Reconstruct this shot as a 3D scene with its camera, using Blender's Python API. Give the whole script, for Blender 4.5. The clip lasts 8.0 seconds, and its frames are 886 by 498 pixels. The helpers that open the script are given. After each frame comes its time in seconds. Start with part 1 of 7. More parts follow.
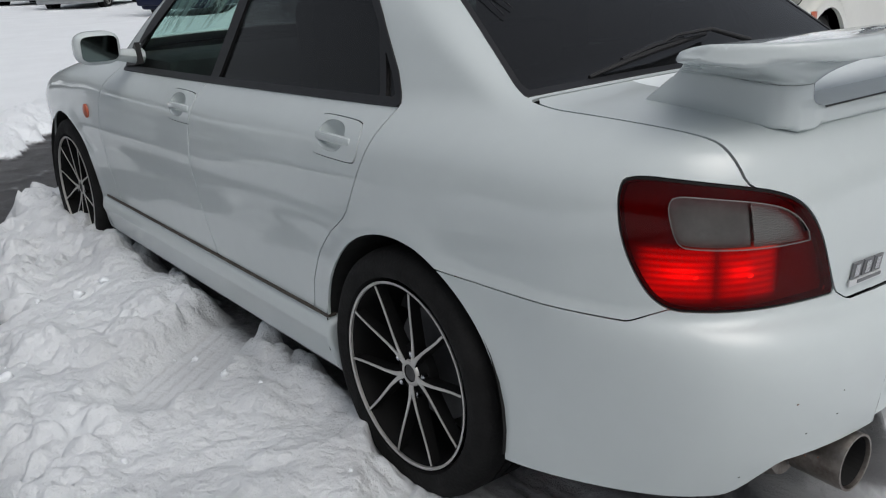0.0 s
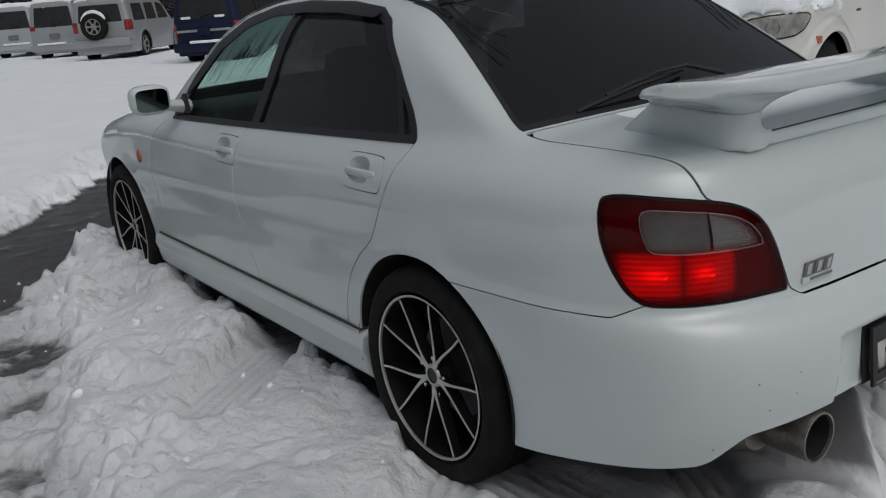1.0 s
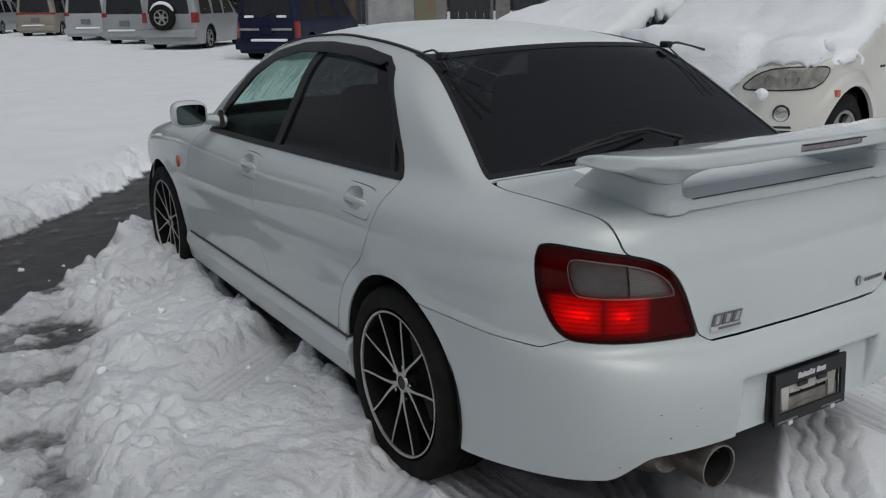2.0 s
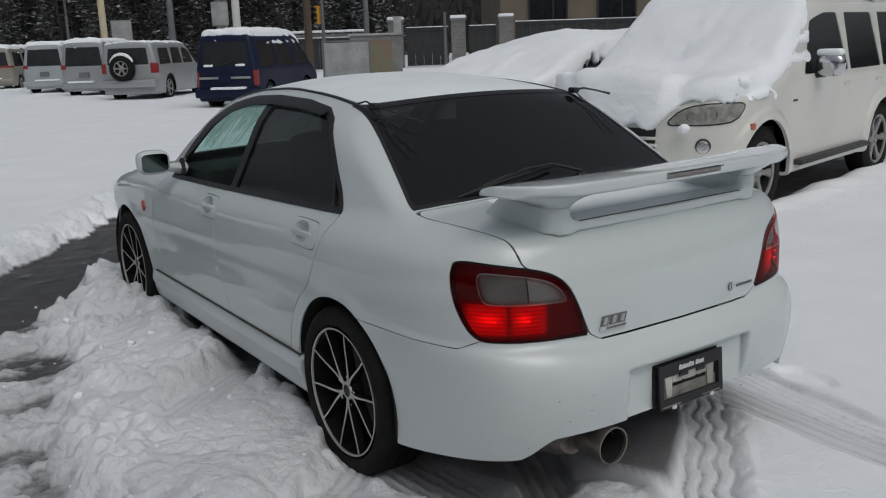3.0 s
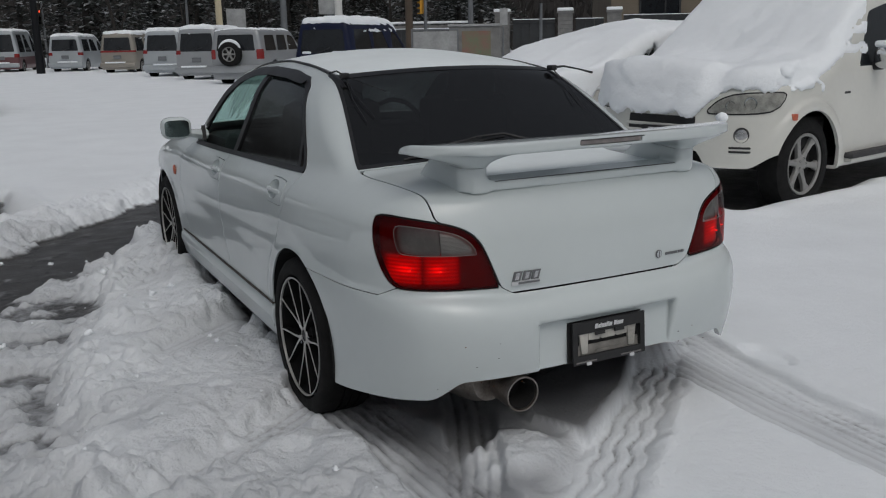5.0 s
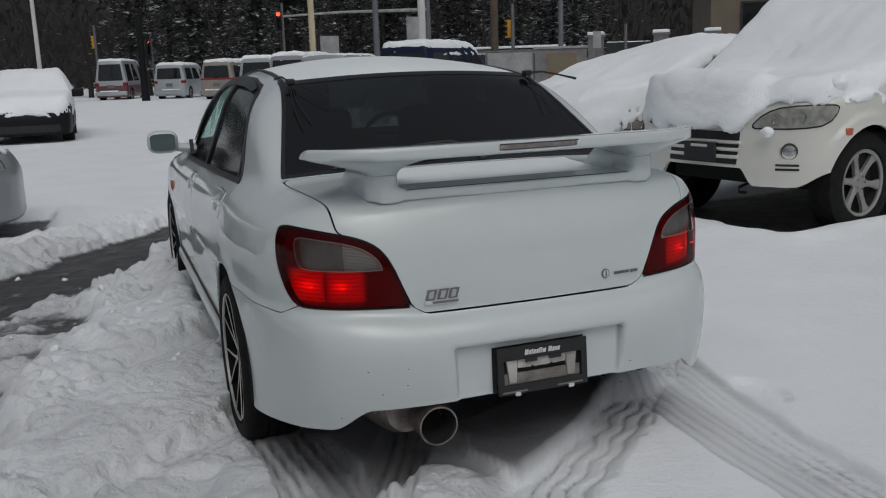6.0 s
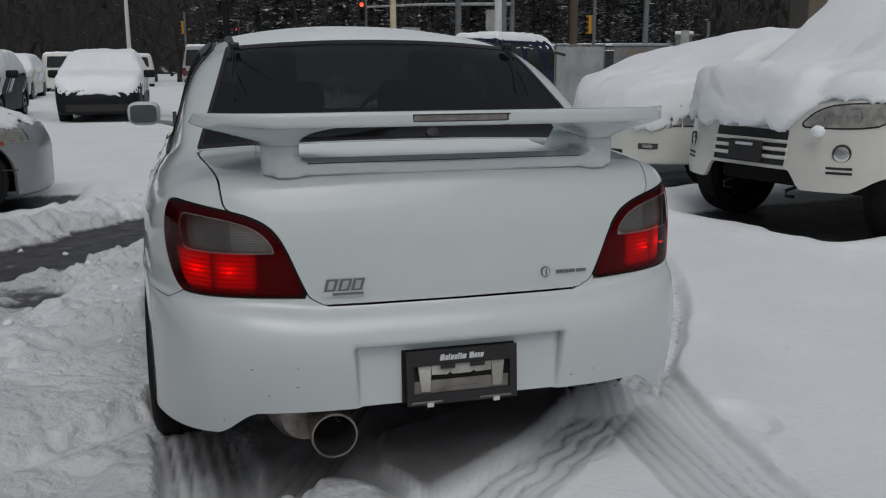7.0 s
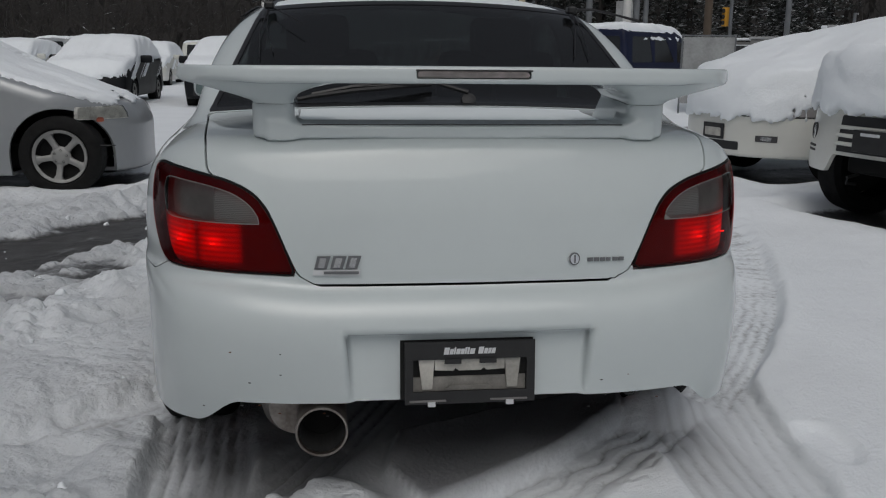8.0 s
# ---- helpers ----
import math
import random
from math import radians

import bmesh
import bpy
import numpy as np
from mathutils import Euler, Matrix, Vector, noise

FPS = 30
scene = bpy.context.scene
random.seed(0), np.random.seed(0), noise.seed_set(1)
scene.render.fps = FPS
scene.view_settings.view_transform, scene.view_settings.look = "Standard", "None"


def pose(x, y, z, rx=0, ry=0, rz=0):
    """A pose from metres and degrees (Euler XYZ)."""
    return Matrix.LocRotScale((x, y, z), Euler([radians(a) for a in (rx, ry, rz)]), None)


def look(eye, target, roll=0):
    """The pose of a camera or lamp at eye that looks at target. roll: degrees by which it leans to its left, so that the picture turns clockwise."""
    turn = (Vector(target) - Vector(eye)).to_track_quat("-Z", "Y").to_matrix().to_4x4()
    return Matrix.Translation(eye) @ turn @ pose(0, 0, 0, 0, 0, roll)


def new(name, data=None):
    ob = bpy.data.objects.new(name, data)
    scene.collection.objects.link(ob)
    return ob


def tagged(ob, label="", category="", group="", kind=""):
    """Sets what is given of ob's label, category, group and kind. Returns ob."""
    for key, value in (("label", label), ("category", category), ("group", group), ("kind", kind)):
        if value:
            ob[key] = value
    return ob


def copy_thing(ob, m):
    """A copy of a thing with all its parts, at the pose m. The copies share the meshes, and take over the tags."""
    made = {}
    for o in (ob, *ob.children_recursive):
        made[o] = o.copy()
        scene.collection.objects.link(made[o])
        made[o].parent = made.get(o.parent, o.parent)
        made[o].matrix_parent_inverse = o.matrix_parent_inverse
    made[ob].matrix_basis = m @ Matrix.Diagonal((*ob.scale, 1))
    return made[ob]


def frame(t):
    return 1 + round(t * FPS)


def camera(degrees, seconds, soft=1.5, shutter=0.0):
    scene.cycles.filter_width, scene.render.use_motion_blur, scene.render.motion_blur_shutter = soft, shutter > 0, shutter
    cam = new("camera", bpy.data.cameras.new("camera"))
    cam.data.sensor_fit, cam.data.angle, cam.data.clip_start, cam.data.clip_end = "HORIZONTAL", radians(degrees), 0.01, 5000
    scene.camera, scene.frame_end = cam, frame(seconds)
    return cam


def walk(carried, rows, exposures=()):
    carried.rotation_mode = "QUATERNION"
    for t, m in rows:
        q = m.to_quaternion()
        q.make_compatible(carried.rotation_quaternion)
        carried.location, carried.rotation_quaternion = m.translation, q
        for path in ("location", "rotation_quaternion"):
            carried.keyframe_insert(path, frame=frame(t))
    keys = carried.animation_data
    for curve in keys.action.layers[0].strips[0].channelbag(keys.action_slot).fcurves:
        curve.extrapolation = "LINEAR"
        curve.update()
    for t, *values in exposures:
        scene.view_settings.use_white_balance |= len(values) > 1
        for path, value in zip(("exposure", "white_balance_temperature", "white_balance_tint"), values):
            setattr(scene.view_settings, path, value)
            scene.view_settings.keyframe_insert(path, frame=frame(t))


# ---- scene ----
cam = camera(52.8, 8.0, soft=1.15)
PATH = [
    (0, (-1.956, -0.644, 1.297), (-0.801, 0.861, 0.662), -2.1),
    (0.5, (-2.021, -0.756, 1.303), (-0.9, 0.811, 0.769), -3.5),
    (1, (-2.099, -0.926, 1.353), (-0.993, 0.642, 0.791), -4.6),
    (1.2, (-2.074, -1.009, 1.366), (-0.985, 0.575, 0.814), -2.8),
    (2.3, (-2.165, -1.438, 1.55), (-1.142, 0.195, 1.014), -0.7),
    (2.5, (-2.227, -1.523, 1.566), (-1.149, 0.085, 1.061), -2.2),
    (3, (-2.252, -1.752, 1.554), (-1.15, -0.147, 1.097), -2.0),
    (3.5, (-2.3, -1.942, 1.549), (-1.278, -0.288, 1.081), -1.8),
    (4, (-2.349, -2.095, 1.549), (-1.36, -0.424, 1.07), -1.6),
    (4.5, (-2.16, -2.211, 1.526), (-1.218, -0.515, 1.039), -1.5),
    (5, (-1.882, -2.284, 1.469), (-0.987, -0.557, 1.004), -1.1),
    (5.2, (-1.761, -2.283, 1.429), (-0.883, -0.545, 0.971), -1.7),
    (6.3, (-1.044, -2.303, 1.337), (-0.419, -0.445, 0.94), -1.5),
    (6.5, (-0.928, -2.276, 1.308), (-0.337, -0.408, 0.906), -1.3),
    (7, (-0.669, -2.12, 1.258), (-0.145, -0.234, 0.848), -0.1),
    (7.5, (-0.491, -1.999, 1.219), (-0.048, -0.093, 0.803), 0.0),
    (8, (-0.323, -1.893, 1.158), (-0.074, 0.046, 0.735), 0.6),
]
EXPOSURES = [(0.0, 0.40), (0.5, -0.04), (1.0, -0.10), (2.5, -0.03), (4.5, -0.14), (6.5, -0.23), (8.0, -0.27)]
walk(cam, [(t, look(eye, target, roll)) for t, eye, target, roll in PATH], EXPOSURES)

# overcast daylight: a pale, even sky and one very soft sun behind the cloud
world = bpy.data.worlds.new("overcast_sky")
scene.world = world
world.use_nodes = True
wn = world.node_tree
sky = wn.nodes.new("ShaderNodeTexSky")
sky.sky_type, sky.sun_disc = "NISHITA", False
sky.sun_elevation, sky.sun_rotation = radians(52), radians(188)
sky.air_density, sky.dust_density, sky.ozone_density = 1.0, 3.0, 1.0
grey = wn.nodes.new("ShaderNodeHueSaturation")
grey.inputs["Saturation"].default_value = 0.37
wn.links.new(sky.outputs[0], grey.inputs["Color"])
# a clouded sky is about three times as bright overhead as at the horizon
up, cut, lift = (wn.nodes.new(k) for k in ("ShaderNodeTexCoord", "ShaderNodeSeparateXYZ", "ShaderNodeMapRange"))
lift.inputs["To Min"].default_value, lift.inputs["To Max"].default_value = 0.36, 1.0
fade = wn.nodes.new("ShaderNodeVectorMath")
fade.operation = "SCALE"
wn.links.new(up.outputs["Generated"], cut.inputs[0])
wn.links.new(cut.outputs[2], lift.inputs["Value"])
wn.links.new(grey.outputs[0], fade.inputs[0])
wn.links.new(lift.outputs[0], fade.inputs["Scale"])
wn.links.new(fade.outputs[0], wn.nodes["Background"].inputs["Color"])
wn.nodes["Background"].inputs["Strength"].default_value = 0.112
sun = new("sun", bpy.data.lights.new("sun", "SUN"))
sun.data.energy, sun.data.angle, sun.data.color = 0.65, radians(50), (1.0, 0.98, 0.95)
sun.matrix_world = look((0, 0, 0), (0.08, 0.60, -0.79))

# ---- mesh tools ----
def smax(a, b, k):
    h = np.maximum(k - np.abs(a - b), 0) / k
    return np.maximum(a, b) + h * h * k * 0.25


def smin(a, b, k):
    return -smax(-a, -b, k)


def curve(pts, soft=0.04):
    """A smooth function through a few (t, value) pairs."""
    ts = np.array([p[0] for p in pts], float)
    vs = np.array([p[1] for p in pts], float)
    lo, hi = ts[0] - 4 * soft, ts[-1] + 4 * soft
    n = int((hi - lo) / (soft / 4)) + 2
    grid = np.linspace(lo, hi, n)
    raw = np.interp(grid, ts, vs)
    kern = np.exp(-0.5 * (np.arange(-14, 15) / 4.0) ** 2)
    pad = np.pad(raw, 14, mode="edge")
    sm = np.convolve(pad, kern / kern.sum(), mode="valid")
    return lambda t: np.interp(t, grid, sm)


def nets(f, lo, hi, h, project=3):
    """Skin of the solid f < 0 as vertices, normals and triangles."""
    lo, hi = np.array(lo, float), np.array(hi, float)
    n = np.ceil((hi - lo) / h).astype(int) + 1
    xs, ys, zs = (lo[i] + h * np.arange(n[i]) for i in range(3))
    F = np.empty(n, np.float32)
    for i in range(0, n[0], 16):
        gx, gy, gz = np.meshgrid(xs[i:i + 16], ys, zs, indexing="ij")
        F[i:i + 16] = f(gx.ravel(), gy.ravel(), gz.ravel()).reshape(gx.shape)
    neg = F < 0
    c = [neg[a:n[0] - 1 + a, b:n[1] - 1 + b, d:n[2] - 1 + d] for a in (0, 1) for b in (0, 1) for d in (0, 1)]
    tot = sum(q.astype(np.int8) for q in c)
    act = np.argwhere((tot > 0) & (tot < 8))
    idx = -np.ones(n - 1, np.int64)
    idx[act[:, 0], act[:, 1], act[:, 2]] = np.arange(len(act))
    acc, cnt = np.zeros((len(act), 3)), np.zeros(len(act))
    for axis in range(3):
        others = [q for q in range(3) if q != axis]
        for a in (0, 1):
            for b in (0, 1):
                o = np.zeros(3, int)
                o[others[0]], o[others[1]] = a, b
                p = act + o
                q = p.copy()
                q[:, axis] += 1
                fa, fb = F[p[:, 0], p[:, 1], p[:, 2]], F[q[:, 0], q[:, 1], q[:, 2]]
                m = (fa < 0) != (fb < 0)
                t = np.where(m, fa / np.where(m, fa - fb, 1), 0)
                pos = p.astype(float)
                pos[:, axis] += t
                acc[m] += pos[m]
                cnt[m] += 1
    V = lo + h * acc / cnt[:, None]
    tris = []
    for axis in range(3):
        b, d = (axis + 1) % 3, (axis + 2) % 3
        s0, s1 = [slice(None)] * 3, [slice(None)] * 3
        s0[axis], s1[axis] = slice(0, -1), slice(1, None)
        e = np.argwhere(neg[tuple(s0)] != neg[tuple(s1)])
        e = e[(e[:, b] > 0) & (e[:, d] > 0) & (e[:, b] < n[b] - 1) & (e[:, d] < n[d] - 1)]
        flip = neg[tuple(e.T)]
        ring = []
        for ob, od in ((-1, -1), (0, -1), (0, 0), (-1, 0)):
            q = e.copy()
            q[:, b] += ob
            q[:, d] += od
            ring.append(idx[q[:, 0], q[:, 1], q[:, 2]])
        r = np.stack(ring, 1)
        r[~flip] = r[~flip][:, ::-1]
        tris += [r[:, [0, 1, 2]], r[:, [0, 2, 3]]]
    T = np.concatenate(tris)
    T = T[(T >= 0).all(1)]
    e = h * 0.25
    for step in range(project + 1):
        g = np.stack([(f(*(V + o).T) - f(*(V - o).T)) / (2 * e) for o in np.eye(3) * e], 1)
        g2 = np.maximum((g * g).sum(1), 1e-6)
        if step < project:
            V = V - np.clip(f(*V.T) / g2, -h, h)[:, None] * g
    return V, g / np.sqrt(g2)[:, None], T


def clip(S, g):
    """The part of the skin S = (V, N, T) where g, given at its vertices, is positive."""
    V, N, T = S
    s = g > 0
    k = s[T].sum(1)
    keep = T[k == 3]
    e1, e2 = T[k == 1], T[k == 2]

    def turn(t, want):
        out = t.copy()
        for r in (1, 2):
            m = s[t[:, r]] == want
            m &= s[t[:, 0]] != want
            out[m] = np.roll(t[m], -r, axis=1)
        return out
    e1, e2 = turn(e1, True), turn(e2, False)
    pairs = np.concatenate([e1[:, [0, 1]], e1[:, [0, 2]], e2[:, [1, 0]], e2[:, [2, 0]]])
    if len(pairs):
        key = np.sort(pairs, 1)
        uni, inv = np.unique(key, axis=0, return_inverse=True)
        inv = inv.ravel()
        ga, gb = g[uni[:, 0]], g[uni[:, 1]]
        t = (ga / (ga - gb))[:, None]
        nv = V[uni[:, 0]] * (1 - t) + V[uni[:, 1]] * t
        nn = N[uni[:, 0]] * (1 - t) + N[uni[:, 1]] * t
        inv = inv + len(V)
        V, N = np.concatenate([V, nv]), np.concatenate([N, nn])
        a, b = len(e1), len(e2)
        i1, i2, i3, i4 = inv[:a], inv[a:2 * a], inv[2 * a:2 * a + b], inv[2 * a + b:]
        keep = np.concatenate([keep, np.stack([e1[:, 0], i1, i2], 1),
                               np.stack([i3, e2[:, 1], e2[:, 2]], 1), np.stack([i3, e2[:, 2], i4], 1)])
    used, back = np.unique(keep, return_inverse=True)
    return V[used], N[used], back.reshape(-1, 3)


def split(S, field, gap=0.0035):
    """Cuts S along field(x, y, z) = 0: the inside (positive) and the rest, with a gap between."""
    g = field(*S[0].T)
    return clip(S, g - gap / 2), clip(S, -g - gap / 2)


def rim(S, depth):
    """S with its open edges folded inwards by depth, as sheet metal is."""
    V, N, T = S
    if not len(T):
        return S
    e = np.concatenate([T[:, [0, 1]], T[:, [1, 2]], T[:, [2, 0]]])
    key = e.min(1) * (len(V) + 1) + e.max(1)
    _, first, count = np.unique(key, return_index=True, return_counts=True)
    b = e[first[count == 1]]
    vs, back = np.unique(b, return_inverse=True)
    back = back.reshape(-1, 2)
    n0, m = len(V), len(vs)
    NN = N[vs] / np.maximum(np.linalg.norm(N[vs], axis=1), 1e-6)[:, None]
    V2 = np.concatenate([V, V[vs], V[vs] - NN * depth])
    tang = V[b[:, 1]] - V[b[:, 0]]
    side = np.cross(tang, NN[back[:, 0]])
    vn = np.zeros((m, 3))
    np.add.at(vn, back[:, 0], side)
    np.add.at(vn, back[:, 1], side)
    vn /= np.maximum(np.linalg.norm(vn, axis=1), 1e-9)[:, None]
    N2 = np.concatenate([N, vn, vn])
    a, c = back[:, 0] + n0, back[:, 1] + n0
    T2 = np.concatenate([T, np.stack([c, a, a + m], 1), np.stack([c, a + m, c + m], 1)])
    return V2, N2, T2


def push(S, d):
    N = S[1] / np.maximum(np.linalg.norm(S[1], axis=1), 1e-6)[:, None]
    return S[0] + N * d, S[1], S[2]


def slab(S, d):
    """S as a closed plate d thick, its outer face on S."""
    V, N, T = rim(S, d)
    A = push(S, -d)
    return np.concatenate([V, A[0]]), np.concatenate([N, -A[1]]), np.concatenate([T, A[2][:, ::-1] + len(V)])


def loop(poly, rounds=3):
    p = np.array(poly, float)
    for _ in range(rounds):
        q = np.roll(p, -1, 0)
        p = np.stack([p * 0.75 + q * 0.25, p * 0.25 + q * 0.75], 1).reshape(-1, 2)
    return p


def inside(u, v, poly):
    """Signed distance of the points (u, v) from a closed outline, positive inside."""
    best, odd = np.full(u.shape, 1e9), np.zeros(u.shape, bool)
    for (x0, y0), (x1, y1) in zip(poly, np.roll(poly, -1, 0)):
        dx, dy = x1 - x0, y1 - y0
        t = np.clip(((u - x0) * dx + (v - y0) * dy) / max(dx * dx + dy * dy, 1e-12), 0, 1)
        best = np.minimum(best, (u - x0 - t * dx) ** 2 + (v - y0 - t * dy) ** 2)
        if y0 != y1:
            odd ^= ((y0 > v) != (y1 > v)) & (u < (x1 - x0) * (v - y0) / (y1 - y0) + x0)
    return np.where(odd, 1, -1) * np.sqrt(best)


def skin(name, S, material, parent=None, label="", smooth=True):
    """Links a skin (V, N, T) as one mesh object with its own normals."""
    V, N, T = S
    me = bpy.data.meshes.new(name)
    me.vertices.add(len(V))
    me.vertices.foreach_set("co", np.ascontiguousarray(V, np.float32).ravel())
    me.loops.add(3 * len(T))
    me.polygons.add(len(T))
    me.polygons.foreach_set("loop_start", np.arange(0, 3 * len(T), 3, dtype=np.int32))
    me.loops.foreach_set("vertex_index", np.ascontiguousarray(T, np.int32).ravel())
    me.update(calc_edges=True)
    if smooth:
        me.polygons.foreach_set("use_smooth", np.ones(len(T), bool))
        if N is not None:
            L = np.maximum(np.linalg.norm(N, axis=1), 1e-9)[:, None]
            me.normals_split_custom_set_from_vertices((N / L).astype(np.float32))
    me.materials.append(material)
    ob = new(name, me)
    ob.parent = parent
    return tagged(ob, label)


def part(name, bm, material, parent=None, label="", smooth=False):
    """Links a bmesh as one mesh object under a thing or a part."""
    me = bpy.data.meshes.new(name)
    bmesh.ops.recalc_face_normals(bm, faces=bm.faces)
    bm.to_mesh(me)
    bm.free()
    me.materials.append(material)
    if smooth:
        me.polygons.foreach_set("use_smooth", np.ones(len(me.polygons), bool))
        me.set_sharp_from_angle(angle=radians(38))
    ob = new(name, me)
    ob.parent = parent
    return tagged(ob, label)


def thing(name, label, category, group="", kind="", m=None):
    ob = new(name)
    ob.empty_display_size = 0.1
    if m is not None:
        ob.matrix_world = m
    return tagged(ob, label, category, group, kind)


def block(bm, c, half, bevel=0.0, m=None, segs=2):
    """A bevelled box in bm."""
    r = bmesh.ops.create_cube(bm, size=2)
    vs = r["verts"]
    bmesh.ops.transform(bm, matrix=Matrix.LocRotScale(c, None, half), verts=vs)
    if bevel:
        es = list({e for v in vs for e in v.link_edges})
        vs = list({v for f in bmesh.ops.bevel(bm, geom=es, offset=bevel, segments=segs, affect="EDGES", profile=0.5)["faces"] for v in f.verts} | {v for v in vs if v.is_valid})
    if m is not None:
        bmesh.ops.transform(bm, matrix=m, verts=[v for v in vs if v.is_valid])
    return bm


def boxed(c, half, bevel=0.0, m=None):
    return block(bmesh.new(), c, half, bevel, m)


def spun(profile, n=48, axis="X", closed=False):
    """A body of revolution about the x axis; profile: (x, radius) pairs."""
    bm = bmesh.new()
    rings = []
    for i in range(n):
        a = 2 * math.pi * i / n
        rings.append([bm.verts.new((x, r * math.cos(a), r * math.sin(a)) if axis == "X" else
                                   ((r * math.cos(a), r * math.sin(a), x) if axis == "Z" else (r * math.sin(a), x, r * math.cos(a)))) for x, r in profile])
    for i in range(n):
        a, b = rings[i], rings[(i + 1) % n]
        for j in range(len(profile) - (0 if closed else 1)):
            k = (j + 1) % len(profile)
            bm.faces.new((a[j], b[j], b[k], a[k]))
    bmesh.ops.remove_doubles(bm, verts=bm.verts, dist=1e-5)
    return bm


def tube(bm, pts, radius, n=8, flat=1.0):
    """A round bar along pts; radius: one, or one a point."""
    pts = [Vector(p) for p in pts]
    rad = radius if isinstance(radius, (list, tuple)) else [radius] * len(pts)
    up = Vector((0, 0, 1))
    rings = []
    for i, p in enumerate(pts):
        d = (pts[min(i + 1, len(pts) - 1)] - pts[max(i - 1, 0)]).normalized()
        u = d.cross(up if abs(d.z) < 0.95 else Vector((1, 0, 0))).normalized()
        v = d.cross(u)
        rings.append([bm.verts.new(p + rad[i] * (math.cos(2 * math.pi * k / n) * u + flat * math.sin(2 * math.pi * k / n) * v)) for k in range(n)])
    for a, b in zip(rings, rings[1:]):
        for k in range(n):
            bm.faces.new((a[k], a[(k + 1) % n], b[(k + 1) % n], b[k]))
    bm.faces.new(rings[0][::-1])
    bm.faces.new(rings[-1])
    return bm


def plate(poly, thick, m=None, bm=None):
    """A flat outline in x, y, thick along z (from 0 down)."""
    bm = bm or bmesh.new()
    top = [bm.verts.new((x, y, 0)) for x, y in poly]
    low = [bm.verts.new((x, y, -thick)) for x, y in poly]
    bm.faces.new(top)
    bm.faces.new(low[::-1])
    for i in range(len(poly)):
        j = (i + 1) % len(poly)
        bm.faces.new((top[j], top[i], low[i], low[j]))
    if m is not None:
        bmesh.ops.transform(bm, matrix=m, verts=top + low)
    return bm


NOISE_TABLES = {}


def lattice_noise(x, y, scale, seed):
    """Smooth noise from 0 to 1 over the plan."""
    if seed not in NOISE_TABLES:
        NOISE_TABLES[seed] = np.random.RandomState(seed).rand(256, 256)
    tab = NOISE_TABLES[seed]
    u, v = x / scale, y / scale
    i, j = np.floor(u).astype(int), np.floor(v).astype(int)
    a, b = u - i, v - j
    a, b = a * a * (3 - 2 * a), b * b * (3 - 2 * b)
    i0, j0, i1, j1 = i % 256, j % 256, (i + 1) % 256, (j + 1) % 256
    return (tab[i0, j0] * (1 - a) + tab[i1, j0] * a) * (1 - b) + (tab[i0, j1] * (1 - a) + tab[i1, j1] * a) * b


def fractal(x, y, scale, seed, octaves=4, gain=0.5):
    out, amp, tot = 0, 1.0, 0
    for o in range(octaves):
        c, s = math.cos(0.7 * o), math.sin(0.7 * o)
        out = out + amp * lattice_noise(c * x - s * y + 7.3 * o, s * x + c * y - 3.1 * o, scale / 2 ** o, seed + o)
        tot += amp
        amp *= gain
    return out / tot


def step(a, b, t):
    t = np.clip((t - a) / (b - a), 0, 1)
    return t * t * (3 - 2 * t)

def nets_ball(c, r, seed=1):
    bm = bmesh.new()
    bmesh.ops.create_icosphere(bm, subdivisions=3, radius=1)
    for v in bm.verts:
        v.co *= 1 + 0.12 * noise.noise(v.co * 1.7 + Vector((seed, 0, 0)))
        v.co = Vector((c[0] + r[0] * v.co.x, c[1] + r[1] * v.co.y, c[2] + r[2] * v.co.z))
    return bm


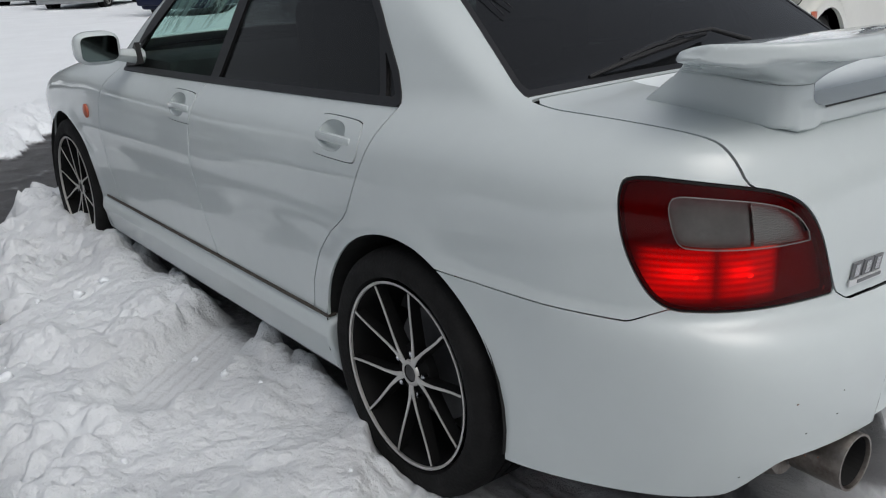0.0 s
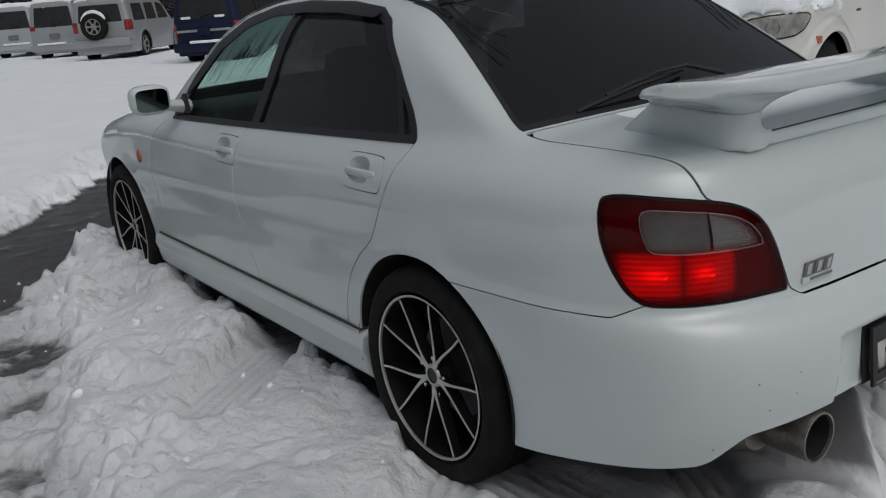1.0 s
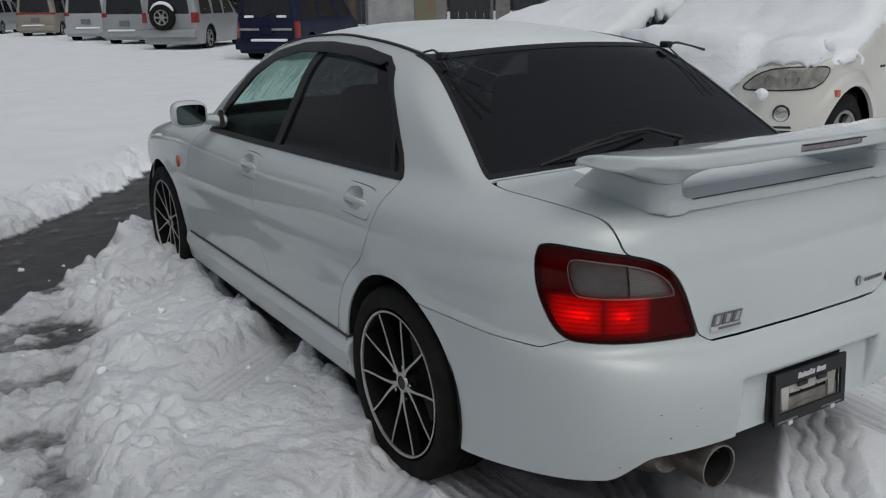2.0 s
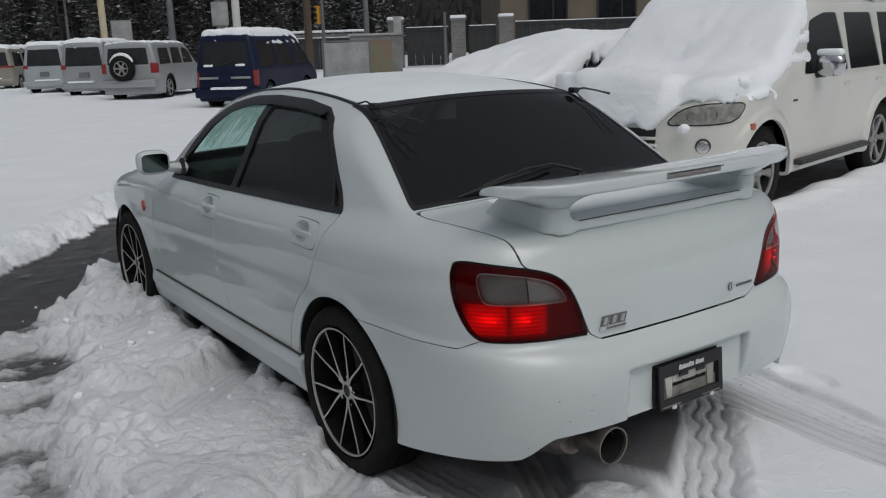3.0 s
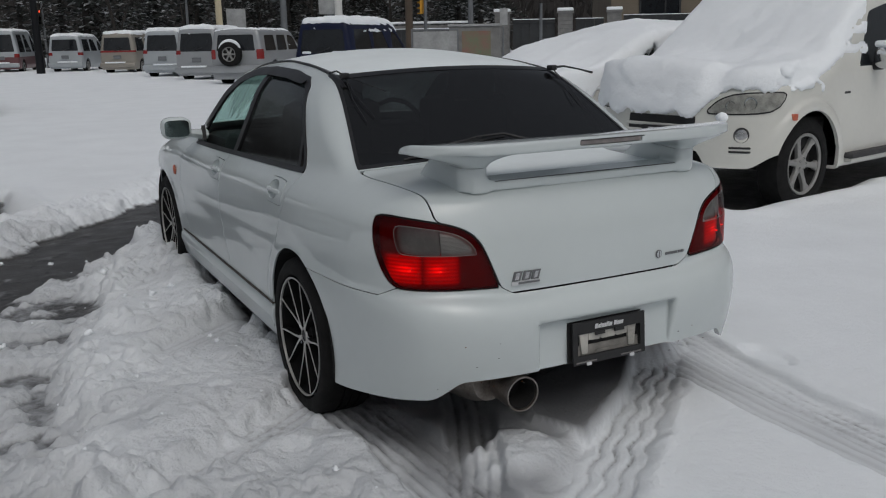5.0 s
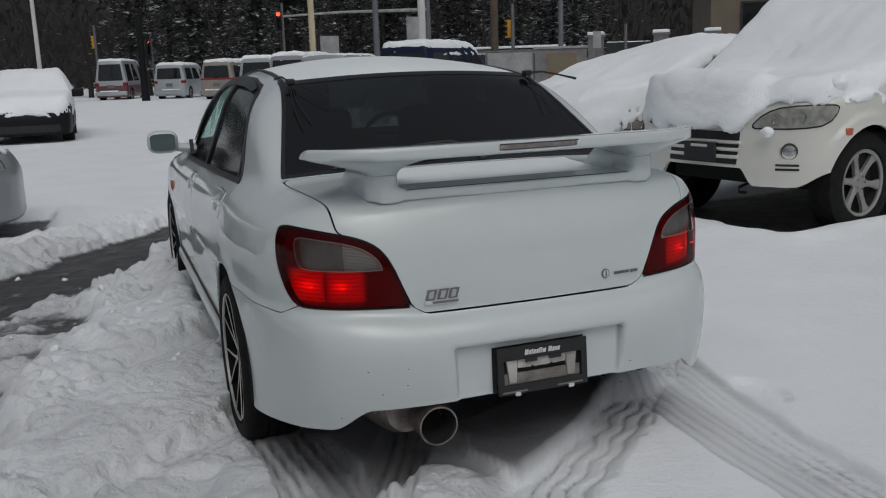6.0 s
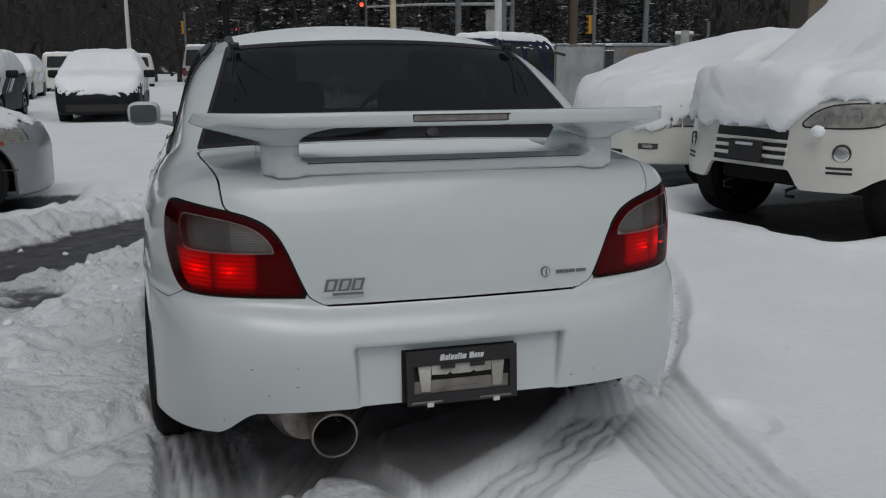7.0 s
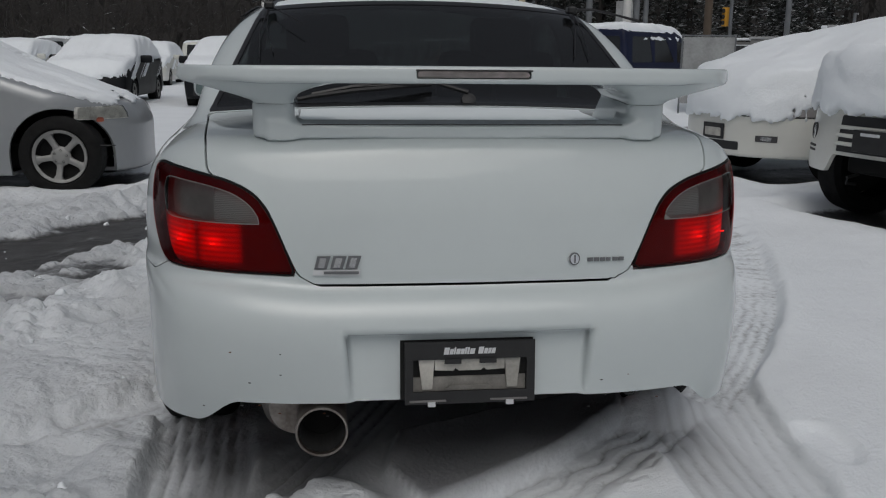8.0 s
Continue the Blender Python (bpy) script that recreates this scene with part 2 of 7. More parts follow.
# ---- materials ----
def mat(name, color, rough=0.5, metal=0.0, noise_scale=0, amount=0.0, bump=0.0, bump_scale=60, coat=0.0, spec=0.5, color2=None):
    m = bpy.data.materials.new(name)
    m.use_nodes = True
    nt = m.node_tree
    p = nt.nodes["Principled BSDF"]
    p.inputs["Base Color"].default_value = (*color, 1)
    p.inputs["Roughness"].default_value, p.inputs["Metallic"].default_value = rough, metal
    p.inputs["Coat Weight"].default_value, p.inputs["Specular IOR Level"].default_value = coat, spec
    p.inputs["Coat Roughness"].default_value = 0.04
    if noise_scale or bump:
        co = nt.nodes.new("ShaderNodeTexCoord")
    if noise_scale:
        n1, n2 = nt.nodes.new("ShaderNodeTexNoise"), nt.nodes.new("ShaderNodeTexNoise")
        n1.inputs["Scale"].default_value, n2.inputs["Scale"].default_value = noise_scale, noise_scale * 9
        n1.inputs["Detail"].default_value, n2.inputs["Detail"].default_value = 5, 3
        for q in (n1, n2):
            nt.links.new(co.outputs["Object"], q.inputs["Vector"])
        add = nt.nodes.new("ShaderNodeMath")
        add.operation = "MULTIPLY_ADD"
        add.inputs[1].default_value = 0.35
        nt.links.new(n2.outputs[0], add.inputs[0])
        nt.links.new(n1.outputs[0], add.inputs[2])
        ramp = nt.nodes.new("ShaderNodeMapRange")
        ramp.inputs["From Min"].default_value, ramp.inputs["From Max"].default_value = 0.42, 0.92
        nt.links.new(add.outputs[0], ramp.inputs["Value"])
        mix = nt.nodes.new("ShaderNodeMix")
        mix.data_type = "RGBA"
        mix.inputs[6].default_value = (*color, 1)
        mix.inputs[7].default_value = (*(color2 or [c * (1 - amount) for c in color]), 1)
        nt.links.new(ramp.outputs[0], mix.inputs[0])
        nt.links.new(mix.outputs[2], p.inputs["Base Color"])
        rr = nt.nodes.new("ShaderNodeMapRange")
        rr.inputs["To Min"].default_value, rr.inputs["To Max"].default_value = rough * 0.85, min(1, rough * 1.25 + 0.02)
        nt.links.new(add.outputs[0], rr.inputs["Value"])
        nt.links.new(rr.outputs[0], p.inputs["Roughness"])
    if bump:
        nb, b = nt.nodes.new("ShaderNodeTexNoise"), nt.nodes.new("ShaderNodeBump")
        nb.inputs["Scale"].default_value, nb.inputs["Detail"].default_value = bump_scale, 6
        b.inputs["Strength"].default_value, b.inputs["Distance"].default_value = bump, 0.01
        nt.links.new(co.outputs["Object"], nb.inputs["Vector"])
        nt.links.new(nb.outputs[0], b.inputs["Height"])
        nt.links.new(b.outputs[0], p.inputs["Normal"])
    return m


def glassy(name, tint, see, rough=0.02, streaks=0.0):
    """Tinted glass: a share of clear see-through with a tint, the rest dark gloss."""
    m = mat(name, (0.008, 0.0085, 0.009), rough, spec=0.36, noise_scale=streaks, amount=0.2)
    nt = m.node_tree
    out, p = nt.nodes["Material Output"], nt.nodes["Principled BSDF"]
    tr, mx = nt.nodes.new("ShaderNodeBsdfTransparent"), nt.nodes.new("ShaderNodeMixShader")
    tr.inputs[0].default_value = (*tint, 1)
    mx.inputs[0].default_value = see
    nt.links.new(p.outputs[0], mx.inputs[1])
    nt.links.new(tr.outputs[0], mx.inputs[2])
    nt.links.new(mx.outputs[0], out.inputs[0])
    return m


def glow(name, color, strength):
    m = mat(name, color, 0.4)
    p = m.node_tree.nodes["Principled BSDF"]
    p.inputs["Emission Color"].default_value = (*color, 1)
    p.inputs["Emission Strength"].default_value = strength
    return m


PAINT = mat("white_paint", (0.540, 0.590, 0.592), 0.5, noise_scale=2.2, amount=0.05, bump=0.07, bump_scale=3.2, coat=1.0)
# paler and rougher than the body paint, for the roof and boot top
PAINT_DULL = mat("pale_matt_white_paint", (0.74, 0.79, 0.80), 0.75, noise_scale=5, amount=0.08, spec=0.12)
PAINT_CREAM = mat("cream_paint", (0.61, 0.61, 0.565), 0.3, noise_scale=2.0, amount=0.08, coat=0.5)
PAINT_SILVER = mat("silver_paint", (0.32, 0.335, 0.345), 0.34, 0.35, noise_scale=1.5, amount=0.12, coat=0.5)
PAINT_PALE = mat("pale_blue_silver_paint", (0.37, 0.40, 0.42), 0.34, 0.2, noise_scale=1.5, amount=0.12, coat=0.4)
PAINT_BEIGE = mat("beige_paint", (0.27, 0.25, 0.215), 0.34, 0.2, noise_scale=1.5, amount=0.12, coat=0.4)
PAINT_BLUE = mat("dark_blue_paint", (0.006, 0.010, 0.034), 0.45, noise_scale=1.5, amount=0.2, coat=0.1, spec=0.2)
PAINT_DARK = mat("black_paint", (0.009, 0.010, 0.012), 0.4, noise_scale=1.5, amount=0.2, coat=0.0, spec=0.18)
PAINT_MAROON = mat("maroon_paint", (0.12, 0.045, 0.05), 0.35, noise_scale=1.5, amount=0.2, coat=0.4)
BLACK = mat("black_plastic", (0.014, 0.014, 0.015), 0.5, noise_scale=14, amount=0.3)
TRIM = mat("black_trim", (0.010, 0.010, 0.011), 0.35, noise_scale=9, amount=0.3)
VOID = mat("dark_inside", (0.008, 0.008, 0.008), 0.9)
RUBBER = mat("tyre_rubber", (0.009, 0.009, 0.009), 0.7, noise_scale=18, amount=0.3, bump=0.25, bump_scale=120, spec=0.22)
RIM_BLACK = mat("gloss_black_alloy", (0.007, 0.007, 0.007), 0.6, noise_scale=20, amount=0.2, spec=0.12)
RIM_CUT = mat("machined_alloy", (0.60, 0.59, 0.57), 0.38, 0.7, noise_scale=25, amount=0.15)
ALLOY = mat("painted_alloy", (0.30, 0.30, 0.29), 0.45, 0.3, noise_scale=15, amount=0.2)
CHROME = mat("chrome", (0.62, 0.63, 0.64), 0.16, 1.0)
STEEL = mat("stained_steel", (0.36, 0.335, 0.31), 0.34, 0.9, noise_scale=12, amount=0.45, color2=(0.13, 0.105, 0.09))
SOOT = mat("soot", (0.006, 0.006, 0.006), 0.95)
GLASS_DARK = glassy("privacy_glass", (0.35, 0.37, 0.38), 0.12, 0.10, 11.0)
GLASS_GREEN = glassy("green_tinted_glass", (0.70, 0.86, 0.82), 0.86, 0.03)
GLASS_CLEAR = glassy("clear_lens", (0.85, 0.86, 0.85), 0.75, 0.06)
GLASS_FAR = mat("far_window_glass", (0.015, 0.017, 0.02), 0.06, noise_scale=3, amount=0.3)
LENS_RED = glassy("red_lens", (0.62, 0.014, 0.018), 0.66, 0.06)
LENS_RED.node_tree.nodes["Principled BSDF"].inputs["Base Color"].default_value = (0.07, 0.002, 0.003, 1)
RED_PLAIN = mat("red_lamp_plastic", (0.22, 0.018, 0.018), 0.2, coat=0.4)
AMBER = mat("amber_plastic", (0.42, 0.085, 0.035), 0.3, coat=0.4)
LAMP_SILVER = mat("lamp_reflector", (0.50, 0.50, 0.50), 0.22, 0.85, noise_scale=20, amount=0.2)
HEADLAMP = mat("headlamp_inside", (0.86, 0.85, 0.79), 0.3, 0.15, noise_scale=16, color2=(0.34, 0.33, 0.31))
LAMP_BOWL = mat("lamp_bowl", (0.34, 0.32, 0.31), 0.28, 0.6, noise_scale=14, amount=0.35)
LAMP_GREY = mat("lamp_housing", (0.20, 0.19, 0.185), 0.45, 0.2, noise_scale=20, amount=0.2)
SEAL = mat("lamp_seal_rubber", (0.006, 0.006, 0.006), 0.6, spec=0.2)
LIT_BULB = glow("glowing_filament", (1.0, 0.16, 0.06), 3.0)
LAMP_INSIDE = mat("lamp_inside", (0.24, 0.23, 0.22), 0.5, noise_scale=30, amount=0.4)
SEAT = mat("dark_seat_cloth", (0.03, 0.03, 0.033), 0.9, noise_scale=30, amount=0.3)
DARK_GREY = mat("dark_grey_plastic", (0.05, 0.05, 0.052), 0.6, noise_scale=14, amount=0.3)
CREAM_PLASTIC = mat("aged_white_plastic", (0.50, 0.485, 0.44), 0.5, noise_scale=16, amount=0.45)
BRACKET_GREY = mat("weathered_grey_plastic", (0.24, 0.23, 0.21), 0.7, noise_scale=22, amount=0.5)
DECAL = mat("grey_badge", (0.16, 0.165, 0.17), 0.3, 0.4)
DECAL_LIGHT = mat("pale_print", (0.55, 0.56, 0.57), 0.5)
MIRROR = mat("mirror_glass", (0.15, 0.19, 0.185), 0.06, 1.0)
RUST = mat("rust", (0.16, 0.06, 0.025), 0.9, noise_scale=60, amount=0.5)
DIRT = mat("sill_dirt", (0.07, 0.06, 0.05), 0.9, noise_scale=30, amount=0.4)


def ribbed(name, color, pitch):
    """Fine level ribs, as moulded into lamp glass."""
    m = mat(name, color, 0.25, 0.6)
    nt = m.node_tree
    co, wv, b = nt.nodes.new("ShaderNodeTexCoord"), nt.nodes.new("ShaderNodeTexWave"), nt.nodes.new("ShaderNodeBump")
    wv.bands_direction = "Z"
    wv.inputs["Scale"].default_value = 1 / pitch / 3.2
    wv.inputs["Distortion"].default_value = 0.15
    b.inputs["Strength"].default_value, b.inputs["Distance"].default_value = 0.16, 0.004
    nt.links.new(co.outputs["Object"], wv.inputs["Vector"])
    nt.links.new(wv.outputs[1], b.inputs["Height"])
    nt.links.new(b.outputs[0], nt.nodes["Principled BSDF"].inputs["Normal"])
    return m


LAMP_RIBS = ribbed("ribbed_lamp_glass", (0.36, 0.345, 0.335), 0.0042)


def lit_reflector():
    """Red reflector with level ribs, brightest round its two bulbs."""
    m = mat("lit_brake_reflector", (0.24, 0.03, 0.028), 0.4)
    nt = m.node_tree
    p = nt.nodes["Principled BSDF"]

    def op(kind, a, b=0.0, c_=0.0):
        n = nt.nodes.new("ShaderNodeMath")
        n.operation = kind
        for k, v in enumerate((a, b, c_)):
            if isinstance(v, (int, float)):
                n.inputs[k].default_value = v
            else:
                nt.links.new(v, n.inputs[k])
        return n.outputs[0]
    co, sep = nt.nodes.new("ShaderNodeTexCoord"), nt.nodes.new("ShaderNodeSeparateXYZ")
    nt.links.new(co.outputs["Object"], sep.inputs[0])
    ax = op("ABSOLUTE", sep.outputs[0])
    total = None
    for cx, wide, power in ((0.684, 0.040, 1.0), (0.586, 0.052, 0.85)):
        dx = op("POWER", op("ABSOLUTE", op("DIVIDE", op("SUBTRACT", ax, cx), wide)), 8.0)
        dz = op("POWER", op("ABSOLUTE", op("DIVIDE", op("SUBTRACT", sep.outputs[2], 0.720), 0.049)), 8.0)
        g = op("MULTIPLY", op("EXPONENT", op("MULTIPLY", op("ADD", dx, dz), -1.0)), power)
        total = g if total is None else op("MAXIMUM", total, g)
    rows = op("MULTIPLY_ADD", op("SINE", op("MULTIPLY", sep.outputs[2], 2 * math.pi / 0.0125)), 0.30, 0.70)
    hot = None
    for cx in (0.684, 0.600):
        r2 = op("ADD", op("POWER", op("DIVIDE", op("SUBTRACT", ax, cx), 0.020), 2.0), op("POWER", op("DIVIDE", op("SUBTRACT", sep.outputs[2], 0.722), 0.015), 2.0))
        g = op("EXPONENT", op("MULTIPLY", r2, -1.0))
        hot = g if hot is None else op("MAXIMUM", hot, g)
    p.inputs["Emission Color"].default_value = (1.0, 0.055, 0.03, 1)
    nt.links.new(op("MULTIPLY", op("MULTIPLY_ADD", hot, 2.2, op("MULTIPLY", total, 0.95)), rows), p.inputs["Emission Strength"])
    return m


LIT_RED = lit_reflector()


def snow_mat(name, tint=(0.87, 0.905, 0.93), grain=1.0):
    m = mat(name, tint, 0.62, noise_scale=1.6, amount=0.07, spec=0.25)
    nt = m.node_tree
    p = nt.nodes["Principled BSDF"]
    co = nt.nodes.new("ShaderNodeTexCoord")
    last = None
    for sc, st, ds in ((14, 0.22 * grain, 0.03), (55, 0.45 * grain, 0.010), (240, 0.45 * grain, 0.003)):
        n, b = nt.nodes.new("ShaderNodeTexNoise"), nt.nodes.new("ShaderNodeBump")
        n.inputs["Scale"].default_value, n.inputs["Detail"].default_value, n.inputs["Roughness"].default_value = sc, 6, 0.6
        b.inputs["Strength"].default_value, b.inputs["Distance"].default_value = st, ds
        nt.links.new(co.outputs["Object"], n.inputs["Vector"])
        nt.links.new(n.outputs[0], b.inputs["Height"])
        if last:
            nt.links.new(last.outputs[0], b.inputs["Normal"])
        last = b
    nt.links.new(last.outputs[0], p.inputs["Normal"])
    return m


SNOW = snow_mat("snow")


def melt_mat(name, along):
    """Half-melted snow on glass: upright streaks that let part of the light through."""
    m = mat(name, (0.55, 0.62, 0.62), 0.5)
    nt = m.node_tree
    p, out = nt.nodes["Principled BSDF"], nt.nodes["Material Output"]
    co, mp, n = nt.nodes.new("ShaderNodeTexCoord"), nt.nodes.new("ShaderNodeMapping"), nt.nodes.new("ShaderNodeTexNoise")
    mp.inputs["Scale"].default_value = along
    n.inputs["Scale"].default_value, n.inputs["Detail"].default_value = 1.0, 2
    nt.links.new(co.outputs["Object"], mp.inputs["Vector"])
    nt.links.new(mp.outputs[0], n.inputs["Vector"])
    sep, high, add = nt.nodes.new("ShaderNodeSeparateXYZ"), nt.nodes.new("ShaderNodeMapRange"), nt.nodes.new("ShaderNodeMath")
    nt.links.new(co.outputs["Object"], sep.inputs[0])
    high.inputs["From Min"].default_value, high.inputs["From Max"].default_value = 1.00, 1.30
    high.inputs["To Min"].default_value, high.inputs["To Max"].default_value = -0.16, 0.30
    nt.links.new(sep.outputs[2], high.inputs["Value"])
    nt.links.new(n.outputs[0], add.inputs[0])
    nt.links.new(high.outputs[0], add.inputs[1])
    r = nt.nodes.new("ShaderNodeMapRange")
    r.inputs["From Min"].default_value, r.inputs["From Max"].default_value = 0.42, 0.66
    r.inputs["To Max"].default_value = 0.6
    nt.links.new(add.outputs[0], r.inputs["Value"])
    tl, half, tr, mx = (nt.nodes.new(k) for k in ("ShaderNodeBsdfTranslucent", "ShaderNodeMixShader", "ShaderNodeBsdfTransparent", "ShaderNodeMixShader"))
    tl.inputs[0].default_value = (0.70, 0.78, 0.77, 1)
    half.inputs[0].default_value = 0.6
    nt.links.new(p.outputs[0], half.inputs[1])
    nt.links.new(tl.outputs[0], half.inputs[2])
    nt.links.new(r.outputs[0], mx.inputs[0])
    nt.links.new(tr.outputs[0], mx.inputs[1])
    nt.links.new(half.outputs[0], mx.inputs[2])
    nt.links.new(mx.outputs[0], out.inputs[0])
    return m


MELT, MELT_SIDE = melt_mat("melting_snow", (42, 1.5, 1.5)), melt_mat("melting_snow_side", (2, 48, 1.8))


def ground_mat():
    """Snow over wet asphalt: the vertex value depth says how much snow lies there."""
    m = snow_mat("snow_on_asphalt", grain=1.25)
    nt = m.node_tree
    p, out = nt.nodes["Principled BSDF"], nt.nodes["Material Output"]
    at, co = nt.nodes.new("ShaderNodeAttribute"), nt.nodes.new("ShaderNodeTexCoord")
    at.attribute_name = "depth"
    soil, tint, src = nt.nodes.new("ShaderNodeAttribute"), nt.nodes.new("ShaderNodeMix"), p.inputs["Base Color"].links[0].from_socket
    soil.attribute_name, tint.data_type = "dirt_shade", "RGBA"
    # grey for dirty snow, and for the shade painted under the car's tail
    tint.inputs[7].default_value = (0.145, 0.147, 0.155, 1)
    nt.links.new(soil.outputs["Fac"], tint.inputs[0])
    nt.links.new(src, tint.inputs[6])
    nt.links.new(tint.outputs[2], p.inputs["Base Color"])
    # crumbs and small clods on trodden snow
    loose = nt.nodes.new("ShaderNodeAttribute")
    loose.attribute_name = "churn"
    last = p.inputs["Normal"].links[0].from_socket
    for kind, sc, ds in (("ShaderNodeTexVoronoi", 19, 0.010), ("ShaderNodeTexVoronoi", 47, 0.006), ("ShaderNodeTexNoise", 34, 0.013)):
        tx, mu, bp = nt.nodes.new(kind), nt.nodes.new("ShaderNodeMath"), nt.nodes.new("ShaderNodeBump")
        tx.inputs["Scale"].default_value = sc
        if kind == "ShaderNodeTexVoronoi":
            tx.feature = "SMOOTH_F1"
            tx.inputs["Smoothness"].default_value = 0.35
            bp.invert = True
        else:
            tx.inputs["Detail"].default_value, tx.inputs["Roughness"].default_value = 8, 0.68
        warp, wv = nt.nodes.new("ShaderNodeTexNoise"), nt.nodes.new("ShaderNodeVectorMath")
        warp.inputs["Scale"].default_value, warp.inputs["Detail"].default_value = sc * 0.8, 3
        wv.operation = "MULTIPLY_ADD"
        wv.inputs[1].default_value = (1.1 / sc,) * 3
        nt.links.new(co.outputs["Object"], warp.inputs["Vector"])
        nt.links.new(warp.outputs["Color"], wv.inputs[0])
        nt.links.new(co.outputs["Object"], wv.inputs[2])
        nt.links.new(wv.outputs[0], tx.inputs["Vector"])
        mu.operation = "MULTIPLY"
        nt.links.new(tx.outputs["Distance"] if kind == "ShaderNodeTexVoronoi" else tx.outputs[0], mu.inputs[0])
        nt.links.new(loose.outputs["Fac"], mu.inputs[1])
        nt.links.new(mu.outputs[0], bp.inputs["Height"])
        bp.inputs["Strength"].default_value, bp.inputs["Distance"].default_value = 0.6, ds
        nt.links.new(last, bp.inputs["Normal"])
        last = bp.outputs[0]
    nt.links.new(last, p.inputs["Normal"])
    n = nt.nodes.new("ShaderNodeTexNoise")
    n.inputs["Scale"].default_value, n.inputs["Detail"].default_value = 34, 7
    nt.links.new(co.outputs["Object"], n.inputs["Vector"])
    wob = nt.nodes.new("ShaderNodeMath")
    wob.operation = "MULTIPLY_ADD"
    wob.inputs[1].default_value, wob.inputs[2].default_value = 0.030, -0.015
    nt.links.new(n.outputs[0], wob.inputs[0])
    add = nt.nodes.new("ShaderNodeMath")
    nt.links.new(at.outputs["Fac"], add.inputs[0])
    nt.links.new(wob.outputs[0], add.inputs[1])
    r = nt.nodes.new("ShaderNodeMapRange")
    r.interpolation_type = "SMOOTHSTEP"
    r.inputs["From Min"].default_value, r.inputs["From Max"].default_value = 0.004, 0.034
    nt.links.new(add.outputs[0], r.inputs["Value"])
    road = nt.nodes.new("ShaderNodeBsdfPrincipled")
    an, ar = nt.nodes.new("ShaderNodeTexNoise"), nt.nodes.new("ShaderNodeMapRange")
    an.inputs["Scale"].default_value, an.inputs["Detail"].default_value = 6, 8
    nt.links.new(co.outputs["Object"], an.inputs["Vector"])
    mix = nt.nodes.new("ShaderNodeMix")
    mix.data_type = "RGBA"
    mix.inputs[6].default_value, mix.inputs[7].default_value = (0.026, 0.026, 0.027, 1), (0.062, 0.060, 0.057, 1)
    nt.links.new(an.outputs[0], mix.inputs[0])
    nt.links.new(mix.outputs[2], road.inputs["Base Color"])
    ar.inputs["To Min"].default_value, ar.inputs["To Max"].default_value = 0.16, 0.75
    nt.links.new(an.outputs[0], ar.inputs["Value"])
    nt.links.new(ar.outputs[0], road.inputs["Roughness"])
    gn, gb = nt.nodes.new("ShaderNodeTexNoise"), nt.nodes.new("ShaderNodeBump")
    gn.inputs["Scale"].default_value, gn.inputs["Detail"].default_value = 160, 4
    gb.inputs["Strength"].default_value, gb.inputs["Distance"].default_value = 0.6, 0.006
    nt.links.new(co.outputs["Object"], gn.inputs["Vector"])
    nt.links.new(gn.outputs[0], gb.inputs["Height"])
    nt.links.new(gb.outputs[0], road.inputs["Normal"])
    mx = nt.nodes.new("ShaderNodeMixShader")
    nt.links.new(r.outputs[0], mx.inputs[0])
    nt.links.new(road.outputs[0], mx.inputs[1])
    nt.links.new(p.outputs[0], mx.inputs[2])
    nt.links.new(mx.outputs[0], out.inputs[0])
    return m


GROUND = ground_mat()


def snowy(name, dark, amount=0.45, scale=3.0, clumps=False):
    """Dark growth with snow lying on what faces up."""
    m = mat(name, dark, 0.85, noise_scale=6, amount=0.5)
    nt = m.node_tree
    p = nt.nodes["Principled BSDF"]
    src = p.inputs["Base Color"].links[0].from_socket
    ge, sep, co = nt.nodes.new("ShaderNodeNewGeometry"), nt.nodes.new("ShaderNodeSeparateXYZ"), nt.nodes.new("ShaderNodeTexCoord")
    nt.links.new(ge.outputs["Normal"], sep.inputs[0])
    n = nt.nodes.new("ShaderNodeTexNoise")
    n.inputs["Scale"].default_value, n.inputs["Detail"].default_value = scale, 4
    nt.links.new(co.outputs["Object"], n.inputs["Vector"])
    up = nt.nodes.new("ShaderNodeMath")
    up.operation = "ABSOLUTE" if clumps else "ADD"
    up.inputs[1].default_value = 0.0
    nt.links.new(sep.outputs[2], up.inputs[0])
    lift = nt.nodes.new("ShaderNodeMath")
    lift.operation = "POWER" if clumps else "ADD"
    lift.inputs[1].default_value = 0.35 if clumps else 0.0
    nt.links.new(up.outputs[0], lift.inputs[0])
    ma = nt.nodes.new("ShaderNodeMath")
    ma.operation = "MULTIPLY"
    nt.links.new(lift.outputs[0], ma.inputs[0])
    nt.links.new(n.outputs[0], ma.inputs[1])
    r = nt.nodes.new("ShaderNodeMapRange")
    r.inputs["From Min"].default_value, r.inputs["From Max"].default_value = 0.62 - amount, 0.80 - amount
    nt.links.new(ma.outputs[0], r.inputs["Value"])
    mix = nt.nodes.new("ShaderNodeMix")
    mix.data_type = "RGBA"
    mix.inputs[7].default_value = (0.62, 0.64, 0.66, 1)
    nt.links.new(r.outputs[0], mix.inputs[0])
    nt.links.new(src, mix.inputs[6])
    nt.links.new(mix.outputs[2], p.inputs["Base Color"])
    return m


